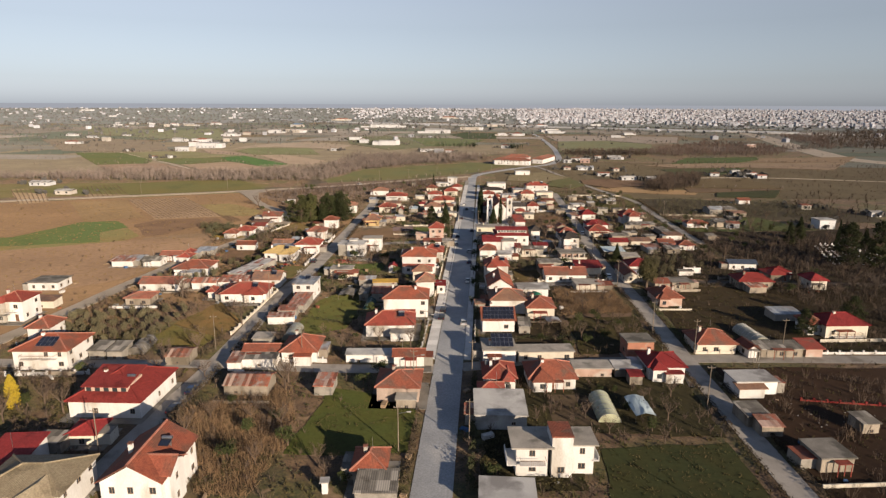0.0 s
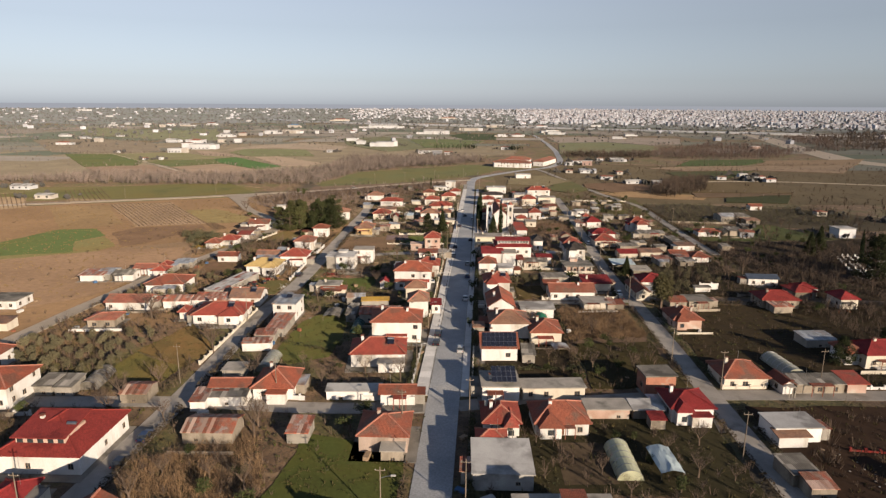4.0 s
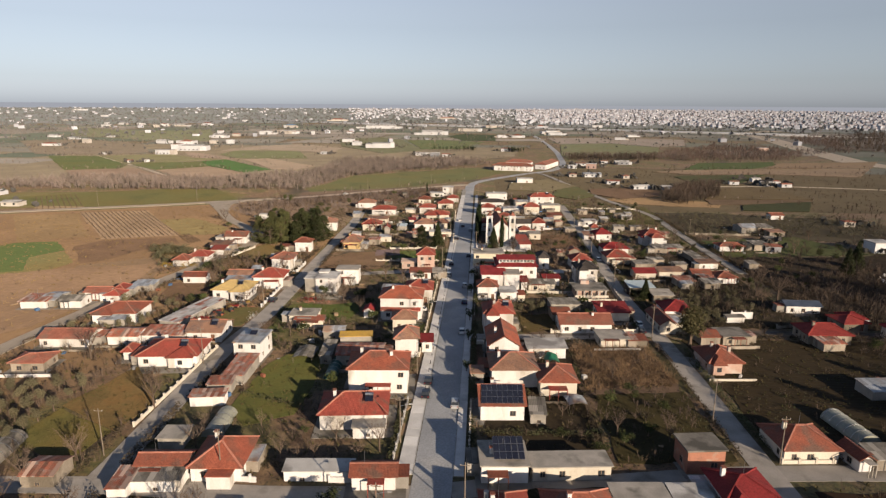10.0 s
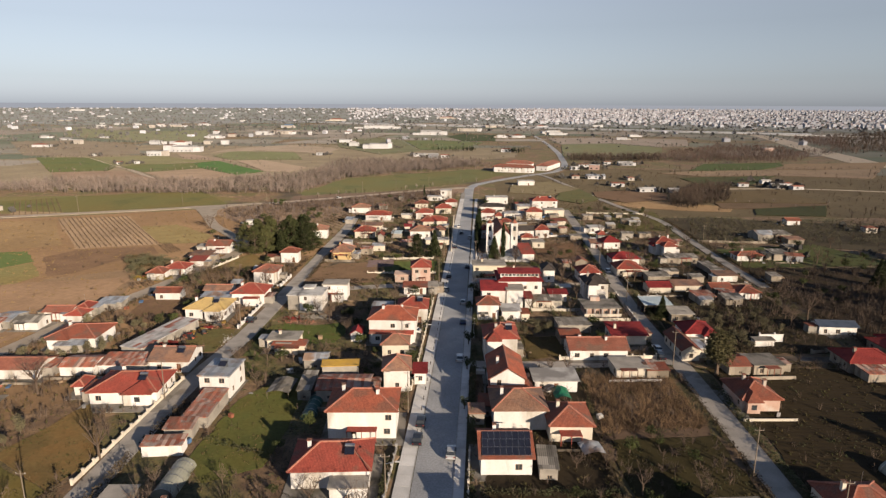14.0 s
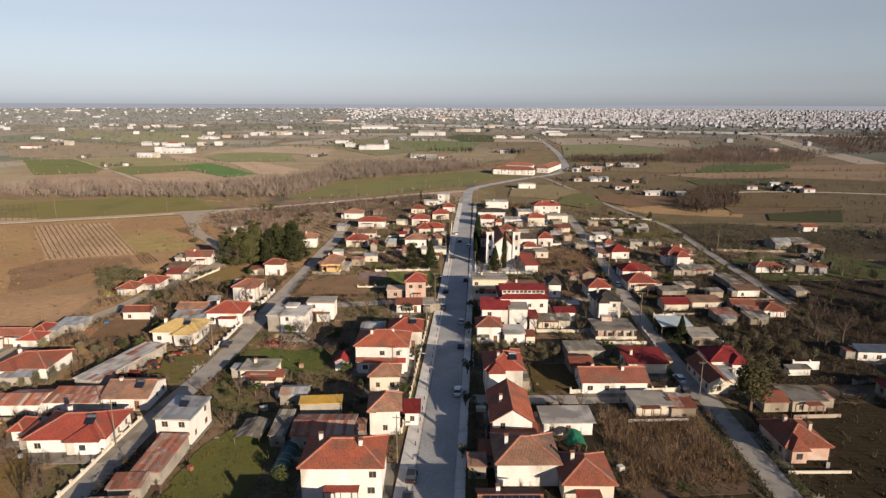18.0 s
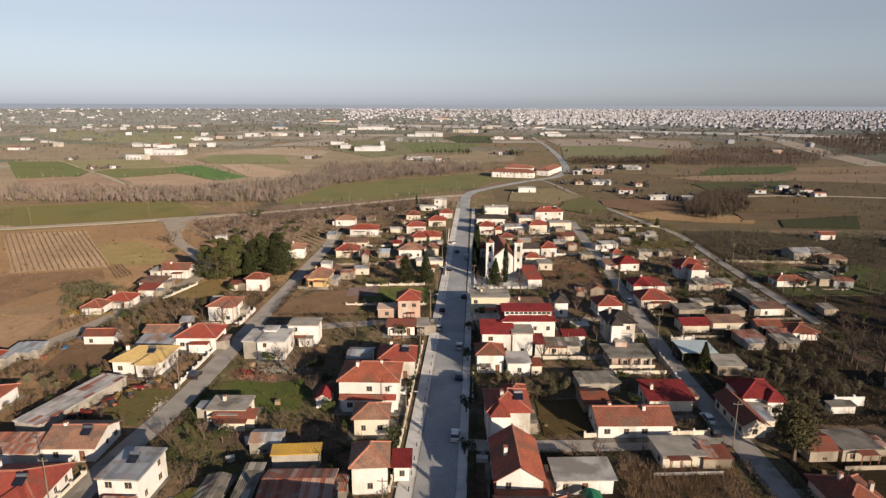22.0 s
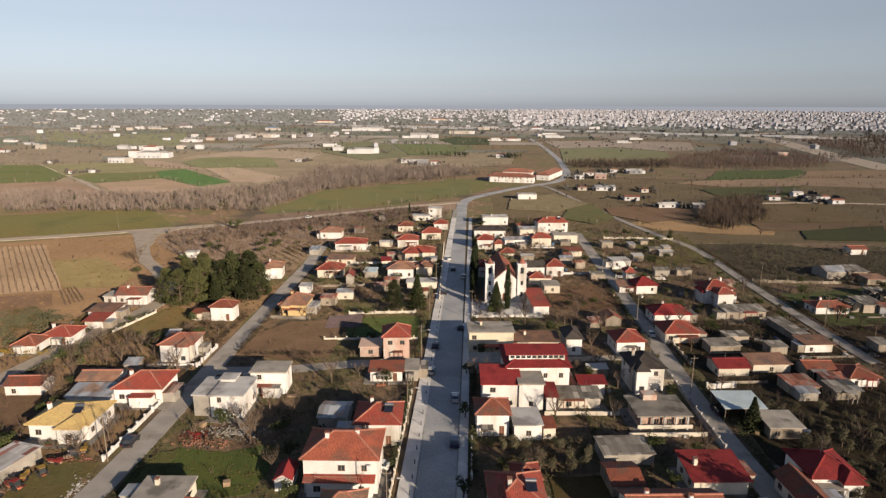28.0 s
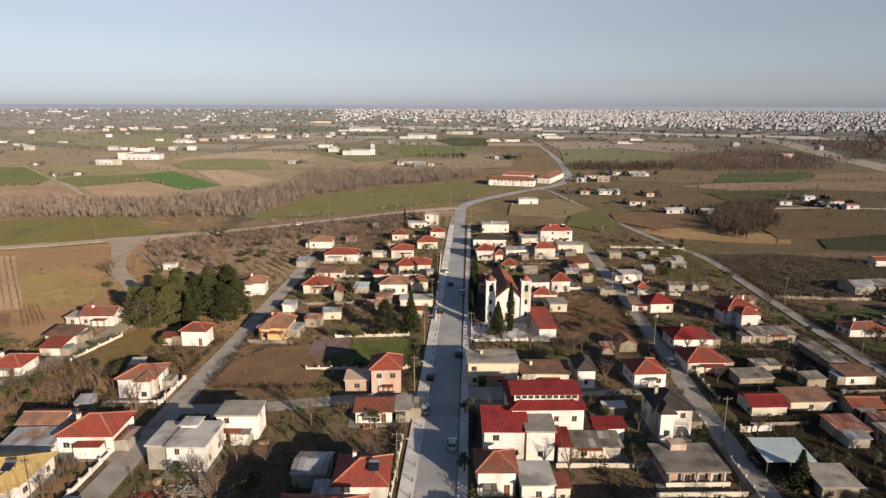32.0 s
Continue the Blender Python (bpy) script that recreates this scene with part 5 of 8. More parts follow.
house(16.8, 191.5, 5, 10.2, 6.0, 2.79, "shed", 0.5, PALE, WHITE, ch=0)
house(17.2, 173.1, 3, 8.8, 9.5, 3.33, "hip", 2.1, TBROWN2, CREAM, ch=1)
house(57.4, 187.8, 4, 8.7, 10.0, 2.7, "hip", 2.3, TBROWN2, PINK, ch=2)
shed(60.2, 204.2, 6, 5.6, 7.0, 2.23, "gx", 0.9, TBROWN2, DIRTY)
house(67.0, 204.8, 6, 7.7, 7.0, 2.39, "flat", 0.25, DCONC, DIRTY, ch=0)
house(57.4, 222.6, 2, 8.7, 9.0, 3.39, "hip", 1.9, TCRIM, WHITE, ch=0)
house(51.4, 214.4, 4, 5.3, 13.0, 2.7, "gy", 1.6, TBROWN2, CREAM, ch=0)
house(58.2, 239.0, 3, 7.0, 6.4, 2.5, "shed", 0.4, CONC, DIRTY, ch=0)
house(35.9, 242.6, 4, 11.0, 9.0, 2.93, "flat", 0.3, DCONC, PINK, ch=0, nw=4, ovh=0.9, what="unfinished brick house with flat concrete roof")
for px_ in (-4.6, -2.3, 0.0, 2.3, 4.6):
    part("column", boxes((px_ - 0.16, -4.35, 0, px_ + 0.16, -4.03, 2.93)), PALE, LAST[0], "bare concrete column")
part("front_balcony", boxes((-5.4, -4.9, 0.75, 5.4, -4.36, 0.9), (-5.4, -4.9, 0.9, 5.4, -4.78, 1.5)), CREAM, LAST[0], "pale balcony edge")
part("stair_head", boxes((-2.2, 2.0, 3.24, 0.6, 4.2, 4.4)), PINK, LAST[0], "brick stair head on the roof")
house(37.2, 259.1, 4, 8.0, 9.0, 5.58, "hip", 2, DARKT, WHITE, balcony=1)
house(38.6, 280.0, 6, 8.2, 8.5, 3.39, "hip", 1.9, TRED, WHITE, ch=0)
house(54.3, 288.5, 4, 10.1, 9.0, 2.93, "hip", 2.1, TRED, CREAM, ch=0)
house(56.3, 303.3, 4, 11.3, 8.5, 2.93, "hip", 1.8, TCRIM, WHITE, ch=1)
house(56.8, 332.3, 8, 8.2, 7.5, 2.93, "hip", 2, TCRIM, WHITE, ch=0)
house(50.9, 332.5, -1, 6.0, 7.0, 2.31, "shed", 0.5, TBROWN, WHITE, ch=0)
house(56.3, 350.0, 0, 4.3, 6.0, 2.46, "hip", 1.3, TRED, WHITE, ch=0)
house(77.0, 323.5, 6, 9.6, 9.0, 4.86, "hip", 2, TRED, WHITE, balcony=1, ch=2)
wing(77.7, 317.6, 7, 6.0, 5.0, 4.5, "hip", 1.5, TRED, WHITE, ch=0)
wing(73.3, 322.6, 4, 3.3, 6.0, 3.54, "hip", 1.3, TCRIM, WHITE, ch=0)
house(79.7, 307.8, 7, 13.1, 6.0, 2.31, "shed", 0.5, ASB, DIRTY, ch=0)
house(87.4, 282.6, 6, 8.3, 6.0, 2.31, "shed", 0.4, TBROWN, WHITE, ch=0)
house(59.6, 267.1, 5, 8.3, 7.0, 2.23, "gx", 1, TCRIM, CREAM, ch=0)
house(69.6, 269.4, 5, 10.0, 6.0, 2.23, "shed", 0.5, TBROWN, CREAM, ch=0)
house(79.6, 266.9, 2, 7.3, 6.0, 2.3, "gx", 1.0, TBROWN2, DIRTY, ch=0)
house(79.4, 255.4, 7, 6.6, 5.0, 2.2, "shed", 0.4, ASB, DIRTY, ch=0)
shed(71.3, 257.8, 7, 6.7, 6.0, 2.1, "shed", 0.4, RUST, DIRTY)
house(121.1, 316.4, 4, 7.2, 8.0, 2.77, "shed", 0.5, ASB, DIRTY, ch=0)
house(108.0, 314.1, 4, 11.3, 7.0, 2.31, "hip", 1.1, TBROWN2, WHITE, ch=1)
house(139.2, 355.1, 4, 8.1, 8.0, 3.08, "shed", 0.6, ASB, DIRTY, ch=0)
shed(63.1, 280.2, 7, 8.5, 5.0, 2.1, "shed", 0.4, ASB, DIRTY)
shed(38.8, 299.5, 7, 5.1, 6.0, 2.16, "gy", 1.2, TBROWN2, DIRTY)
house(56.7, 367.6, 8, 7.8, 7.0, 2.46, "flat", 0.2, PALE, WHITE, ch=0)
house(97.7, 231.4, -1, 10.8, 5.6, 2.4, "gx", 0.9, DARKM, WHITE, ch=0)
house(91.9, 207.8, 1, 12.0, 9.0, 2.7, "hip", 1.9, TCRIM2, DIRTY, ch=1)
house(112.3, 208.0, 4, 6.3, 8.0, 3.23, "hip", 1.7, TCRIM, CREAM, ch=0)
house(104.1, 217.6, 7, 8.0, 8.0, 2.46, "hip", 1.2, TCRIM2, DIRTY, ch=0)
shed(87.5, 174.9, 6, 8.3, 6.0, 2.1, "shed", 0.4, METAL, CONC)
house(96.4, 163.8, 6, 12.4, 9.0, 3.54, "hip", 2.2, TCRIM, CREAM, ch=1, balcony=1)
wing(89.5, 164.4, 4, 5.1, 7.0, 3.08, "hip", 1.6, TBROWN2, WHITE, ch=0)
house(58.4, 151.0, 4, 10.6, 9.5, 2.4, "hip", 2.4, TBROWN2, CREAM, ch=1)
house(66.1, 146.9, 8, 3.3, 6.0, 2.31, "gy", 1, TBROWN2, WHITE, ch=0)
house(73.6, 147.4, 5, 11.4, 5.0, 2.23, "shed", 0.4, ASB, DIRTY, ch=0)
wing(81.5, 148.5, 4, 5.1, 6.0, 2.23, "shed", 0.6, TRED, PINK, ch=0)
house(58.6, 127.0, 6, 9.3, 6.1, 3, "flat", 0.25, PALE, WHITE, ch=0)
wing(57.1, 123.4, 6, 6.4, 3.0, 2.31, "shed", 0.4, TBROWN, WHITE, ch=0)
shed(53.3, 113.3, 7, 5.1, 6.0, 2.16, "shed", 0.3, ASB, DIRTY)
shed(54.4, 108.7, 4, 4.5, 4.0, 2.1, "shed", 0.5, RUST, DIRTY)
house(59.8, 98.8, 7, 6.3, 6.4, 2.62, "flat", 0.3, DCONC, DIRTY, ch=0)
shed(73.2, 111.3, 8, 3.7, 4.5, 2.1, "shed", 0.3, ASB, DIRTY)
house(38.6, 144.5, 7, 7.1, 5.8, 4.32, "flat", 0.3, DCONC, BRICK, ch=0, what="unfinished brick house with flat grey roof")
house(41.6, 134.4, 4, 9.1, 9.0, 3.1, "hip", 1.7, TCRIM, WHITE, porch=1)
shed(25.6, 132.8, 4, 9.0, 5.0, 2.1, "flat", 0.2, CONC, PINK)
shed(33.6, 133.2, 4, 6.6, 4.6, 2.0, "shed", 0.3, PALE, DIRTY)
shed(34.4, 128.4, 4, 3.3, 3.0, 2.1, "shed", 0.4, TCRIM, DIRTY)

# smaller buildings
shed(-101.8, 203.8, 8, 7.1, 4.0, 2.1, "shed", 0.3, METAL, CONC)
shed(86.7, 294.6, 6, 4.6, 13.7, 1.9, "shed", 0.3, ASB, DIRTY)
shed(69.1, 286.9, 6, 6.8, 4.0, 2.1, "shed", 0.2, ASB, DIRTY)
shed(76.5, 279.8, 8, 5.0, 4.0, 2.1, "shed", 0.3, ASB, DIRTY)
house(86.8, 263.6, 4, 7.5, 8.0, 2.31, "hip", 1.2, TBROWN2, WHITE, ch=0)
house(163.2, 394.0, 4, 7.9, 6.0, 2.46, "gx", 1, TBROWN2, WHITE, ch=0)
shed(131.7, 355.8, 7, 8.7, 9.0, 2.77, "gx", 1.4, METAL, CONC)
shed(132.8, 331.1, 4, 5.6, 5.0, 2.1, "shed", 0.4, ASB, DIRTY)
shed(142.1, 347.5, 4, 7.7, 6.0, 2.16, "shed", 0.5, TBROWN, DIRTY)
shed(104.7, 283.3, 4, 4.1, 5.0, 2.16, "shed", 0.3, ASB, DIRTY)
shed(77.6, 354.7, 6, 6.2, 3.0, 2.1, "shed", 0.2, ASB, DIRTY)
house(24.9, 254.2, 4, 6.4, 3.8, 2.7, "shed", 0.6, TCRIM, WHITE, ch=0)
house(106.6, 220.6, 4, 6.2, 6.0, 2.46, "hip", 1.2, TCRIM, CREAM, ch=0)
shed(90.5, 201.4, 7, 6.2, 5.0, 2.1, "shed", 0.4, RUST, DIRTY)
shed(-23.9, 84.7, 8, 1.5, 1.6, 2.1, "flat", 0.15, PALE, WHITE)
shed(4.7, 83.6, -0, 8.8, 6.0, 2.7, "flat", 0.2, PALE, WHITE)
shed(1.7, 265.5, 4, 7.4, 6.0, 2.7, "flat", 0.2, CONC, CREAM)
shed(13.3, 235.6, 6, 2.8, 4.0, 2.34, "shed", 0.4, TBROWN2, CREAM)
shed(18.3, 404.5, 7, 11.6, 7.0, 2.4, "gx", 0.9, METAL, WHITE)
shed(25.0, 427.2, 8, 8.3, 7.0, 2.72, "gx", 1, METAL, CREAM)
shed(-35.3, 360.8, 7, 4.1, 5.0, 2.56, "shed", 0.5, TCRIM, CREAM)
shed(-19.0, 333.2, 6, 10.9, 6.0, 2.24, "flat", 0.2, PALE, CREAM)
shed(-57.6, 325.0, 4, 4.2, 5.0, 2.4, "flat", 0.2, PALE, WHITE)
shed(-82.1, 296.3, 4, 3.2, 4.0, 2.1, "shed", 0.4, TBROWN2, CREAM)
shed(-81.1, 279.0, 8, 3.3, 4.0, 2.1, "shed", 0.3, PALE, WHITE)
shed(-110.7, 238.0, 4, 5.8, 5.0, 2.1, "shed", 0.4, METAL, CONC)
house(-115.8, 231.4, 7, 4.0, 6.0, 2.31, "hip", 1.2, TRED, WHITE, ch=0)
shed(-55.1, 145.2, 4, 5.1, 5.0, 2.1, "flat", 0.1, CONC, CONC)
shed(12.1, 159.8, -1, 3.5, 7.0, 2.16, "shed", 0.3, ASB, CONC)
shed(-23.9, 186.0, 4, 6.4, 4.0, 2.34, "shed", 0.4, RUST, CONC)
shed(-24.6, 231.3, 4, 4.0, 4.0, 2.52, "shed", 0.3, METAL, CONC)
shed(-0.1, 175.9, 4, 3.4, 4.0, 2.34, "shed", 0.3, TBROWN, CONC)
shed(2.0, 179.7, -1, 3.8, 5.0, 2.34, "shed", 0.3, TBROWN2, CONC)
shed(40.9, 199.3, 4, 5.4, 4.0, 2.1, "shed", 0.4, TBROWN2, DIRTY)
shed(80.6, 261.0, 7, 6.0, 3.4, 2.0, "shed", 0.4, RUST, DIRTY)
shed(70.8, 253.6, 4, 4.6, 3.0, 2.0, "shed", 0.3, METAL, CONC)
shed(73.9, 220.1, 6, 5.6, 2.4, 1.7, "shed", 0.2, DCONC, WHITE)
shed(-75.2, 93.9, 2, 5.4, 4.0, 2.1, "shed", 0.3, ASB, CONC)
shed(-91.8, 135.0, 4, 4.1, 6.0, 2.1, "shed", 0.4, ASB, CONC)
shed(-87.2, 134.9, 4, 4.1, 6.0, 2.1, "shed", 0.5, ASB, CONC)
shed(-70.9, 133.0, 4, 5.9, 6.0, 2.1, "gx", 0.8, RUST, DIRTY)

house(31, 641, -12, 37, 13, 4.6, "hip", 2.4, TBRED, WHITE, what="large white school building with red tiled roofs")
wing(66, 676, -21, 12, 50, 4.4, "hip", 2.3, TBRED, WHITE)
wing(38, 672, -14, 26, 12, 5.4, "hip", 2.4, TBRED, WHITE)
wing(18, 652, -12, 12, 16, 4.2, "hip", 2.0, TBRED, WHITE)


# ---- church ----
def church(x, y, ang):
    root = tagged(new("church"), "white village church with two bell towers and red roof", "church")
    root.matrix_world = pose(x, y, 0, 0, 0, ang)
    w, d, h = 7.4, 24.0, 7.4
    bm = bmesh.new()
    pierced(bm, (-w / 2, 0, 0), (1, 0, 0), (0, -1, 0), w, h, [(w / 2 - 0.9, w / 2 + 0.9, 0.2, 3.0), (w / 2 - 0.5, w / 2 + 0.5, 4.6, 6.4)])
    face(bm, ((-w / 2, 0, h), (w / 2, 0, h), (0, 0, h + 3.3)))
    side = [(a, a + 1.0, 2.6, 5.2) for a in (3, 7, 11, 15, 19)]
    pierced(bm, (w / 2, 0, 0), (0, 1, 0), (1, 0, 0), d, h, side)
    pierced(bm, (-w / 2, d, 0), (0, -1, 0), (-1, 0, 0), d, h, side)
    pierced(bm, (w / 2, d, 0), (-1, 0, 0), (0, 1, 0), w, h, [])
    face(bm, ((w / 2, d, h), (-w / 2, d, h), (0, d, h + 3.3)))
    nave = part("nave_wall", bm, WHITE, root)
    window(root, pose(0, 0, 0.2), 1.8, 2.8, True)
    window(root, pose(0, 0, 4.6), 1.0, 1.8)
    for a, b, z0, z1 in side:
        window(root, pose(w / 2, (a + b) / 2, z0, 0, 0, 90), 1.0, 2.6)
        window(root, pose(-w / 2, d - (a + b) / 2, z0, 0, 0, -90), 1.0, 2.6)
    rf = part("nave_roof", roof_mesh("gy", w + 0.7, d + 0.3, 3.45), TBROWN2, root, at=pose(0, d / 2 + 0.25, h))
    for cap in ridge_caps("gy", w + 0.7, d + 0.3, 3.45):
        part("ridge_cap", cap, TBRED, rf)
    for s in (-1, 1):
        tx = s * (w / 2 + 1.42)
        bm = bmesh.new()
        t = 1.4
        holes = [(0.85, 1.95, 9.6, 11.6), (1.0, 1.8, 5.8, 7.2), (1.0, 1.8, 2.0, 3.6)]
        for p, u, n in (((-t, -t, 0), (1, 0, 0), (0, -1, 0)), ((t, -t, 0), (0, 1, 0), (1, 0, 0)), ((t, t, 0), (-1, 0, 0), (0, 1, 0)), ((-t, t, 0), (0, -1, 0), (-1, 0, 0))):
            pierced(bm, p, u, n, 2 * t, 12.6, holes, 0.25)
        tw = part("bell_tower", bm, WHITE, root, "white bell tower", at=pose(tx, 0.9, 0))
        part("tower_core", boxes((-1.1, -1.1, 0.1, 1.1, 1.1, 12.5)), GLASS, tw)
        for z in (4.6, 8.6, 12.6):
            part("cornice", boxes((-1.55, -1.55, z, 1.55, 1.55, z + 0.22)), WHITE, tw)
        bm = bmesh.new()
        rod(bm, (0, 0, 12.82), (0, 0, 14.5), 1.3, 0.02, 8)
        part("tower_cap", bm, TBRED, tw, "red pyramid cap")
        part("cross", boxes((-0.04, -0.04, 14.6, 0.04, 0.04, 15.8), (-0.3, -0.03, 15.3, 0.3, 0.03, 15.4)), STEEL, tw)
    bm = bmesh.new()
    for i in range(8):
        a, b = math.pi * i / 8, math.pi * (i + 1) / 8
        face(bm, ((3 * math.cos(a), 3 * math.sin(a), 0), (3 * math.cos(b), 3 * math.sin(b), 0), (3 * math.cos(b), 3 * math.sin(b), 5.5), (3 * math.cos(a), 3 * math.sin(a), 5.5)))
        face(bm, ((3 * math.cos(a), 3 * math.sin(a), 5.5), (3 * math.cos(b), 3 * math.sin(b), 5.5), (0, 0, 7)))
    part("apse", bm, WHITE, root, at=pose(0, d, 0))
    FOOT.append((x, y + d / 2, ang, 15, d + 6))


church(9.2, 317.4, 4)
solo("paved_court", boxes((-2, 303, -0.2, 20, 317, 0.12)), PAVE, "pale paved court before the church", "paving", kind="structure")


# ---- far buildings ----
# far walls muted towards grey, the haze of distance put into their colour
FARW = material("hazed_white_render", (0.56, 0.56, 0.57), (0.46, 0.46, 0.47), 0.08, vary=0.1)
FARC = material("hazed_cream_render", (0.48, 0.435, 0.385), (0.40, 0.365, 0.325), 0.08, vary=0.1)
FARSPOTS = []


FARG = material("grey_blockwork", (0.27, 0.275, 0.29), (0.21, 0.215, 0.225), 0.08, vary=0.1)
FARP = material("pink_brickwork", (0.42, 0.29, 0.25), (0.34, 0.24, 0.21), 0.08, vary=0.1)
FARBLUE = material("blue_roof_sheets", (0.13, 0.21, 0.32), (0.11, 0.18, 0.27), 0.1, vary=0.1)
FARWALL = {"W": (FARW, "white"), "C": (FARC, "cream"), "G": (FARG, "grey"), "P": (FARP, "pink"), "B": (FARC, "cream")}


def far_building(x, y, w, d, h, wall_kind, roof_kind):
    """A building out on the plain."""
    h, full = 2.4 + (h - 2.4) * 0.6, w
    w = w * 0.6 if w > 24 else w * 0.9
    FARSPOTS.append((x, y, w))
    wm, word = FARWALL[wall_kind]
    kind = {"red": "hip", "dark": "gx"}.get(roof_kind, roof_kind)
    mt = FARBLUE if wall_kind == "B" else {"hip": TBRED, "red": TBRED, "dark": DARKT, "gx": rng.choice((PALE, PALE, METAL)) if w > 12 else rng.choice((PALE, TBROWN, TBRED)), "flat": PALE}[roof_kind]
    root = tagged(new("far_building"), word + (" warehouse with a low roof" if w > 24 else " building with a " + SHAPE[kind]) + (" among the fields" if y < 1100 else " far out on the plain"), "building")
    root.matrix_world = pose(x, y, land_z(x, y), 0, 0, rng.uniform(-10, 10))
    k = max(1, min(8, int(w / 4.5)))
    holes = [] if y > 900 else [(w * (i + 0.3) / k, w * (i + 0.3) / k + min(1.6, w * 0.4 / k), 0.9, min(2.2, h - 0.4)) for i in range(k)]
    bm = bmesh.new()
    pierced(bm, (-w / 2, -d / 2, 0), (1, 0, 0), (0, -1, 0), w, h, holes, 0.3)
    pierced(bm, (w / 2, -d / 2, 0), (0, 1, 0), (1, 0, 0), d, h, [])
    pierced(bm, (w / 2, d / 2, 0), (-1, 0, 0), (0, 1, 0), w, h, [])
    pierced(bm, (-w / 2, d / 2, 0), (0, -1, 0), (-1, 0, 0), d, h, [])
    wall = part("wall", bm, wm, root)
    for a, b, z0, z1 in holes:
        part("pane", boxes((a - w / 2, -d / 2 + 0.25, z0, b - w / 2, -d / 2 + 0.28, z1)), GLASS, wall)
    part("roof", roof_mesh(kind, w + 0.6, d + 0.6, 0.35 if kind == "flat" else d * 0.14), mt, root, at=pose(0, 0, h + 0.003))
    if full > 15 and y > 700:
        # lower blocks against the end walls
        for side in (-1, 1) if full > 24 else (1,):
            ax, ah, ad = w * rng.uniform(0.2, 0.42), h * rng.uniform(0.5, 1.25), d * rng.uniform(0.5, 0.9)
            x0, x1 = sorted((side * (w / 2 + 0.004), side * (w / 2 + ax)))
            part("annexe", boxes((x0, -ad / 2, 0, x1, ad / 2, ah)), rng.choice((wm, FARC, FARW)), root)
            part("annexe_roof", boxes((x0, -ad / 2 - 0.3, ah + 0.004, x1, ad / 2 + 0.3, ah + 0.25)), rng.choice((mt, PALE, TBROWN)), root)


far_building(-385, 780, 20, 11, 7.1, "W", "flat")
far_building(-383, 848, 43, 22, 9.5, "W", "flat")
far_building(-445, 966, 30, 16, 6.5, "W", "hip")
far_building(-491, 982, 21, 11, 6.0, "W", "gx")
far_building(-365, 670, 5, 5, 2.5, "W", "gx")
far_building(-351, 677, 3, 5, 2.6, "W", "flat")
far_building(-666, 1132, 14, 8, 2.5, "W", "gx")
far_building(-478, 1159, 32, 18, 6.6, "W", "gx")
far_building(-536, 1302, 13, 7, 9.5, "W", "hip")
far_building(-414, 988, 13, 7, 6.8, "C", "flat")
far_building(-389, 991, 12, 7, 8.5, "W", "flat")
far_building(-466, 1209, 15, 8, 6.7, "C", "hip")
far_building(-440, 1300, 40, 22, 8.9, "W", "flat")
far_building(-403, 1327, 44, 22, 9.1, "C", "flat")
far_building(-496, 1655, 35, 19, 9.5, "B", "gx")
far_building(-958, 1587, 35, 19, 9.5, "W", "flat")
far_building(-1062, 1764, 12, 7, 8.9, "W", "flat")
far_building(-766, 1123, 26, 14, 4.1, "W", "gx")
far_building(-693, 1066, 16, 9, 2.9, "W", "gx")
far_building(-605, 968, 13, 7, 9.0, "C", "gx")
far_building(-617, 902, 20, 11, 4.5, "W", "red")
far_building(-831, 1601, 15, 8, 9.5, "C", "flat")
far_building(-848, 1673, 17, 9, 9.5, "W", "hip")
far_building(-1020, 1775, 27, 15, 6.9, "W", "gx")
far_building(-972, 1780, 18, 10, 6.1, "W", "gx")
far_building(-810, 1685, 55, 22, 5.3, "C", "gx")
far_building(-774, 1771, 32, 18, 9.5, "W", "red")
far_building(-799, 2125, 18, 10, 9.0, "W", "flat")
far_building(-975, 2374, 15, 8, 9.5, "W", "flat")
far_building(-1511, 2477, 22, 12, 7.0, "W", "gx")
far_building(-1356, 2051, 82, 22, 5.7, "C", "gx")
far_building(-2110, 3231, 80, 22, 9.5, "W", "gx")
far_building(-451, 764, 2, 5, 2.6, "W", "flat")
far_building(-344, 1303, 7, 5, 9.5, "W", "flat")
far_building(-219, 1063, 21, 11, 6.4, "W", "flat")
far_building(-188, 978, 15, 8, 7.5, "W", "flat")
far_building(-144, 936, 43, 22, 9.5, "W", "flat")
far_building(-279, 1358, 14, 8, 5.7, "W", "hip")
far_building(-260, 1655, 127, 22, 9.4, "W", "gx")
far_building(-267, 1690, 46, 22, 9.5, "W", "flat")
far_building(-103, 1342, 70, 22, 9.5, "W", "gx")
far_building(-55, 781, 12, 6, 7.5, "G", "flat")
far_building(-42, 789, 11, 6, 3.9, "W", "gx")
far_building(-74, 808, 17, 9, 2.5, "W", "gx")
far_building(-196, 809, 8, 5, 2.5, "W", "gx")
far_building(-26, 1529, 59, 22, 9.5, "C", "flat")
far_building(42, 1774, 67, 22, 7.4, "C", "gx")
far_building(37, 1253, 25, 14, 6.7, "W", "flat")
far_building(68, 1259, 32, 18, 5.5, "W", "hip")
far_building(157, 1751, 33, 18, 9.3, "W", "red")
far_building(152, 1445, 40, 22, 8.9, "W", "flat")
far_building(33, 890, 15, 8, 4.9, "W", "red")
far_building(154, 1374, 44, 22, 8.4, "W", "flat")
far_building(109, 669, 11, 6, 6.1, "P", "flat")
far_building(132, 725, 8, 5, 2.9, "W", "gx")
far_building(149, 717, 16, 9, 3.3, "G", "gx")
far_building(90, 667, 9, 5, 3.6, "W", "flat")
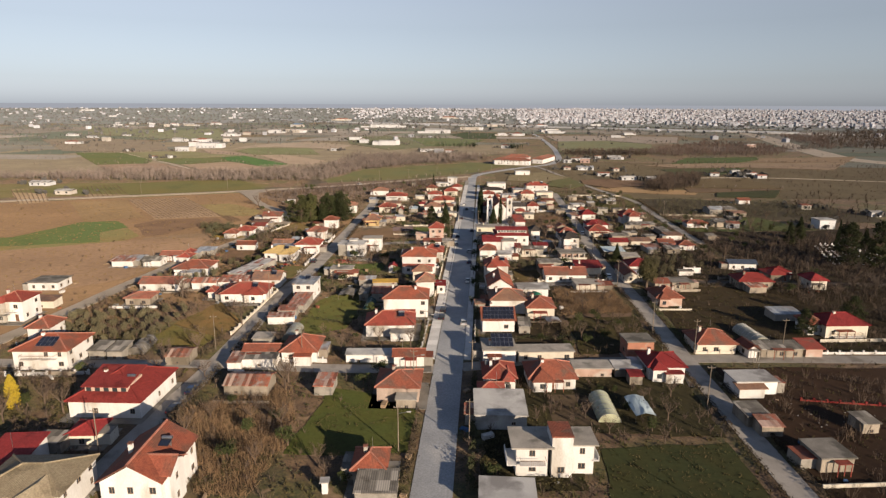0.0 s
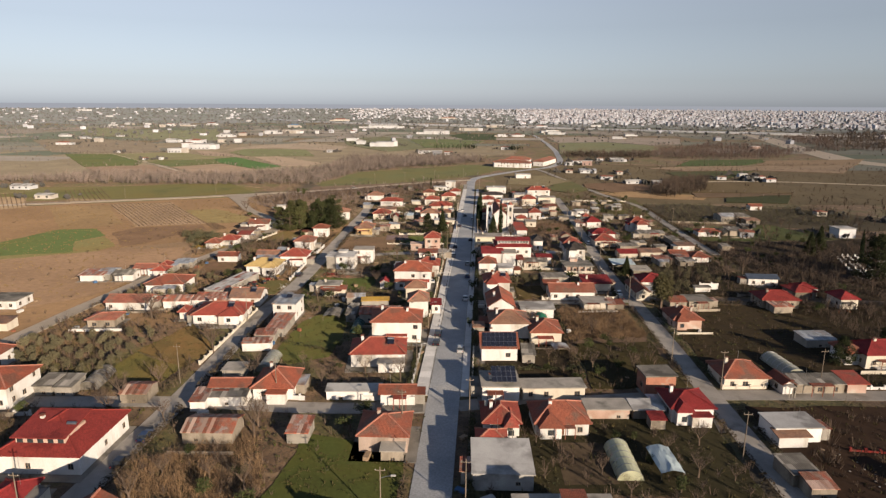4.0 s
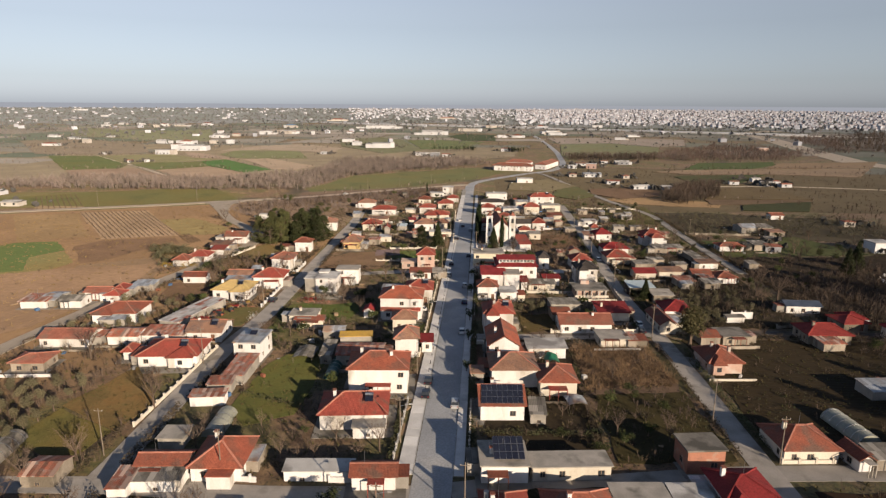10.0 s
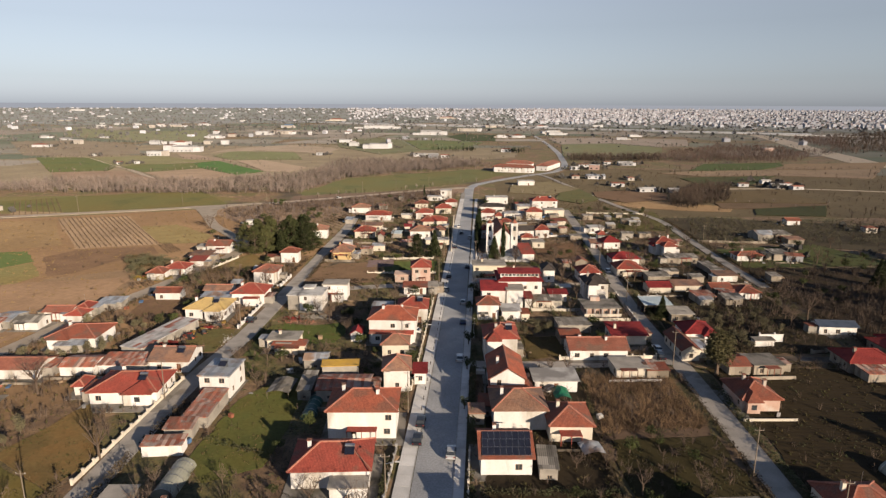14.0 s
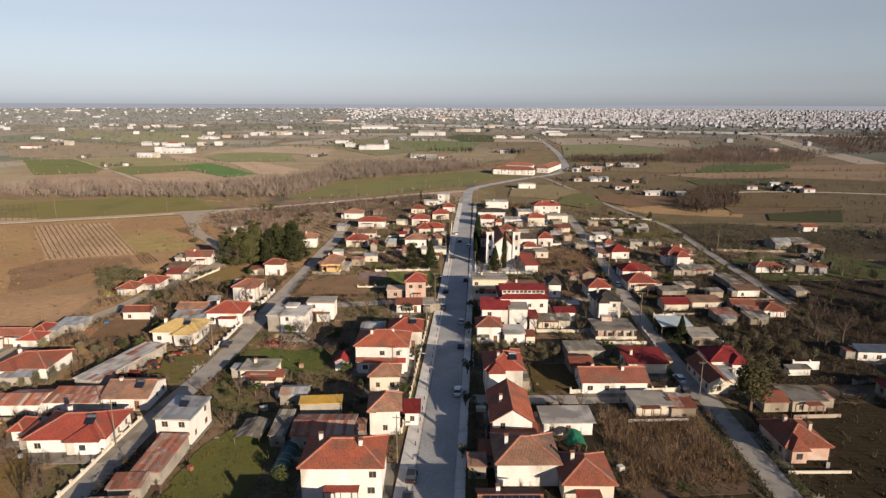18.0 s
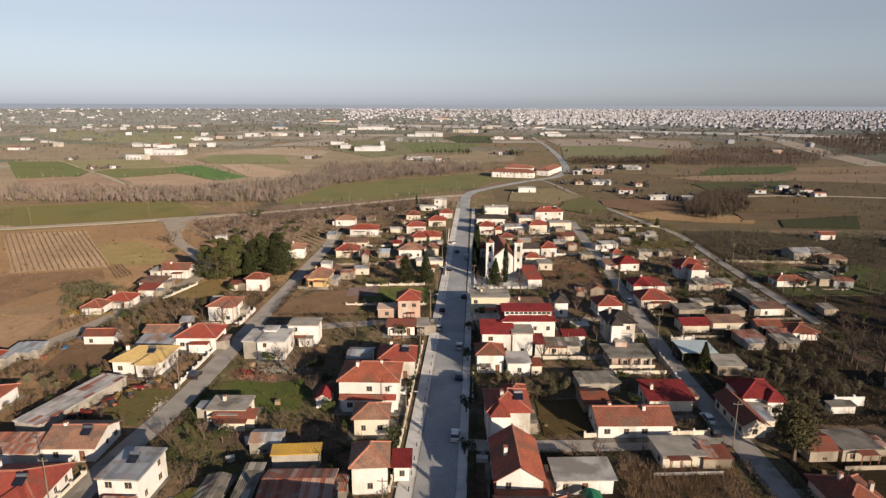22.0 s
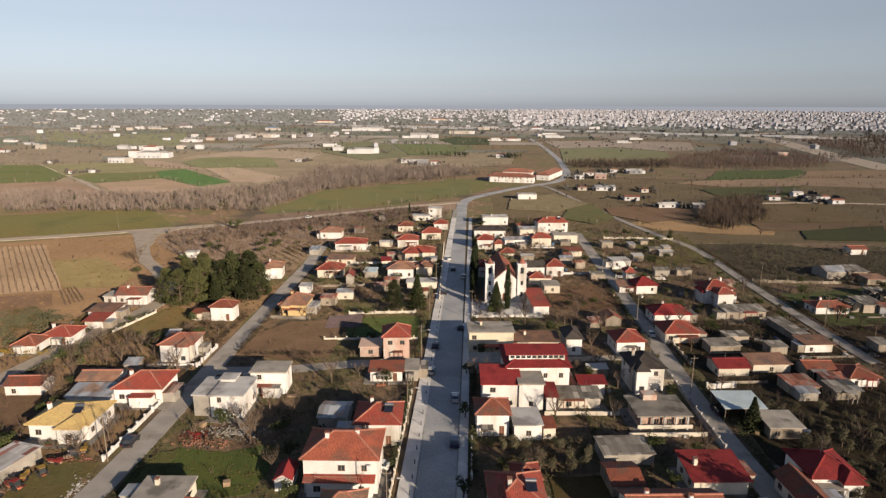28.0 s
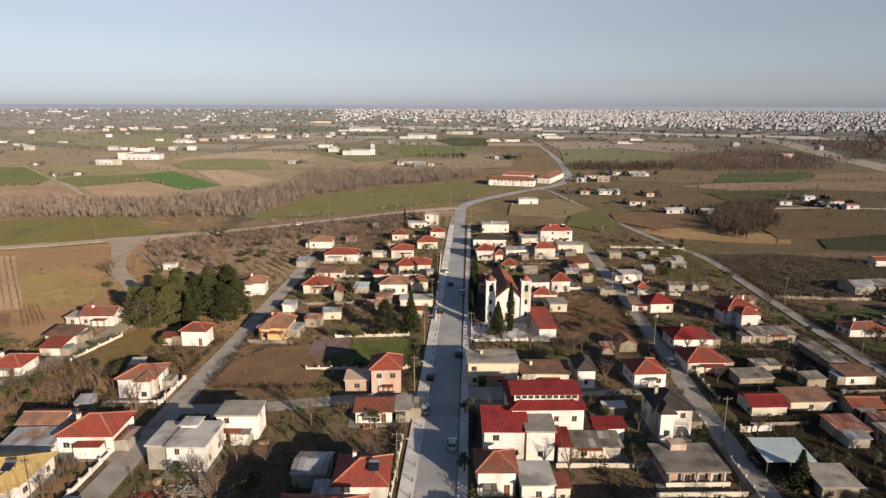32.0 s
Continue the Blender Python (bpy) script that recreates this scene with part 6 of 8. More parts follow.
far_building(103, 697, 11, 6, 2.5, "W", "gx")
far_building(97, 595, 17, 9, 2.5, "W", "gx")
far_building(80, 592, 7, 5, 2.5, "C", "hip")
far_building(105, 545, 11, 6, 2.5, "W", "gx")
far_building(124, 585, 6, 5, 2.5, "C", "red")
far_building(119, 514, 14, 7, 2.5, "W", "gx")
far_building(138, 514, 8, 5, 2.5, "G", "gx")
far_building(228, 574, 8, 5, 2.5, "W", "gx")
far_building(224, 546, 10, 5, 5.2, "G", "dark")
far_building(232, 546, 6, 5, 4.8, "W", "hip")
far_building(202, 552, 8, 5, 2.5, "W", "gx")
far_building(236, 539, 9, 5, 2.5, "W", "gx")
far_building(252, 1206, 20, 11, 5.5, "W", "flat")
far_building(300, 1323, 20, 11, 3.8, "W", "gx")
far_building(388, 934, 15, 8, 7.0, "P", "flat")
far_building(-522, 2301, 80, 22, 8.9, "C", "red")
far_building(-143, 2622, 92, 22, 9.5, "C", "red")
far_building(323, 1853, 24, 13, 9.2, "W", "flat")
far_building(-328, 439, 16, 9, 2.5, "W", "gx")
far_building(-281, 397, 12, 7, 2.5, "C", "gx")
far_building(172, 317, 9, 7, 5.6, "W", "flat")
far_building(192, 376, 6, 5, 2.8, "C", "hip")
far_building(126, 314, 7, 5, 2.5, "G", "gx")
far_building(219, 354, 7, 5, 2.5, "W", "gx")


# ---- plants ----
TWIG = material("bare_twigs", (0.14, 0.10, 0.075), (0.095, 0.07, 0.052), 0.4, vary=0.25, bump=0)
BARK = material("bark", (0.13, 0.095, 0.07), (0.09, 0.065, 0.05), 1.5, vary=0.15)
DRYM = material("dry_reed", (0.27, 0.175, 0.10), (0.18, 0.118, 0.068), 0.15, vary=0.25, bump=0)
PINEL = material("pine_needles", (0.042, 0.047, 0.018), (0.024, 0.031, 0.012), 0.5, vary=0.3, bump=0)
PINEY = material("olive_pine_needles", (0.075, 0.075, 0.028), (0.045, 0.05, 0.02), 0.5, vary=0.3, bump=0)
PINEB = material("brownish_pine_needles", (0.085, 0.074, 0.034), (0.052, 0.048, 0.022), 0.5, vary=0.3, bump=0)
CYPL = material("cypress_leaves", (0.026, 0.036, 0.014), (0.018, 0.026, 0.011), 0.8, vary=0.3, bump=0)
OLIVEL = material("olive_leaves", (0.128, 0.112, 0.066), (0.088, 0.08, 0.048), 0.6, vary=0.3, bump=0)
BUSHL = material("garden_leaves", (0.056, 0.066, 0.022), (0.04, 0.048, 0.018), 0.5, vary=0.3, bump=0)
YELL = material("yellow_leaves", (0.42, 0.30, 0.03), (0.32, 0.24, 0.03), 0.6, vary=0.2, bump=0)
GRASS = material("rough_grass", (0.06, 0.062, 0.02), (0.105, 0.078, 0.036), 0.07, vary=0.25, bump=0)
DRYG = material("dry_grass_blades", (0.25, 0.17, 0.085), (0.17, 0.12, 0.06), 0.05, vary=0.25, bump=0)
prng = random.Random(11)


def bare_tree(h, seed, spread=0.55):
    """Trunk with limbs, and a crown of fine bare twigs."""
    r = random.Random(seed)
    trunk, crown = bmesh.new(), bmesh.new()
    fork = h * 0.28
    rod(trunk, (0, 0, -0.3), (0.05, 0.02, fork), 0.035 * h ** 0.9, 0.026 * h ** 0.9, 6)
    for i in range(6):
        a = i * 1.05 + r.uniform(-0.3, 0.3)
        ln = h * r.uniform(0.35, 0.55)
        b = Vector((0.05, 0.02, fork * r.uniform(0.8, 1.0)))
        e = b + Vector((math.cos(a) * ln * spread, math.sin(a) * ln * spread, ln * r.uniform(0.65, 1.0)))
        rod(trunk, b, e, 0.016 * h ** 0.9, 0.007 * h ** 0.9, 4)
        for j in range(5):
            s = b.lerp(e, r.uniform(0.35, 1.0))
            q = s + Vector((r.uniform(-1, 1) * spread, r.uniform(-1, 1) * spread, r.uniform(0.2, 1.0))) * ln * 0.55
            rod(crown, s, q, 0.028, 0.016, 3)
            for k in range(6):
                s2 = s.lerp(q, r.uniform(0.3, 1.0))
                q2 = s2 + Vector((r.uniform(-1, 1), r.uniform(-1, 1), r.uniform(-0.1, 1.0))) * ln * 0.26
                rod(crown, s2, q2, 0.02, 0.012, 3)
    return trunk, crown


def leaf_cloud(bm, r, centre, radii, n, size):
    """Small leaf blades scattered through a lump."""
    c = Vector(centre)
    for _ in range(n):
        v = Vector((r.gauss(0, 1), r.gauss(0, 1), r.gauss(0, 1)))
        v.normalize()
        v *= r.uniform(0.55, 1.05)
        p = c + Vector((v.x * radii[0], v.y * radii[1], v.z * radii[2]))
        u = Vector((r.uniform(-1, 1), r.uniform(-1, 1), r.uniform(-0.6, 0.6))).normalized() * size * r.uniform(0.6, 1.3)
        w = u.cross(Vector((r.uniform(-1, 1), r.uniform(-1, 1), r.uniform(-1, 1)))).normalized() * size * r.uniform(0.4, 0.9)
        face(bm, (p - u, p - w * 0.6, p + u, p + w))


def conifer(h, wide, seed, kind):
    r = random.Random(seed)
    trunk, crown = bmesh.new(), bmesh.new()
    rod(trunk, (0, 0, -0.3), (0, 0, h * 0.9), 0.022 * h, 0.03, 6)
    if kind == "cypress":
        for i in range(16):
            f = i / 15
            rad = wide * (0.55 + 1.25 * f - 1.7 * f * f) + 0.1
            leaf_cloud(crown, r, (0, 0, h * (0.04 + 0.93 * f)), (rad, rad, h * 0.06), 170, 0.27)
    elif kind == "spruce":
        for i in range(13):
            f = i / 12
            rad = wide * (1.0 - 0.93 * f)
            for k in range(5):
                a = k * 1.26 + i * 0.7
                leaf_cloud(crown, r, (math.cos(a) * rad * 0.55, math.sin(a) * rad * 0.55, h * (0.06 + 0.9 * f)), (rad * 0.62 + 0.15, rad * 0.62 + 0.15, h * 0.06), 64, 0.36)
    else:
        for i in range(84):
            f = r.uniform(0.08, 1.0)
            rad = wide * math.sin(math.pi * min(1, 0.3 + 0.66 * f)) * r.uniform(0.25, 0.95)
            a = r.uniform(0, 6.28)
            p = (math.cos(a) * rad, math.sin(a) * rad, h * f)
            rod(trunk, (0, 0, h * f * 0.8), p, 0.09, 0.03, 4)
            leaf_cloud(crown, r, p, (wide * 0.25, wide * 0.25, h * 0.06), 58, 0.3)
    return trunk, crown


def round_tree(h, wide, seed, n=9, size=0.16):
    r = random.Random(seed)
    trunk, crown = bmesh.new(), bmesh.new()
    rod(trunk, (0, 0, -0.2), (0.1, 0, h * 0.45), 0.05 * h, 0.03 * h, 6)
    for i in range(n):
        a, f = r.uniform(0, 6.28), r.uniform(0.45, 0.95)
        p = (math.cos(a) * wide * 0.55 * r.random(), math.sin(a) * wide * 0.55 * r.random(), h * f)
        rod(trunk, (0.1, 0, h * 0.4), p, 0.014 * h, 0.008 * h, 4)
        leaf_cloud(crown, r, p, (wide * 0.36, wide * 0.36, h * 0.2), 75, size)
    return trunk, crown


def make_plant(name, pair, leaf, label, category, group=""):
    root = tagged(new(name, mesh_of(pair[0], "trunk", BARK)), label, category, group)
    part("crown", pair[1], leaf, root)
    root.location = (0, 0, -500)
    return root


BARE = [make_plant("bare_tree", bare_tree(h, s, sp), TWIG, "leafless grey-brown tree with fine bare twigs", "tree", "bare trees in the gardens") for h, s, sp in ((6.5, 1, 0.6), (8, 2, 0.5), (5, 3, 0.7), (10, 4, 0.45))]
OLIVE = [make_plant("olive_tree", round_tree(3.6, 2.0, s), OLIVEL, "small grey-green olive tree with round crown", "tree", "olive trees") for s in (21, 22, 23)]
BUSH = [make_plant("bush", round_tree(2.2, 1.7, s, 7, 0.13), BUSHL, "dark green leafy garden bush", "bush", "garden bushes") for s in (31, 32, 33)]
PINE = [make_plant("pine_tree", conifer(13.5, 5.4, s, "pine"), PINEL, "tall dark green pine in a grove", "tree", "pine grove") for s in (41, 42, 43)]
LIGHTPINE = [make_plant("pine_tree", conifer(13.5, 5.4, s, "pine"), PINEY, "tall olive-green pine in a grove", "tree", "pine grove") for s in (45, 46)]
ROUNDPINE = [make_plant("pine_tree", round_tree(8.6, 4.0, 47, 60, 0.24), PINEB, "round-crowned olive-brown pine beside a lane", "tree")]
CYPRESS = [make_plant("cypress", conifer(14, 1.35, 51, "cypress"), CYPL, "slim dark green cypress", "tree", "cypresses")]
SPRUCE = [make_plant("spruce", conifer(11.5, 3.2, 61, "spruce"), PINEL, "dark green cone-shaped conifer", "tree", "conifers")]
YELLOW = [make_plant("yellow_tree", conifer(7, 1.6, 71, "cypress"), YELL, "slim tree with yellow leaves", "tree")]
STREET = [make_plant("street_tree", round_tree(3.0, 1.6, 91, 8, 0.15), BUSHL, "small round dark green street tree at the kerb", "tree", "street trees")]
USED = set()


def plant(kinds, x, y, s=1.0, z=0.0):
    p = prng.choice(kinds)
    m = pose(x, y, z, 0, 0, prng.uniform(0, 360))
    if p not in USED:
        USED.add(p)
        p.matrix_world = m @ Matrix.Scale(s, 4)
        return p
    o = copy_thing(p, m)
    o.scale = (s * prng.uniform(0.9, 1.1), s * prng.uniform(0.9, 1.1), s)
    return o


CELLS = {}
SEEN = [0]


def note_road(pts, w):
    for a, b in zip(pts, pts[1:]):
        for i in range(int(min(a[0], b[0]) - w - 4) // 20, int(max(a[0], b[0]) + w + 4) // 20 + 1):
            for j in range(int(min(a[1], b[1]) - w - 4) // 20, int(max(a[1], b[1]) + w + 4) // 20 + 1):
                CELLS.setdefault((i, j), ([], []))[1].append((a, b, w))


for pts, w in ROADS:
    if pts[0][0] > -800:
        note_road(pts, w)


def free(x, y, gap):
    while SEEN[0] < len(FOOT):
        f = FOOT[SEEN[0]]
        r = max(f[3], f[4]) * 0.75 + 3
        for i in range(int((f[0] - r) // 20), int((f[0] + r) // 20) + 1):
            for j in range(int((f[1] - r) // 20), int((f[1] + r) // 20) + 1):
                CELLS.setdefault((i, j), ([], []))[0].append(f)
        SEEN[0] += 1
    feet, ways = CELLS.get((int(x // 20), int(y // 20)), ((), ()))
    for fx, fy, fa, fw, fd in feet:
        c, s = math.cos(radians(fa)), math.sin(radians(fa))
        u, v = (x - fx) * c + (y - fy) * s, -(x - fx) * s + (y - fy) * c
        if abs(u) < fw / 2 + gap and abs(v) < fd / 2 + gap:
            return False
    for a, b, w in ways:
        dx, dy = b[0] - a[0], b[1] - a[1]
        k = max(0, min(1, ((x - a[0]) * dx + (y - a[1]) * dy) / (dx * dx + dy * dy + 1e-9)))
        if math.hypot(x - a[0] - k * dx, y - a[1] - k * dy) < w / 2 + gap:
            return False
    return not (-14 < x < -1 and 130 < y < 500)


def inside(x, y, poly):
    ok = False
    for (ax, ay), (bx, by) in zip(poly, poly[1:] + poly[:1]):
        if (ay > y) != (by > y) and x < (bx - ax) * (y - ay) / (by - ay) + ax:
            ok = not ok
    return ok


def scatter(kinds, x0, x1, y0, y1, n, gap, lo, hi):
    done = tries = 0
    while done < n and tries < n * 12:
        tries += 1
        x, y = prng.uniform(x0, x1), prng.uniform(y0, y1)
        if free(x, y, gap) and not any(inside(x, y, q) for q in LAWNS):
            plant(kinds, x, y, prng.uniform(lo, hi))
            FOOT.append((x, y, 0, 1.2, 1.2))
            done += 1


# ---- small sheds in the gardens ----
srng = random.Random(23)
for x0, x1, y0, y1, n in ((-58, -16, 310, 460, 12), (24, 45, 262, 300, 2), (20, 45, 345, 440, 10), (54, 94, 315, 430, 9), (-104, -70, 250, 300, 1)):
    done = tries = 0
    while done < n and tries < 200:
        tries += 1
        x, y = srng.uniform(x0, x1), srng.uniform(y0, y1)
        w, d = srng.uniform(2.6, 6.5), srng.uniform(2.2, 4.2)
        if not any(inside(x, y, q) for q in LAWNS) and all(abs(x - f[0]) > (w + f[3]) / 2 + 1 or abs(y - f[1]) > (d + f[4]) / 2 + 1.2 for f in FOOT) and not any(math.hypot(x - p[0], y - p[1]) < wd / 2 + 5 for line, wd in ROADS for p in line):
            shed(x, y, srng.uniform(-3, 10), w, d, srng.uniform(1.9, 2.5), "shed", srng.uniform(0.2, 0.5), srng.choice((RUST, ASB, METAL, TBROWN2, PALE)), srng.choice((DIRTY, CONC, CREAM, DIRTY)))
            done += 1
# groves and single trees
for x, y, s in ((-98.5, 311, 0.8), (-92.6, 307, 0.86), (-88.4, 309.5, 0.84), (-95, 318, 0.92), (-89, 318, 0.95), (-93, 326, 0.9)):
    plant(LIGHTPINE, x, y, s)
    FOOT.append((x, y, 0, 4, 4))
for x, y, s in ((-83.4, 318, 0.9), (-78.6, 316, 0.95), (-73.4, 313, 0.85), (-71.2, 318.5, 0.82), (-76.4, 325, 0.98), (-84, 327, 0.95), (-80, 332, 0.9)):
    plant(PINE, x, y, s)
    FOOT.append((x, y, 0, 4, 4))
for x, y, s in ((9.5, 310.6, 1.0), (-1.5, 325, 1.05), (-0.9, 333, 1.0), (-0.2, 343, 1.05), (-37, 467, 0.6), (-1.4, 318, 0.7), (150, 264, 0.7), (162, 284, 0.7)):
    plant(CYPRESS, x, y, s)
for x, y, s in ((5.9, 308.4, 0.8), (-18.4, 309, 0.95), (137, 277, 0.85), (146, 287, 0.9), (164, 268, 0.8), (-83, 311.5, 0.85)):
    plant(SPRUCE, x, y, s)
plant(PINE, -25.4, 306, 0.72)
plant(ROUNDPINE, 55.2, 200.7, 1.18)
plant(PINE, 138.4, 236, 1.25)
plant(PINE, 150.4, 236, 1.3)
plant(PINE, 86.2, 160.5, 0.55)
plant(PINE, 104.4, 171, 0.6)
plant(SPRUCE, 53.4, 239.4, 0.6)
plant(YELLOW, -93.3, 107.7, 1.0)
for i in range(7):
    for j in range(6):
        x, y = -113 + i * 4.6 + prng.uniform(-0.7, 0.7), 137 + j * 4.4 + i * 0.8 + prng.uniform(-0.7, 0.7)
        if free(x, y, 1.0):
            plant(OLIVE, x, y, prng.uniform(0.75, 1.05))
for x0, x1, y0, y1, n in ((58, 84, 226, 247, 34), (58, 70, 216, 226, 12), (58, 92, 306, 345, 22), (4, 20, 222, 230, 12), (-120, -104, 100, 118, 14), (-112, -90, 195, 222, 16), (62, 96, 246, 262, 4)):
    scatter(OLIVE, x0, x1, y0, y1, n, 1.2, 0.6, 0.95)
ORCH = []
for i in range(24):
    for j in range(13):
        x, y = 103 + i * 4.2 + j * 0.9 + prng.uniform(-1, 1), 346 + j * 4.6 + prng.uniform(-1, 1)
        if free(x, y, 1.2) and prng.random() < 0.86:
            ORCH.append((x, y, prng.uniform(0.75, 1.2)))
# small street trees at the kerb
for x, y, s in ((-2.6, 241, 1.1), (-2.5, 215, 1.2), (-2.5, 199.5, 1.0), (-2.6, 262, 1.0), (-2.6, 180, 0.9)):
    plant(STREET, x, y, s, 0.16)
# bare trees and bushes of the gardens
for x, y, s in ((-133.7, 357.7, 1.7), (-94, 180.6, 1.1), (-65.8, 157.5, 1.0), (91, 246, 1.3), (95, 240, 1.2), (-94.5, 263.6, 1), (-89.6, 262, 1.1), (-98.5, 262.4, 1), (-57.5, 199.5, 0.9), (-61.4, 124.5, 0.9), (-73.6, 131, 1), (-69.5, 138.3, 1)):
    plant(BARE, x, y, s)
for x0, x1, y0, y1, n in ((-54, -15, 84, 128, 10), (-54, -15, 138, 260, 26), (-59, -15, 274, 470, 34), (-2, 46, 88, 200, 16), (0, 46, 210, 330, 28), (2, 46, 335, 460, 24), (53, 95, 218, 330, 14),
                          (53, 95, 330, 430, 22), (-104, -68, 200, 300, 22), (-118, -66, 84, 128, 10), (100, 175, 160, 300, 24), (100, 180, 300, 350, 16), (-130, -68, 340, 440, 30)):
    scatter(BARE, x0, x1, y0, y1, n, 1.6, 0.5, 0.95)
    scatter(BUSH, x0, x1, y0, y1, int(n * 0.85), 0.9, 0.7, 1.7)


def stuff_mesh(name, verts, faces, mat, label, category):
    me = bpy.data.meshes.new(name)
    me.from_pydata(verts, [], faces)
    me.materials.append(mat)
    return tagged(new(name, me), label, category, kind="stuff")


def tufts(name, mat, label, category, spots, h, blades=7, spread=0.5, thick=0.05):
    """Clumps of upright blades or bare stems at the given spots (x, y, scale)."""
    vs, fs = [], []
    for x, y, s in spots:
        z = land_z(x, y)
        for _ in range(blades):
            a, l = prng.uniform(0, 6.28), h * s * prng.uniform(0.6, 1.1)
            dx, dy = math.cos(a) * spread * s * prng.random(), math.sin(a) * spread * s * prng.random()
            bx, by = x + dx * 0.5, y + dy * 0.5
            px, py = -math.sin(a + prng.uniform(-1, 1)) * thick * s, math.cos(a + prng.uniform(-1, 1)) * thick * s
            i = len(vs)
            vs += [(bx - px, by - py, z - 0.05), (bx + px, by + py, z - 0.05), (bx + dx + px * 0.4, by + dy + py * 0.4, z + l), (bx + dx - px * 0.4, by + dy - py * 0.4, z + l)]
            fs.append((i, i + 1, i + 2, i + 3))
    return stuff_mesh(name, vs, fs, mat, label, category)


def spots_in(poly, n, gap=None, lo=0.6, hi=1.2):
    xs, ys = [p[0] for p in poly], [p[1] for p in poly]
    out, tries = [], 0
    while len(out) < n and tries < n * 8:
        tries += 1
        x, y = prng.uniform(min(xs), max(xs)), prng.uniform(min(ys), max(ys))
        if inside(x, y, poly) and (gap is None or (free(x, y, gap) and not (prng.random() < 0.93 and any(inside(x, y, q) for q in LAWNS)))):
            out.append((x, y, prng.uniform(lo, hi)))
    return out


tufts("dry_thicket", DRYM, "dense thicket of tall dry brown reeds", "thicket",
      spots_in([(-58, 110), (-41, 121), (-34, 102), (-36, 82), (-54, 84)], 1500, 0.4) + spots_in([(24, 198), (44, 199), (45, 176), (24, 172)], 1300, 0.4), 1.15, 11, 1.3, 0.032)
tufts("rough_grass", GRASS, "tufts of rough winter grass and weeds", "grass",
      spots_in([(-118, 80), (-118, 330), (-60, 470), (95, 470), (100, 300), (100, 80)], 9000, 0.3), 0.55, 5, 0.5, 0.09)
lawn_spots = []
for q in LAWNS:
    lawn_spots += spots_in(q, 260, None, 0.5, 1.2)
tufts("lawn_grass", GRASS, "short uneven winter grass on the plots", "grass", lawn_spots, 0.3, 6, 0.6, 0.1)
tufts("scrub", TWIG, "tangled bare brown scrub", "scrub",
      spots_in([(98, 150), (180, 160), (180, 300), (100, 300), (55, 300), (55, 206), (98, 206)], 1000, 0.6) + spots_in([(-130, 345), (-68, 400), (-20, 500), (-60, 498), (-150, 420)], 900, 0.6)
      + spots_in([(-118, 80), (-118, 330), (-60, 470), (95, 470), (100, 300), (100, 80)], 1500, 0.5), 1.7, 9, 1.0, 0.035)


def far_wood(name, poly, n, h, mat, label, spots=None):
    """Distant bare trees: a stem and thin fanned boughs for each."""
    vs, fs = [], []
    for x, y, s in spots or spots_in(poly, n, None, 0.35, 1.4):
        if not free(x, y, 1.0) or any(inside(x, y, q) for q in LAWNS):
            continue
        z, t = land_z(x, y), h * s
        for k in range(28):
            a = prng.uniform(0, 6.28)
            r0, z0 = (0, 0) if k == 0 else (0, t * prng.uniform(0.15, 0.5))
            r1, z1 = (0.2, t * 0.7) if k == 0 else (t * prng.uniform(0.12, 0.55), t * prng.uniform(0.25, 0.95))
            wide = 0.024 * t ** 0.7 * (1.6 if k == 0 else 1)
            px, py = -math.sin(a) * wide, math.cos(a) * wide
            i = len(vs)
            vs += [(x - px, y - py, z + z0), (x + px, y + py, z + z0), (x + math.cos(a) * r1 + px * 0.3, y + math.sin(a) * r1 + py * 0.3, z + z1)]
            fs.append((i, i + 1, i + 2))
    return stuff_mesh(name, vs, fs, mat, label, "wood")


FARTWIG = material("far_bare_wood", (0.25, 0.20, 0.172), (0.165, 0.135, 0.118), 0.05, vary=0.2, bump=0)
BROWNTWIG = material("brown_bare_wood", (0.19, 0.135, 0.11), (0.13, 0.095, 0.08), 0.05, vary=0.25, bump=0)
DARKTWIG = material("dark_bare_wood", (0.11, 0.08, 0.06), (0.07, 0.054, 0.042), 0.05, vary=0.25, bump=0)
FARGREEN = material("far_evergreens", (0.045, 0.055, 0.03), (0.03, 0.04, 0.022), 0.05, vary=0.2, bump=0)


def leaf_heap(name, mat, label, category, spots, leaf=0.16, kind="stuff"):
    """Clumps of small leaves: spots are (x, y, radius, height, leaves)."""
    vs, fs = [], []
    for x, y, r, h, n in spots:
        for _ in range(n):
            a, q = prng.uniform(0, 6.28), r * math.sqrt(prng.random())
            cx, cy = x + math.cos(a) * q, y + math.sin(a) * q
            cz = h * prng.random() ** 0.6 * (1 - 0.5 * (q / r) ** 2)
            s = leaf * prng.uniform(0.6, 1.4)
            ux, uy, uz = prng.uniform(-s, s), prng.uniform(-s, s), prng.uniform(-s, s) * 0.7
            wx, wy, wz = prng.uniform(-s, s), prng.uniform(-s, s), prng.uniform(-s, s) * 0.7
            i = len(vs)
            vs += [(cx - ux, cy - uy, cz - uz), (cx - wx, cy - wy, cz - wz), (cx + ux, cy + uy, cz + uz), (cx + wx, cy + wy, cz + wz)]
            fs.append((i, i + 1, i + 2, i + 3))
    ob = stuff_mesh(name, vs, fs, mat, label, category)
    if kind != "stuff":
        del ob["kind"]
    return ob


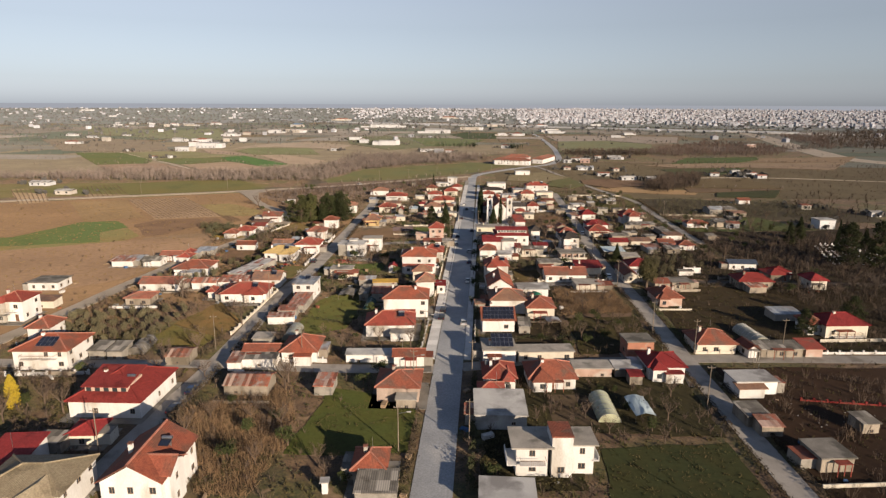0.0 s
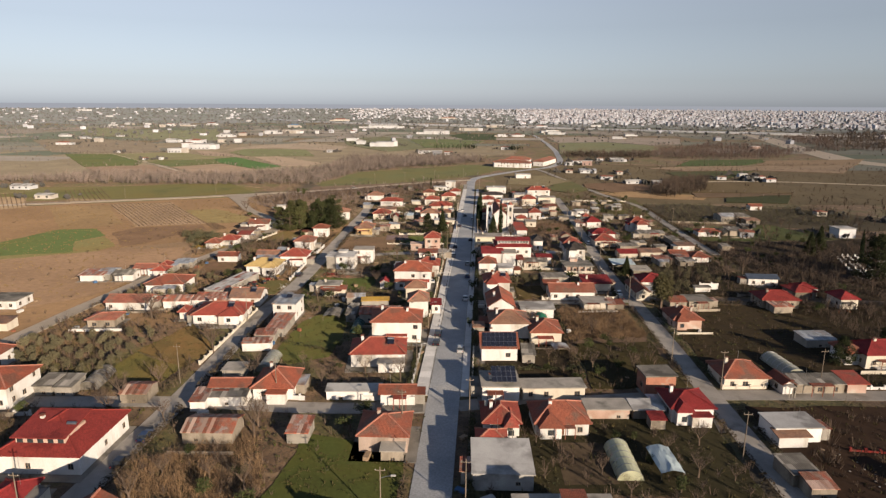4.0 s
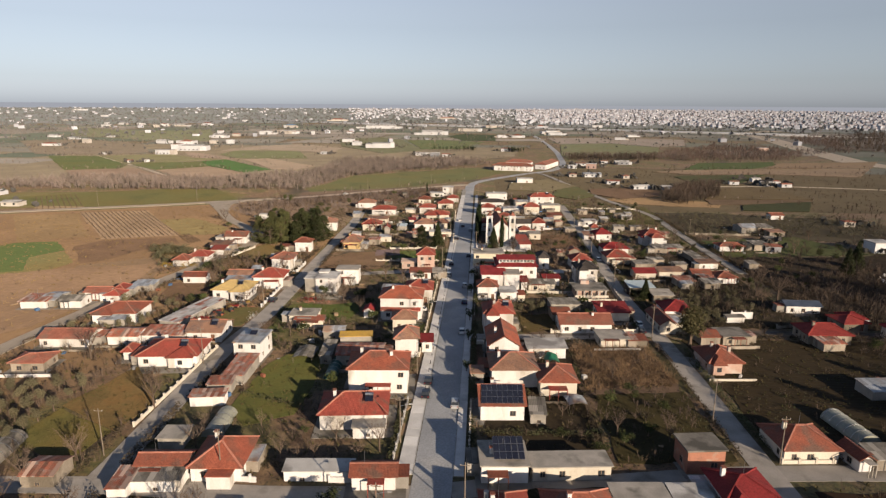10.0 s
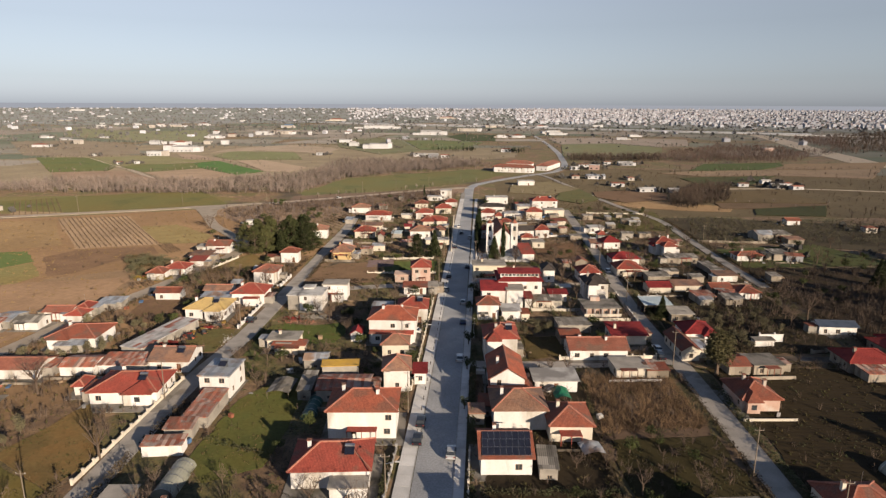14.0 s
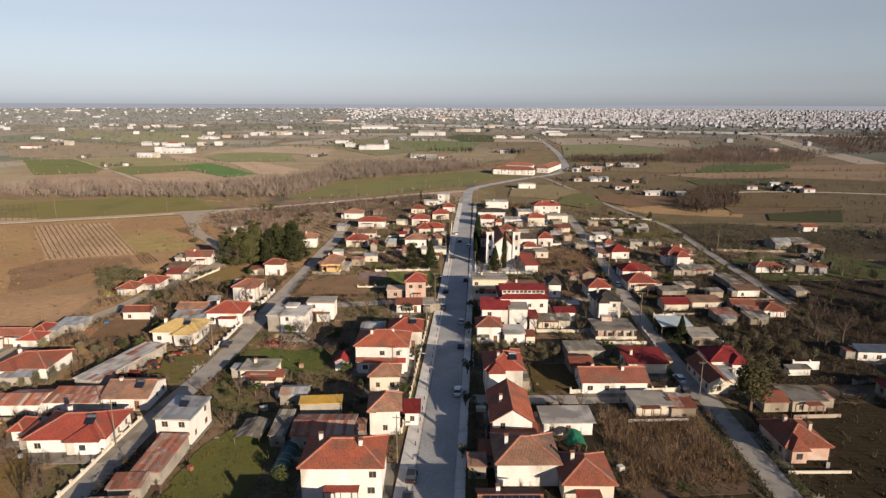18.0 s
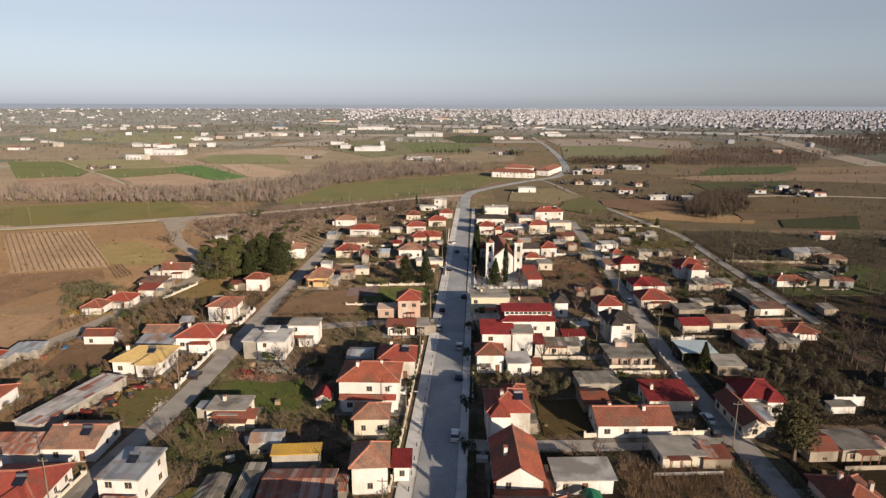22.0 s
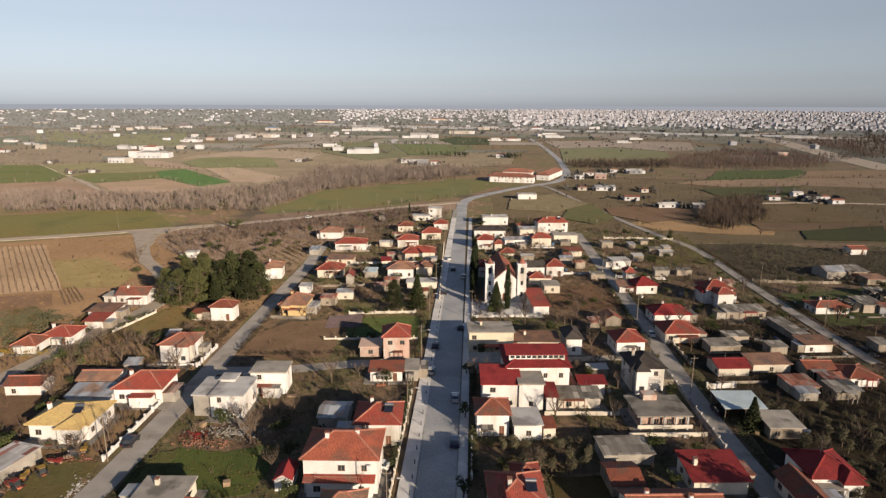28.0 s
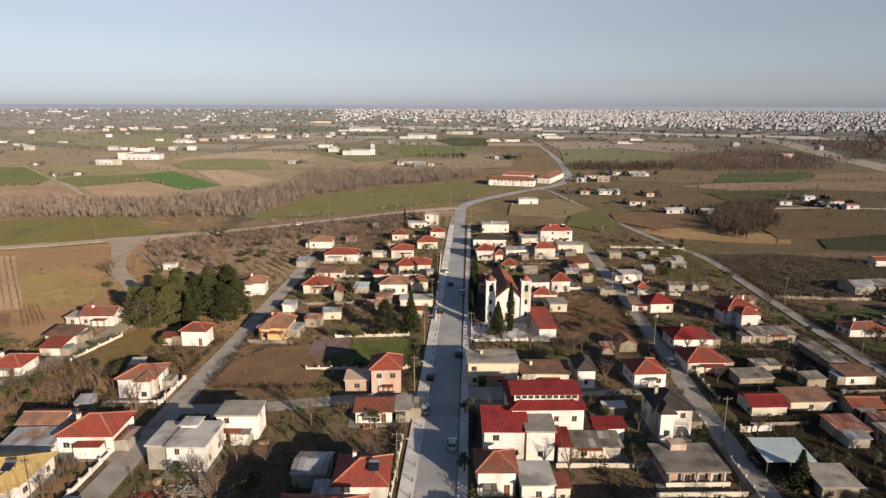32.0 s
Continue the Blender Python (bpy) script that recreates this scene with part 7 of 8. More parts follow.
def hedge(a, b, h, mat, label, wide=0.7):
    n = max(2, int(math.hypot(b[0] - a[0], b[1] - a[1]) / 0.7))
    pts = [(a[0] + (b[0] - a[0]) * i / n + prng.uniform(-0.25, 0.25), a[1] + (b[1] - a[1]) * i / n + prng.uniform(-0.25, 0.25), wide * prng.uniform(0.8, 1.3), h * prng.uniform(0.6, 1.25), int(26 * h)) for i in range(n + 1)]
    pts = [p for p in pts if prng.random() < 0.9]
    return leaf_heap("hedge", mat, label, "hedge", pts, 0.15, "")


OLIVEH = material("olive_shrub_leaves", (0.115, 0.09, 0.042), (0.07, 0.062, 0.026), 0.3, vary=0.3, bump=0)
HEDGEM = material("hedge_leaves", (0.044, 0.052, 0.022), (0.06, 0.055, 0.03), 0.4, vary=0.3, bump=0)
BROWNH = material("brown_hedge", (0.075, 0.055, 0.035), (0.05, 0.04, 0.025), 0.4, vary=0.3, bump=0)
for a, b, h, mt in (((-0.9, 88), (-0.7, 128), 2.4, HEDGEM), ((-0.7, 143), (-0.7, 156), 1.6, HEDGEM), ((-1.0, 166), (-1.0, 201), 2.6, HEDGEM), ((-1.0, 207), (-1.0, 211), 2.4, HEDGEM), ((-1.0, 219), (-1.0, 236), 2.5, HEDGEM), ((-1.0, 248), (-1.0, 270), 2.4, HEDGEM),
                    ((-0.6, 284), (-0.6, 301), 1.4, HEDGEM), ((-0.6, 346), (-0.6, 420), 1.7, HEDGEM), ((-11.4, 84), (-11.6, 108), 1.2, BROWNH), ((-15, 141), (-15, 158), 1.6, HEDGEM), ((-15, 183), (-15, 206), 1.8, HEDGEM),
                    ((-15, 222), (-15, 258), 1.7, HEDGEM), ((-15, 272), (-15, 300), 1.8, HEDGEM), ((-15.4, 318), (-15.4, 400), 1.6, HEDGEM), ((-66.5, 134), (-67.5, 150), 1.5, BROWNH), ((-59.8, 136), (-60.3, 158), 2.2, BROWNH), ((-60.4, 162), (-60.2, 180), 1.8, BROWNH), ((-59.2, 84), (-59.4, 128), 2.0, BROWNH),
                    ((-59.2, 200), (-58.4, 226), 0.8, BROWNH), ((-60.8, 272), (-62, 320), 1.5, BROWNH), ((-69, 255), (-68.6, 300), 1.3, BROWNH), ((52.8, 150), (52.6, 196), 1.5, HEDGEM),
                    ((47, 148), (46.6, 200), 1.1, BROWNH), ((50.6, 216), (50.6, 262), 1.7, HEDGEM), ((44.2, 210), (44, 228), 1.5, HEDGEM), ((51.6, 268), (52, 330), 1.5, BROWNH), ((45.4, 282), (46.4, 340), 1.5, HEDGEM),
                    ((54.8, 72), (53.6, 136), 1.3, BROWNH), ((48.6, 80), (47.4, 134), 1.0, BROWNH), ((-58, 138), (-18, 139), 1.0, BROWNH), ((-50, 165), (-36, 160), 1.1, HEDGEM), ((-52, 192), (-20, 200), 1.4, HEDGEM),
                    ((-56, 206), (-30, 209), 1.3, BROWNH), ((-40, 240), (-17, 241), 1.3, HEDGEM), ((-58, 270), (-18, 274), 1.2, BROWNH), ((1, 152), (23, 153), 1.6, HEDGEM), ((1, 231), (20, 232), 1.9, HEDGEM),
                    ((22, 145), (23, 168), 1.2, BROWNH), ((24, 200.5), (44, 203), 1.3, BROWNH), ((22, 212), (22.5, 260), 1.3, HEDGEM), ((54, 215), (95, 217), 1.5, BROWNH), ((56, 262), (94, 264), 1.5, BROWNH),
                    ((60, 222), (62, 250), 1.6, HEDGEM), ((100.5, 220), (100, 300), 1.8, BROWNH), ((101, 300), (100, 400), 1.6, BROWNH), ((55, 300), (94, 302), 1.4, BROWNH), ((54, 147.6), (99, 150), 1.2, HEDGEM),
                    ((102, 155), (180, 160), 1.8, BROWNH), ((60, 206.5), (160, 209.5), 1.6, BROWNH), ((-117, 190), (-106, 250), 1.4, BROWNH), ((-106.5, 250), (-99, 300), 1.4, HEDGEM)):
    hedge(a, b, h, mt, "dense leafy hedge along a boundary" if mt is HEDGEM else "brown winter hedge along a boundary")
leaf_heap("undergrowth", HEDGEM, "dark green low undergrowth in the gardens", "undergrowth",
          [(x, y, 0.9 * s, 0.7 * s, 12) for x, y, s in spots_in([(-60, 84), (-60, 470), (46, 470), (46, 84)], 2200, 0.4) + spots_in([(52, 150), (180, 155), (180, 300), (96, 420), (52, 420)], 1300, 0.4)], 0.15)
leaf_heap("winter_weeds", BROWNH, "low brown dead weeds in the gardens", "undergrowth",
          [(x, y, 1.0 * s, 0.6 * s, 12) for x, y, s in spots_in([(-118, 84), (-118, 300), (-60, 470), (46, 470), (46, 84)], 2000, 0.4) + spots_in([(52, 80), (180, 80), (180, 300), (96, 420), (52, 420)], 2200, 0.4)], 0.15)
far_wood("riverside_wood", [(-420, 470), (-316, 545), (-233, 541), (-160, 596), (-121, 718), (-29, 738), (10, 690), (-60, 640), (-112, 578), (-125, 484), (-199, 474), (-262, 470)], 3000, 6.2, FARTWIG, "band of leafless riverside trees")
far_wood("riverside_undergrowth", [(-420, 475), (-316, 550), (-233, 546), (-160, 601), (-121, 718), (-29, 734), (10, 690), (-60, 640), (-112, 578), (-125, 490), (-199, 477), (-262, 473)], 2600, 3.2, FARTWIG, "brown undergrowth below the riverside trees")
far_wood("roadside_wood", [(-150, 415), (-120, 372), (-66, 410), (-22, 480), (-30, 500), (-110, 440)], 330, 3.6, FARTWIG, "leafless brown shrubs behind the village")
far_wood("roadside_scrub", [(-150, 415), (-135, 385), (-112, 400), (-60, 470), (-22, 490), (-30, 503), (-110, 445)], 420, 2.4, DARKTWIG, "dark leafless scrub below the country road")
far_wood("thicket_east", [(121, 471), (161, 540), (192, 553), (164, 478), (130, 440), (118, 452)], 620, 7, DARKTWIG, "dense leafless thicket in the fields")
far_wood("tree_line_east", [(99, 790), (227, 775), (495, 915), (700, 1050), (640, 1090), (420, 930), (220, 830), (99, 830)], 900, 7, FARTWIG, "line of leafless trees across the fields")
far_wood("orchard_east", [(150, 300), (190, 300), (260, 420), (200, 450), (190, 400)], 120, 5, DARKTWIG, "leafless orchard trees")
far_wood("plain_trees", [(-1500, 800), (-300, 860), (0, 1000), (500, 1050), (900, 900), (1400, 1500), (900, 2400), (-1500, 2400)], 1500, 9, FARTWIG, "scattered leafless trees on the plain")
far_wood("plain_evergreens", [(-1500, 800), (-300, 860), (0, 1000), (500, 1050), (900, 900), (1400, 1500), (900, 2400), (-1500, 2400)], 350, 10, FARGREEN, "scattered dark evergreens on the plain")
far_wood("river_wood", [(726, 1400), (1034, 1600), (1100, 1300), (700, 900), (541, 911), (527, 996), (586, 1148)], 2000, 11, DARKTWIG, "dark riverside wood before the town")
far_wood("brown_wood_east", [(196, 781), (240, 883), (374, 1053), (440, 1020), (409, 862), (359, 783), (232, 756)], 1500, 7, BROWNTWIG, "reddish-brown leafless wood across the fields")
far_wood("road_belt_east", [(97, 752), (104, 790), (112, 815), (218, 835), (196, 764)], 420, 7.5, DARKTWIG, "belt of dark leafless trees beside the road")
far_wood("school_wood", [(-148, 590), (-155, 740), (-44, 752), (-4, 757), (8, 713), (-18, 664), (-83, 603), (-116, 566)], 800, 7, FARTWIG, "leafless wood behind the meadow")
far_wood("farm_evergreens", None, 0, 9, FARGREEN, "dark evergreens behind the school",
         [(x + prng.uniform(-3, 3), y + prng.uniform(-3, 3), prng.uniform(0.7, 1.2)) for a, b, n in (((-23, 898), (-8, 891), 26), ((34, 886), (54, 871), 30), ((-67, 894), (-25, 880), 22), ((-144, 1139), (-67, 1117), 26)) for i in range(n) for x, y in [(a[0] + (b[0] - a[0]) * i / n, a[1] + (b[1] - a[1]) * i / n)]])
far_wood("river_bank_wood", [(590, 1290), (690, 1340), (545, 1010), (480, 890), (530, 1100)], 500, 8, BROWNTWIG, "brown leafless trees along the river")
far_wood("garden_shrubs", [(-60, 84), (-60, 460), (46, 460), (46, 84)], 2100, 2.6, TWIG, "leafless twiggy shrubs in the gardens")
far_wood("outer_shrubs", [(96, 84), (180, 90), (185, 300), (97, 420), (52, 420), (52, 206), (96, 208)], 1000, 3.0, DARKTWIG, "dark leafless shrubs on the outer plots")
far_wood("eastern_trees", [(98, 150), (185, 158), (190, 300), (101, 300)], 130, 7.5, DARKTWIG, "tall dark leafless trees on the eastern plots")
far_wood("eastern_house_trees", [(96, 192), (160, 196), (165, 236), (98, 230)], 50, 7, DARKTWIG, "leafless trees round the eastern houses")
far_wood("eastern_yard_trees", [(55, 215), (96, 215), (96, 262), (55, 262)], 36, 5, DARKTWIG, "leafless trees in the eastern yards")
far_wood("western_shrubs", [(-118, 84), (-118, 260), (-100, 300), (-69, 300), (-67, 84)], 1500, 2.6, TWIG, "leafless twiggy shrubs beside the outer houses")
leaf_heap("garden_thicket", OLIVEH, "dense olive-brown shrubs beside the outer houses", "thicket",
          [(x, y, 1.2 * s, 1.5 * s, 34) for x, y, s in spots_in([(-128, 78), (-84, 80), (-72, 104), (-78, 118), (-124, 126)], 420, 0.8) + spots_in([(-122, 136), (-92, 132), (-88, 150), (-120, 186)], 120, 0.8)
           + spots_in([(-66, 80), (-44, 84), (-30, 96), (-44, 90), (-60, 96)], 60, 0.6) + spots_in([(0, 84), (16, 84), (16, 102), (1, 104)], 60, 0.6) + spots_in([(-143.8, 297.5), (-135.0, 301.8), (-119.5, 288.4), (-119.2, 267.8)], 130, 0.6) + spots_in([(-116.6, 299.1), (-104.6, 289.3), (-106.4, 273.9), (-115.3, 282.2)], 60, 0.6) + spots_in([(-102, 200), (-104, 290), (-70, 300), (-70, 200)], 170, 0.7) + spots_in([(4, 218), (20, 220), (20, 232), (4, 231)], 40, 0.6)], 0.17)

GROVEL = material("grove_leaves", (0.105, 0.098, 0.058), (0.066, 0.066, 0.038), 0.3, vary=0.3, bump=0)
leaf_heap("olive_grove", GROVEL, "grey-green olive trees crowded behind the outer houses", "orchard",
          [(x, y, 1.9 * s, 3.3 * s, 110) for x, y, s in spots_in([(-138, 290), (-137, 298), (-126, 296.5), (-115, 288), (-118, 282), (-119.6, 272), (-121.6, 266)], 46, 0.8)]
          + [(x, y, 1.3 * s, 2.2 * s, 60) for x, y, s in spots_in([(-107.4, 272.4), (-104.6, 280), (-98, 270), (-102.6, 261), (-107, 261)], 26, 0.8)], 0.2)
MIMOSA = material("yellow_blossom", (0.30, 0.20, 0.03), (0.19, 0.14, 0.03), 0.5, vary=0.25, bump=0)
for x, y, r in ((-119.8, 266.6, 1.5), (-111.2, 265.6, 2.0)):
    leaf_heap("yellow_shrub", MIMOSA, "bushy shrub covered in yellow blossom", "shrub", [(x, y, r, 1.2 * r, 130), (x + 1.3 * r, y + 0.8 * r, 0.7 * r, r, 70)], 0.18, "")


def far_clumps(name, mat, label, spots):
    """Distant tree crowns and bushes: a few crossed leafy patches each, (x, y, height)."""
    vs, fs = [], []
    for x, y, h in spots:
        z = land_z(x, y)
        for _ in range(7):
            a, t, r = prng.uniform(0, 6.28), prng.uniform(-0.5, 0.5), h * prng.uniform(0.18, 0.4)
            cx, cy, cz = x + prng.uniform(-0.4, 0.4) * h, y + prng.uniform(-0.4, 0.4) * h, z + h * prng.uniform(0.25, 0.8)
            ux, uy, dx, dy = math.cos(a) * r, math.sin(a) * r, -math.sin(a) * t * r, math.cos(a) * t * r
            i = len(vs)
            vs += [(cx - ux, cy - uy, cz - r * 0.5), (cx + ux * 0.7, cy + uy * 0.7, cz - r), (cx + ux + dx, cy + uy + dy, cz + r * 0.4), (cx + dx, cy + dy, cz + r), (cx - ux * 0.8 + dx, cy - uy * 0.8 + dy, cz + r * 0.6)]
            fs.append((i, i + 1, i + 2, i + 3, i + 4))
    return stuff_mesh(name, vs, fs, mat, label, "wood")


def town_spot(az, near, far, power, lo, hi):
    a, d = radians(prng.uniform(*az)), near + (far - near) * prng.random() ** power
    return d * math.sin(a), d * math.cos(a), prng.uniform(lo, hi)


# far crowns greyed and town ones paler still: haze put into their colour
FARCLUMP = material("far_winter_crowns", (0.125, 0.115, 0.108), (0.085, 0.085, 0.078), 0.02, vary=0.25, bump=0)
TOWNTREE = material("hazed_town_crowns", (0.165, 0.16, 0.162), (0.12, 0.122, 0.118), 0.02, vary=0.25, bump=0)
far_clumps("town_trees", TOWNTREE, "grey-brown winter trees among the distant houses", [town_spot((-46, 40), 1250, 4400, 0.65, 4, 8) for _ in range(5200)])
far_clumps("farmstead_trees", FARCLUMP, "winter trees and bushes round the far farmsteads",
           [(x + prng.uniform(-1.1, 1.1) * (w + 5), y + prng.uniform(-0.4, 1.2) * (w * 0.7 + 7), prng.uniform(2, 4.5)) for x, y, w in FARSPOTS for _ in range(7) if y < 2200])
far_clumps("plain_bushes", FARCLUMP, "scattered bushes on the plain", [town_spot((-46, 40), 950, 1900, 1.0, 1.5, 3.5) for _ in range(700)])
ORCHL = material("orchard_leaves", (0.10, 0.088, 0.055), (0.066, 0.06, 0.038), 0.3, vary=0.3, bump=0)
leaf_heap("olive_orchard", ORCHL, "rows of grey-green olive trees in an orchard", "orchard", [(x, y, 1.5 * s, 3.0 * s, 60) for x, y, s in ORCH], 0.24)
# hedgerows and single trees along the field edges of the plain
lines = []
for a, b in EDGES + [(p, q) for f in FIELD_LINES for p, q in zip(f, f[1:])]:
    ln = math.hypot(b[0] - a[0], b[1] - a[1])
    u = prng.random()
    if u < 0.35:
        continue
    gap = 3.5 if u > 0.72 else 16
    for i in range(int(ln / gap)):
        if prng.random() < 0.75:
            k = (i + prng.random()) * gap / ln
            lines.append((a[0] + (b[0] - a[0]) * k + prng.uniform(-1.5, 1.5), a[1] + (b[1] - a[1]) * k + prng.uniform(-1.5, 1.5), prng.uniform(0.4, 1.2)))
far_wood("field_hedgerows", None, 0, 4.2, FARTWIG, "bare brown hedgerows between the fields", lines[::2])
far_wood("dark_hedgerows", None, 0, 4.0, DARKTWIG, "dark bare hedgerows between the fields", lines[1::2])
tufts("dry_grass", DRYG, "tufts of dry straw-coloured grass", "grass",
      spots_in([(-124, 140), (-112, 250), (-104, 330), (-160, 412), (-320, 335), (-400, 210), (-300, 150)], 4200, 0.3) + spots_in([(-165, 410), (-100, 345), (-70, 395), (-18, 495), (-60, 495), (-113, 440)], 1800, 0.3), 0.5, 6, 0.7, 0.1)
tufts("dry_weeds", BARK, "scattered dark dead weeds in the grassland", "grass",
      spots_in([(-124, 140), (-112, 250), (-104, 330), (-160, 412), (-320, 335), (-400, 210), (-300, 150)], 350, 0.3) + spots_in([(12, 470), (48, 440), (96, 412), (260, 420), (420, 520), (420, 640), (120, 680), (60, 630), (14, 560)], 1500, 0.5), 0.9, 8, 0.9, 0.07)
far_wood("eastern_thickets", [(110, 470), (420, 480), (430, 690), (150, 700), (60, 620), (70, 540)], 420, 3.4, DARKTWIG, "scattered dark bushes in the eastern fields")
far_wood("northern_thickets", [(-430, 560), (-320, 640), (-160, 620), (-110, 720), (40, 760), (40, 980), (-500, 980), (-800, 800)], 500, 3.6, FARTWIG, "scattered bare bushes between the fields")
# vine rows
VINE = material("vine_stems", (0.15, 0.108, 0.078), (0.11, 0.08, 0.06), 0.3, vary=0.2, bump=0)
vs = []
for (x0, y0), (x1, y1), (x2, y2), (x3, y3), n, m in (((-225.3, 375.9), (-193.9, 386.3), (-142.5, 322.6), (-171.2, 311.7), 16, 56), ((-330.8, 411), (-314.7, 421), (-269.3, 363), (-279.7, 352), 8, 40),
                                                     ((-290, 428.5), (-275.6, 446), (-236.1, 394.4), (-255.8, 382.5), 9, 36), ((-89, 374), (-76.5, 399), (-71.6, 395), (-72.8, 353), 9, 26),
                                                     ((-140.6, 320.4), (-138.3, 324.4), (-126.2, 310.5), (-129.3, 306.2), 5, 14)):
    for i in range(n):
        for j in range(m):
            u, v = i / (n - 1), j / (m - 1)
            vs.append(((x0 + (x1 - x0) * u) * (1 - v) + (x3 + (x2 - x3) * u) * v, (y0 + (y1 - y0) * u) * (1 - v) + (y3 + (y2 - y3) * u) * v, prng.uniform(0.7, 1.0)))
tufts("vineyard", VINE, "rows of pruned leafless vines", "vineyard", vs, 1.0, 5, 0.45, 0.08)


# dark winter growth on the eastern plots
tufts("dark_scrub", BARK, "dark tangled winter scrub", "scrub",
      spots_in([(100, 152), (185, 158), (185, 300), (100, 262)], 1500, 0.6) + spots_in([(56, 72), (180, 72), (180, 140), (56, 134)], 500, 0.6), 2.2, 12, 1.3, 0.045)
# boards, crates, sheets and pots lying in the yards
CLUT = [material("clutter_" + n, c, darker(c), 1.5, vary=0.2) for n, c in (("pale", (0.5, 0.48, 0.45)), ("rust", (0.25, 0.1, 0.06)), ("grey", (0.25, 0.25, 0.25)), ("blue", (0.08, 0.16, 0.3)), ("wood", (0.28, 0.2, 0.13)))]
for k, mt in enumerate(CLUT):
    vs, fs = [], []
    near = [f for f in FOOT[:235] if f[3] > 4]
    for _ in range(150 if k in (0, 4) else 75):
        f = prng.choice(near)
        x, y = f[0] + prng.uniform(-1, 1) * (f[3] / 2 + 4), f[1] + prng.uniform(-1, 1) * (f[4] / 2 + 4)
        if not free(x, y, 0.7):
            continue
        w, d, h, a = prng.uniform(0.2, 1.1), prng.uniform(0.2, 0.6), prng.uniform(0.15, 0.9), prng.uniform(0, 3.1)
        c, s = math.cos(a), math.sin(a)
        i = len(vs)
        for zz in (-0.05, h):
            vs += [(x + px * c - py * s, y + px * s + py * c, zz) for px, py in ((-w, -d), (w, -d), (w, d), (-w, d))]
        fs += [(i, i + 1, i + 5, i + 4), (i + 1, i + 2, i + 6, i + 5), (i + 2, i + 3, i + 7, i + 6), (i + 3, i, i + 4, i + 7), (i + 4, i + 5, i + 6, i + 7)]
    stuff_mesh("yard_clutter", vs, fs, mt, "assorted boards, crates and sheets lying in yards", "clutter")


# ---- distant town ----
def town(name, n, az, dist, power, label, hmax):
    vs, walls, roofs = [], [], []
    for _ in range(n):
        a = radians(prng.uniform(*az))
        d = dist[0] + (dist[1] - dist[0]) * prng.random() ** power
        x, y = d * math.sin(a), d * math.cos(a)
        if y < 700 or (abs(x) < 60 and y < 1500):
            continue
        z = land_z(x, y) - 0.5
        w, dd, h = prng.uniform(6, 12), prng.uniform(6, 10), prng.choice((3, 3, 4, 5, 6, 7, hmax)) + 0.5
        t = prng.uniform(-0.5, 0.5)
        c, s = math.cos(t), math.sin(t)
        i = len(vs)
        for zz in (z, z + h):
            for px, py in ((-w / 2, -dd / 2), (w / 2, -dd / 2), (w / 2, dd / 2), (-w / 2, dd / 2)):
                vs.append((x + px * c - py * s, y + px * s + py * c, zz))
        vs.append((x, y, z + h + (2.2 if prng.random() < 0.6 else 0.4)))
        walls += [(i, i + 1, i + 5, i + 4), (i + 1, i + 2, i + 6, i + 5), (i + 2, i + 3, i + 7, i + 6), (i + 3, i, i + 4, i + 7)]
        roofs += [(i + 4, i + 5, i + 8), (i + 5, i + 6, i + 8), (i + 6, i + 7, i + 8), (i + 7, i + 4, i + 8)]
    ob = stuff_mesh(name, vs, walls + roofs, TOWNW, label, "town")
    ob.data.materials.append(TOWNR)
    ob.data.polygons.foreach_set("material_index", [0] * len(walls) + [1] * len(roofs))
    return ob


def island_tint(m, lo, hi):
    """Changes the brightness from building to building."""
    t = m.node_tree
    g, r, v = t.nodes.new("ShaderNodeNewGeometry"), t.nodes.new("ShaderNodeMapRange"), t.nodes.new("ShaderNodeVectorMath")
    r.inputs[3].default_value, r.inputs[4].default_value = lo, hi
    v.operation = "SCALE"
    t.links.new(g.outputs["Random Per Island"], r.inputs[0])
    base = t.nodes["Principled BSDF"].inputs["Base Color"]
    t.links.new(base.links[0].from_socket, v.inputs[0])
    t.links.new(r.outputs[0], v.inputs["Scale"])
    t.links.new(v.outputs[0], base)
    return m


# town walls and roofs coloured pale and bluish, with distance haze painted in
TOWNW = island_tint(material("hazed_town_render", (0.55, 0.57, 0.62), (0.44, 0.455, 0.50), 0.01, vary=0.05, bump=0), 0.65, 1.12)
TOWNR = island_tint(material("hazed_town_roofs", (0.28, 0.205, 0.20), (0.30, 0.295, 0.31), 0.03, vary=0.1, bump=0), 0.6, 1.3)
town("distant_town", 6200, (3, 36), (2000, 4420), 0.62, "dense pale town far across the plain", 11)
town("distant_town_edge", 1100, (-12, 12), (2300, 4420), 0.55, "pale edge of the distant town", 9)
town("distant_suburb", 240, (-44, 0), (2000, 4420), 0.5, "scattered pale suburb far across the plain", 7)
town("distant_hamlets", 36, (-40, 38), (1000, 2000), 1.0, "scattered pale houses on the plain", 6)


# ---- poles ----
WOOD = material("pole_wood", (0.22, 0.18, 0.14), (0.16, 0.13, 0.10), 1.0)


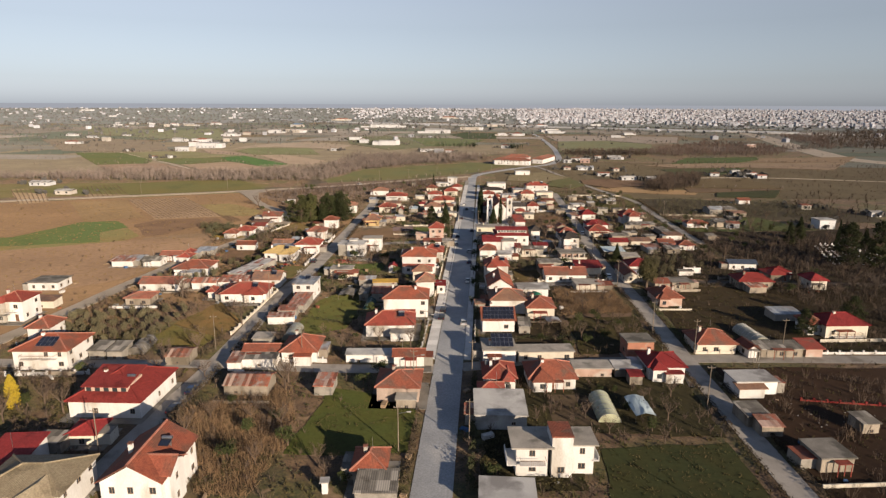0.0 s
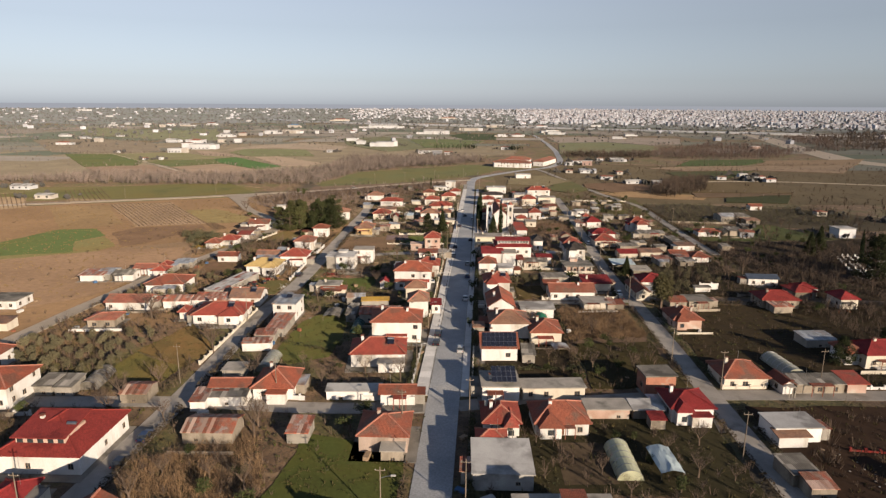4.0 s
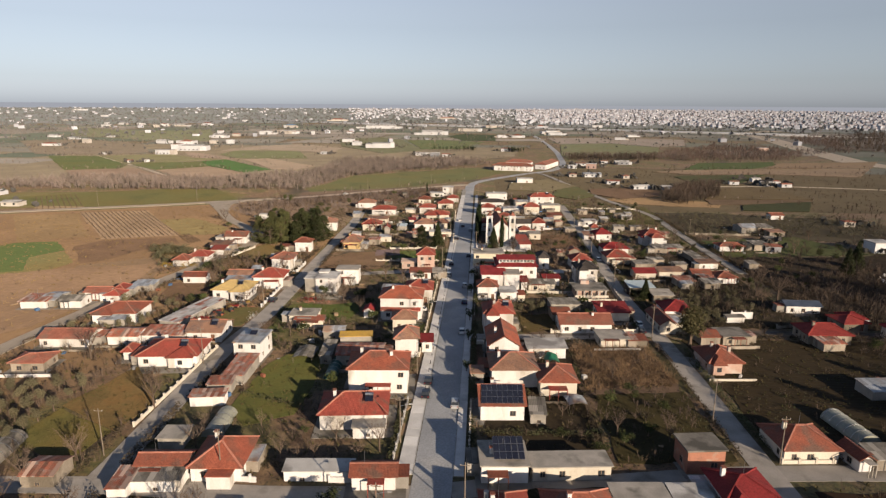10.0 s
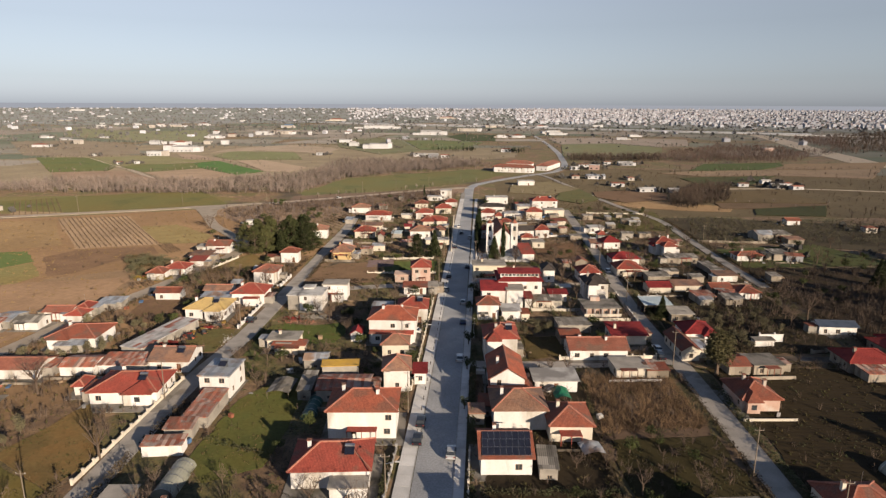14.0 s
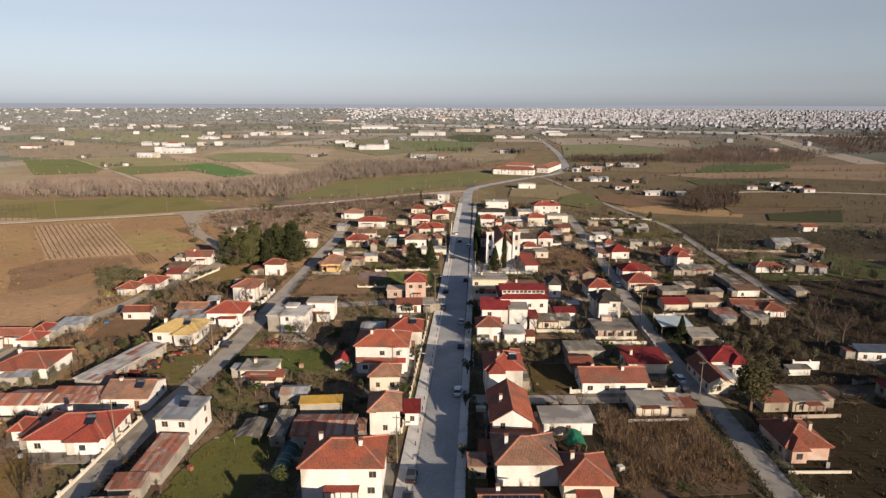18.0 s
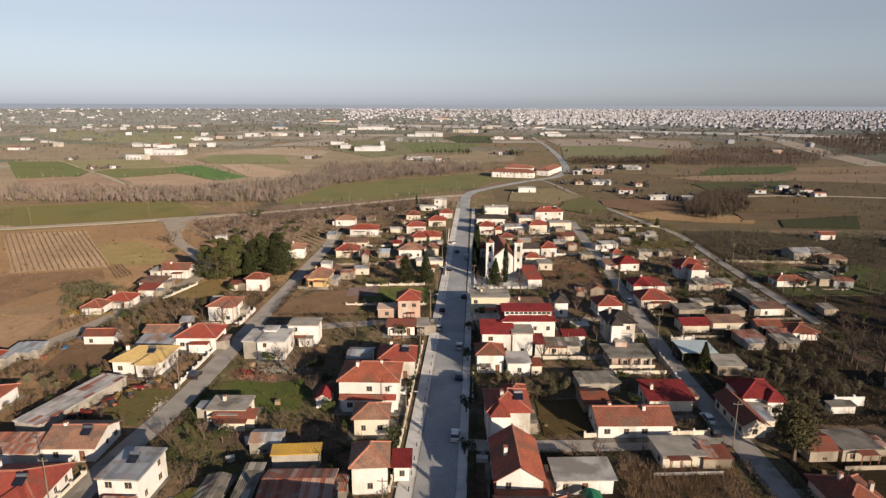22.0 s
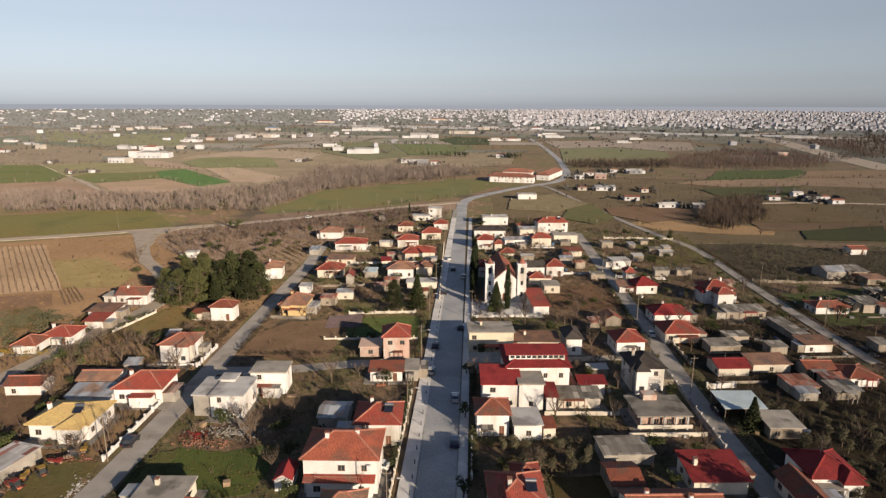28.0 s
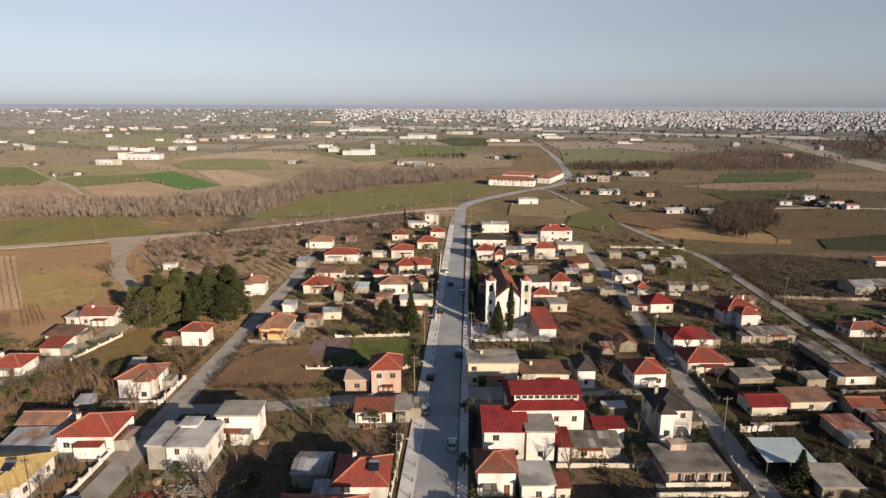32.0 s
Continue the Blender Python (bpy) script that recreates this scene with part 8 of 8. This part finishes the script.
def utility_pole(lamp):
    bm = bmesh.new()
    rod(bm, (0, 0, -0.5), (0, 0, 9.2), 0.115, 0.07, 8)
    root = tagged(new("utility_pole", mesh_of(bm, "pole", WOOD)), "grey wooden utility pole beside the street" if not lamp else "street lamp pole beside the main street", "pole", "poles along the streets")
    part("crossarm", boxes((-0.75, -0.045, 8.6, 0.75, 0.045, 8.7)), WOOD, root)
    for x in (-0.68, 0.68):
        bm = bmesh.new()
        rod(bm, (x, 0, 8.7), (x, 0, 8.9), 0.05, 0.04, 6)
        part("insulator", bm, PALE, root)
    if lamp:
        bm = bmesh.new()
        rod(bm, (0, 0, 7.4), (1.7, 0, 7.9), 0.04, 0.035, 6)
        arm = part("lamp_arm", bm, STEEL, root)
        part("lamp_head", boxes((1.6, -0.14, 7.82, 2.3, 0.14, 7.98)), PALE, arm)
    return root


poles = [utility_pole(False), utility_pole(True)]
first = [True, True]
for k, x, y in [(1, -13.9, yy) for yy in (97, 122, 148, 178, 208, 238, 270, 300, 332, 364, 396, 430, 462)] + [(0, -65.6, yy) for yy in (92, 140, 180, 222, 262)] + \
        [(0, 46.6, yy) for yy in (72, 118, 160, 205, 254, 300, 350)] + [(0, -1.5, yy) for yy in (100, 128, 300, 470)] + \
        [(0, -180, 424), (0, -136, 446), (0, -81, 482), (0, -60, 498), (0, -38, 515), (0, -15, 532), (0, 8, 552), (0, -230, 400)] + [(0, 100, 300), (0, 99.5, 340), (0, 53, 145.8), (0, 75, 148), (0, -42, 134.6)]:
    m = pose(x, y, 0, 0, 0, 0)
    if first[k]:
        poles[k].matrix_world, first[k] = m, False
    else:
        copy_thing(poles[k], m)


# ---- cars ----
def car_paint(name, c):
    return material(name, c, tuple(v * 0.9 for v in c), 0.5, rough=0.3, bump=0, vary=0.03, coat=0.6)


TYRE = material("tyre", (0.02, 0.02, 0.02), (0.03, 0.03, 0.03), 2.0)


def car(paint, word):
    root = tagged(new("car"), word + " small car parked by the kerb", "car", "parked cars")
    bm = bmesh.new()
    prof = [(-2.0, 0.35), (-2.02, 0.8), (-1.7, 0.93), (-0.95, 0.98), (1.2, 0.98), (1.95, 0.85), (2.05, 0.6), (2.02, 0.35)]
    ring = [[bm.verts.new((s * (0.82 if 0 < i < 7 else 0.78), y, z)) for i, (y, z) in enumerate(prof)] for s in (-1, 1)]
    n = len(prof)
    for i in range(n):
        bm.faces.new((ring[0][i], ring[0][(i + 1) % n], ring[1][(i + 1) % n], ring[1][i]))
    bm.faces.new(ring[0][::-1]), bm.faces.new(ring[1])
    bmesh.ops.recalc_face_normals(bm, faces=bm.faces[:])
    part("body", bm, paint, root)
    bm = bmesh.new()
    low, top = [(-0.8, -1.65), (0.8, -1.65), (0.8, 1.0), (-0.8, 1.0)], [(-0.62, -1.2), (0.62, -1.2), (0.62, 0.25), (-0.62, 0.25)]
    a, b = [bm.verts.new((*p, 0.96)) for p in low], [bm.verts.new((*p, 1.42)) for p in top]
    for i in range(4):
        bm.faces.new((a[i], a[(i + 1) % 4], b[(i + 1) % 4], b[i]))
    part("glasshouse", bm, GLASS, root)
    part("roof_panel", boxes((-0.64, -1.22, 1.42, 0.64, 0.27, 1.47)), paint, root)
    for x in (-0.8, 0.8):
        for y in (-1.25, 1.3):
            bm = bmesh.new()
            rod(bm, (x - 0.1, y, 0.31), (x + 0.1, y, 0.31), 0.31, 0.31, 12)
            w = part("wheel", bm, TYRE, root)
            bm = bmesh.new()
            s = 0.11 if x > 0 else -0.11
            rod(bm, (x + s * 0.8, y, 0.31), (x + s, y, 0.31), 0.19, 0.18, 10)
            part("rim", bm, STEEL, w)
        part("headlight", boxes((x * 0.72 - 0.16, 1.93, 0.62, x * 0.72 + 0.16, 2.04, 0.76)), PALE, root)
        part("tail_light", boxes((x * 0.8 - 0.12, -2.04, 0.66, x * 0.8 + 0.12, -1.97, 0.84)), TCRIM, root)
    return root


DARKP, WHITEP, SILVP, BLUEP = car_paint("black_paint", (0.02, 0.022, 0.028)), car_paint("white_paint", (0.7, 0.7, 0.68)), car_paint("silver_paint", (0.4, 0.41, 0.42)), car_paint("blue_paint", (0.02, 0.032, 0.075))
CARS = {}
for paint, word, x, y, a in ((SILVP, "silver", -4.9, 248.8, 2), (DARKP, "black", -10.9, 173.5, 0), (DARKP, "black", -10.9, 167, 0), (WHITEP, "white", 45.4, 214.5, 4), (DARKP, "black", 44.9, 209.6, 3),
                             (DARKP, "black", -64.6, 227.8, 2), (DARKP, "black", -60.6, 108.6, 1), (BLUEP, "dark blue", -60.8, 117, 1), (DARKP, "black", -8.8, 355, 0), (WHITEP, "white", -17.5, 222.5, 80),
                             (WHITEP, "white", 0.6, 179, 85), (BLUEP, "dark blue", -4.4, 231, 0), (DARKP, "black", -10.9, 278, 0), (SILVP, "silver", -10.9, 262, 0), (WHITEP, "white", -4.4, 205, 0),
                             (SILVP, "silver", -4.5, 163, 0), (DARKP, "black", -4.5, 292, 0), (WHITEP, "white", 47.8, 290, 2), (DARKP, "black", 49.5, 246, 2), (DARKP, "black", -10.8, 325, 0),
                             (SILVP, "silver", -4.6, 345, 0), (WHITEP, "white", -10.8, 372, 0), (WHITEP, "white", -93, 462, -55)):
    m = pose(x, y, 0.085 if x > -20 and x < 0 else 0.065, 0, 0, a)
    if word in CARS:
        copy_thing(CARS[word], m)
    else:
        CARS[word] = car(paint, word)
        CARS[word].matrix_world = m


# ---- bollards along the pavement ----
bm = bmesh.new()
rod(bm, (0, 0, 0), (0, 0, 0.75), 0.09, 0.08, 8)
rod(bm, (0, 0, 0.75), (0, 0, 0.86), 0.11, 0.04, 8)
BOLL = mesh_of(bm, "bollard", DARKT)
for i in range(34):
    o = tagged(new("bollard", BOLL), "short dark metal bollard on the pavement", "bollard", "bollards along the pavement")
    o.matrix_world = pose(-11.25, 170 + i * 4.5, 0.2)

# ---- garden walls, greenhouses, yard clutter ----
def garden_wall(a, b, h, mat, label, posts=3.0):
    a, b = Vector(a), Vector(b)
    ln, ang = (b - a).length, math.degrees(math.atan2(b.y - a.y, b.x - a.x))
    root = tagged(new("garden_wall", mesh_of(boxes((0, -0.1, -0.2, ln, 0.1, h)), "garden_wall", mat)), label, "wall")
    root.matrix_world = pose(a.x, a.y, 0, 0, 0, ang)
    me = mesh_of(boxes((-0.17, -0.17, -0.2, 0.17, 0.17, h + 0.35), (-0.22, -0.22, h + 0.35, 0.22, 0.22, h + 0.42)), "post", mat)
    for i in range(int(ln / posts) + 1):
        o = new("post", me)
        o.parent, o.location = root, (i * posts, 0, 0)


for a, b, h, mt, label in (((-66.4, 222), (-67, 247), 0.8, WHITE, "white garden wall with posts"), ((-65.8, 150), (-66.3, 190), 0.7, CREAM, "low cream boundary wall along a lane"),
                           ((83, 148), (125, 151.2), 0.6, WHITE, "white post-and-wall fence"), ((53.5, 146), (63, 146.8), 0.7, CREAM, "low cream garden wall"),
                           ((-58, 134.6), (-36, 134.2), 1.0, WHITE, "white boundary wall along a side street"), ((-24, 135), (-14.2, 135.6), 1.0, WHITE, "white boundary wall along a side street"),
                           ((-67.4, 262), (-67.6, 275), 0.9, WHITE, "white garden wall"), ((-78, 191), (-67.4, 200), 0.9, WHITE, "white garden wall"), ((-106, 121.5), (-88, 124), 0.8, WHITE, "white garden wall"),
                           ((51.2, 257.2), (58, 258.1), 1.3, WHITE, "white boundary wall"), ((-1.4, 302), (20, 304), 0.7, WHITE, "low white church wall"), ((-1.3, 304), (-1.3, 345), 0.7, WHITE, "low white church wall"),
                           ((-41, 281.5), (-16, 283.5), 0.6, CREAM, "low cream garden wall"), ((-14.4, 140), (-14.4, 164), 0.8, PALE, "pale garden wall by the pavement"), ((-14.4, 188), (-14.4, 252), 0.7, CREAM, "cream garden wall by the pavement"),
                           ((-1.2, 142), (-1.2, 165), 0.8, CREAM, "cream garden wall by the pavement"), ((-1.2, 220), (-1.2, 232), 0.8, WHITE, "white garden wall by the pavement"), ((52, 270), (51.5, 300), 0.8, CREAM, "cream garden wall beside a lane"),
                           ((45.5, 232), (45, 262), 0.8, PALE, "pale garden wall beside a lane"), ((-12, 318), (-14.4, 400), 0.8, CREAM, "cream garden wall by the pavement"), ((20, 206.8), (44, 209.4), 0.9, CREAM, "cream wall beside a side lane"),
                          ):
    garden_wall(a, b, h, mt, label)
# low walls before the houses
wrng = random.Random(19)
for fx, fy, fa, fw, fd in list(FOOT[:200]):
    if fw < 6 or fy > 430 or wrng.random() < 0.42:
        continue
    c, s = math.cos(radians(fa)), math.sin(radians(fa))
    gap, half = fd / 2 + wrng.uniform(1.6, 4.0), fw / 2 + wrng.uniform(0.5, 3)
    ends = [(fx + u * c + gap * s, fy + u * s - gap * c) for u in (-half, -half / 2, 0, half / 2, half)]
    if all(free(px, py, 0.5) for px, py in ends):
        mt, word = wrng.choice(((WHITE, "white"), (CREAM, "cream"), (DIRTY, "stained grey"), (DIRTY, "stained grey")))
        root = tagged(new("garden_wall", mesh_of(boxes((-half, -0.1, -0.2, half, 0.1, wrng.uniform(0.5, 1.0))), "garden_wall", mt)), "low " + word + " wall before a house", "wall")
        root.matrix_world = pose(ends[2][0], ends[2][1], 0, 0, 0, fa)
for a, b, h, mt, word in (((51.4, 348.8), (69, 347), 1.0, WHITE, "white"), ((99.5, 346.2), (130, 345.2), 1.0, DIRTY, "stained grey"), ((61, 418), (93, 417.5), 0.9, CREAM, "cream"), ((-38.5, 302.6), (-18.4, 305), 0.8, CREAM, "cream"),
                          ((74, 222.4), (80.3, 222.9), 2.2, WHITE, "white"), ((83.9, 215.4), (91.7, 217), 0.8, DIRTY, "stained grey"), ((-97, 300), (-100.5, 283), 0.8, CREAM, "cream"), ((22, 310), (22, 345), 0.8, CREAM, "cream"),
                          ((24, 352), (45, 353), 0.8, WHITE, "white"), ((-55, 330), (-20, 335), 0.8, DIRTY, "stained grey"), ((-56, 362), (-20, 366), 0.8, WHITE, "white"), ((4, 385), (42, 388), 0.8, DIRTY, "stained grey"), ((8, 412), (40, 414), 0.9, WHITE, "white")):
    garden_wall(a, b, h, mt, "low " + word + " boundary wall with posts", 4.0)


def canopy(x, y, ang, w, d, h, mat, label):
    """An open shelter: a sheet roof on posts, with beams."""
    root = tagged(new("open_shelter"), label, "shelter")
    root.matrix_world = pose(x, y, 0, 0, 0, ang)
    part("roof", roof_mesh("shed", w, d, 0.5, 0.1), mat, root, at=pose(0, 0, h))
    part("beam", boxes((-w / 2 + 0.2, -d / 2 + 0.2, h - 0.2, w / 2 - 0.2, -d / 2 + 0.35, h - 0.004)), WOOD, root)
    for px in (-w / 2 + 0.3, 0, w / 2 - 0.3):
        for py, e in ((-d / 2 + 0.28, -0.2), (d / 2 - 0.28, 0.44)):
            bm = bmesh.new()
            rod(bm, (px, py, -0.1), (px, py, h + e), 0.09, 0.09, 6)
            part("post", bm, WOOD, root)
    part("back_wall", boxes((-w / 2 + 0.2, d / 2 - 0.15, 0, w / 2 - 0.2, d / 2 - 0.02, h + 0.45)), DIRTY, root)
    FOOT.append((x, y, ang, w, d))


canopy(53.0, 245.4, 3, 8.6, 7.0, 3.2, BLUEM, "open shelter with pale blue sheet roof on posts")
PLASTIC = material("greenhouse_film", (0.30, 0.30, 0.25), (0.22, 0.225, 0.185), 0.4, rough=0.35, stain=(0.24, 0.24, 0.18))
GTARP = material("green_tarpaulin", (0.02, 0.16, 0.08), (0.015, 0.12, 0.06), 0.5, rough=0.5)
DTARP = material("dark_green_film", (0.04, 0.09, 0.08), (0.03, 0.07, 0.065), 0.4, rough=0.4)


def greenhouse(x, y, ang, w, ln, mat, label):
    root = tagged(new("greenhouse"), label, "greenhouse")
    root.matrix_world = pose(x, y, 0, 0, 0, ang)
    arc = [(w / 2 * math.cos(math.pi * i / 12), w * 0.46 * math.sin(math.pi * i / 12)) for i in range(13)]
    bm = bmesh.new()
    k = [[bm.verts.new((px, yy, pz)) for px, pz in arc] for yy in (-ln / 2, ln / 2)]
    for i in range(12):
        bm.faces.new((k[0][i], k[0][i + 1], k[1][i + 1], k[1][i]))
    bm.faces.new(k[0][::-1]), bm.faces.new(k[1])
    part("cover", bm, mat, root)
    for j in range(int(ln / 2) + 1):
        bm = bmesh.new()
        hoop = [[bm.verts.new((a0 * q, s, a1 * q)) for q, s in ((1.0, -0.04), (1.03, -0.04), (1.03, 0.04), (1.0, 0.04))] for a0, a1 in arc]
        for p, q in zip(hoop, hoop[1:]):
            for e in range(4):
                bm.faces.new((p[e], p[(e + 1) % 4], q[(e + 1) % 4], q[e]))
        part("hoop", bm, STEEL, root, at=pose(0, -ln / 2 + 2 * j, 0.01))
    FOOT.append((x, y, ang, w, ln))


greenhouse(-49.6, 152, 3, 3.8, 9, PLASTIC, "grey rounded polytunnel shed")
greenhouse(25.3, 115, 2, 4.4, 10, material("yellowed_film", (0.44, 0.45, 0.31), (0.36, 0.37, 0.26), 0.4, rough=0.4, stain=(0.30, 0.30, 0.2)), "pale yellow-green rounded polytunnel greenhouse")
greenhouse(71.8, 158.5, 8, 4.6, 10.5, PLASTIC, "grey rounded polytunnel greenhouse")
greenhouse(-33.6, 178.5, 2, 3.0, 9.5, DTARP, "dark green rounded polytunnel")
greenhouse(-84.5, 140, 8, 4.2, 9, ASB, "grey rounded metal barn")
greenhouse(24.6, 219, 2, 3.4, 7, METAL, "rounded corrugated metal shelter")


def tarp(x, y, ang, w, d, h, mat, label):
    """A sagging sheet over a frame."""
    root = tagged(new("tarpaulin_shelter"), label, "shelter")
    root.matrix_world = pose(x, y, 0, 0, 0, ang)
    bm = bmesh.new()
    n = 7
    g = [[bm.verts.new(((i / (n - 1) - 0.5) * w, (j / (n - 1) - 0.5) * d, h - 0.35 * h * abs(i / (n - 1) - 0.5) ** 1.4 * 2 + prng.uniform(-0.1, 0.1))) for i in range(n)] for j in range(n)]
    for j in range(n - 1):
        for i in range(n - 1):
            bm.faces.new((g[j][i], g[j][i + 1], g[j + 1][i + 1], g[j + 1][i]))
    part("sheet", bm, mat, root)
    for sx_ in (-1, 1):
        for sy_ in (-1, 1):
            bm = bmesh.new()
            rod(bm, (sx_ * w * 0.46, sy_ * d * 0.46, -0.1), (sx_ * w * 0.46, sy_ * d * 0.46, h * 0.7), 0.05, 0.05, 5)
            part("prop", bm, WOOD, root)


tarp(32, 114, 4, 4, 8, 2.4, BLUEM, "shelter under pale blue plastic sheeting")
tarp(17.5, 184.5, 4, 3.4, 5, 2.8, GTARP, "shelter under bright green tarpaulin")
tarp(20.5, 165, 10, 4, 4, 1.8, METAL, "low shelter of grey sheets")
tarp(-42, 185, 0, 5, 7, 2.2, ASB, "ragged grey sheet shelter")


def farm_machine(x, y, ang, mat, label, size=0.7, cab=True):
    root = tagged(new("farm_machine"), label, "machine", "machines in the yard")
    root.matrix_world = pose(x, y, 0, 0, 0, ang) @ Matrix.Scale(size, 4)
    part("chassis", boxes((-0.5, -2.2, 0.7, 0.5, 2.0, 1.1)), RUST, root)
    part("bonnet", boxes((-0.42, 0.2, 1.1, 0.42, 2.2, 1.75)), mat, root)
    if cab:
        part("cab", boxes((-0.65, -1.4, 1.1, 0.65, 0.2, 2.5)), GLASS, root)
        part("cab_roof", boxes((-0.75, -1.5, 2.5, 0.75, 0.3, 2.62)), mat, root)
    else:
        part("hopper", boxes((-0.9, -2.1, 1.3, 0.9, -0.3, 1.9)), mat, root)
    for px in (-0.85, 0.85):
        for py, r in ((-1.2, 0.8), (1.5, 0.5)):
            bm = bmesh.new()
            rod(bm, (px - 0.18, py, r), (px + 0.18, py, r), r, r, 12)
            part("wheel", bm, TYRE, root)
    bm = bmesh.new()
    rod(bm, (0.3, -2.0, 0.9), (0.3, -3.6, 1.6), 0.1, 0.07, 6)
    part("boom", bm, mat, root)


REDM, YEL2 = material("red_machine_paint", (0.24, 0.026, 0.022), (0.15, 0.035, 0.028), 0.8), material("yellow_machine_paint", (0.32, 0.20, 0.05), (0.22, 0.14, 0.045), 0.8)
CLUTM = material("grey_machine_paint", (0.2, 0.17, 0.15), (0.16, 0.09, 0.06), 0.9)
for x, y, a, mt, word, size, cab in ((-79.9, 204.6, 80, YEL2, "yellow", 0.6, False), (-80.4, 207.2, 20, REDM, "red", 0.6, True), (-78.4, 208.8, 60, REDM, "red", 0.7, False), (-77.6, 211.4, 110, CLUTM, "rusty grey", 0.55, False),
                                     (-76.2, 213.2, 75, REDM, "red", 0.75, True), (-76.4, 216.2, 15, YEL2, "yellow", 0.6, False), (-74.4, 217.4, 50, YEL2, "yellow", 0.7, True), (-74.2, 220.6, 85, REDM, "red", 0.6, False),
                                     (-72.4, 222.4, 130, CLUTM, "rusty grey", 0.6, True), (-71.6, 225.0, 20, YEL2, "yellow", 0.6, False)):
    farm_machine(x, y, a, mt, word + " farm machine standing in a yard", size, cab)


def rubble(x, y, w, d, n, mat, label):
    vs, fs = [], []
    for _ in range(n):
        px, py, s = x + prng.gauss(0, w / 3), y + prng.gauss(0, d / 3), prng.uniform(0.08, 0.26)
        i = len(vs)
        for dz in (-0.1, s * 0.8):
            for a in range(5):
                an = a * 1.257 + prng.uniform(-0.3, 0.3)
                vs.append((px + math.cos(an) * s * (1 if dz < 0 else 0.7), py + math.sin(an) * s * (1 if dz < 0 else 0.7), dz))
        fs += [(i + a, i + (a + 1) % 5, i + 5 + (a + 1) % 5, i + 5 + a) for a in range(5)] + [tuple(i + 5 + a for a in range(5))]
    stuff_mesh("rubble", vs, fs, mat, label, "rubble")


rubble(-47, 233, 9, 4, 420, CONC, "heap of pale stones and rubble")
rubble(-51, 229, 7, 3, 120, BRICK, "scattered broken bricks")
rubble(75, 115, 20, 12, 40, CONC, "scattered pale debris on bare soil")
rubble(-73, 222, 7, 3, 150, BRICK, "heap of broken bricks and boards")
rubble(-66.8, 214, 2, 6, 90, PALE, "pale stones heaped beside the lane")
rubble(-54.6, 231.5, 4, 2.5, 90, REDM, "low heap of red painted scrap")
# cemetery stones
stone = mesh_of(boxes((-0.4, -0.8, -0.1, 0.4, 0.8, 0.3), (-0.35, 0.68, 0.3, 0.35, 0.8, 0.95), (-0.06, 0.7, 0.95, 0.06, 0.78, 1.4)), "gravestone", WHITE)
for i in range(9):
    for j in range(9):
        if prng.random() < 0.85:
            o = tagged(new("gravestone", stone), "white marble grave with upright stone", "grave", "graves in the cemetery")
            o.matrix_world = pose(137 + i * 2.7 + j * 1.2 + prng.uniform(-0.3, 0.3), 241 + j * 4.2 + prng.uniform(-0.3, 0.3), 0, 0, 0, 8)
# long net fence
garden_wall((67, 122), (86, 120.5), 0.45, REDM, "long low red mesh fence", 2.5)
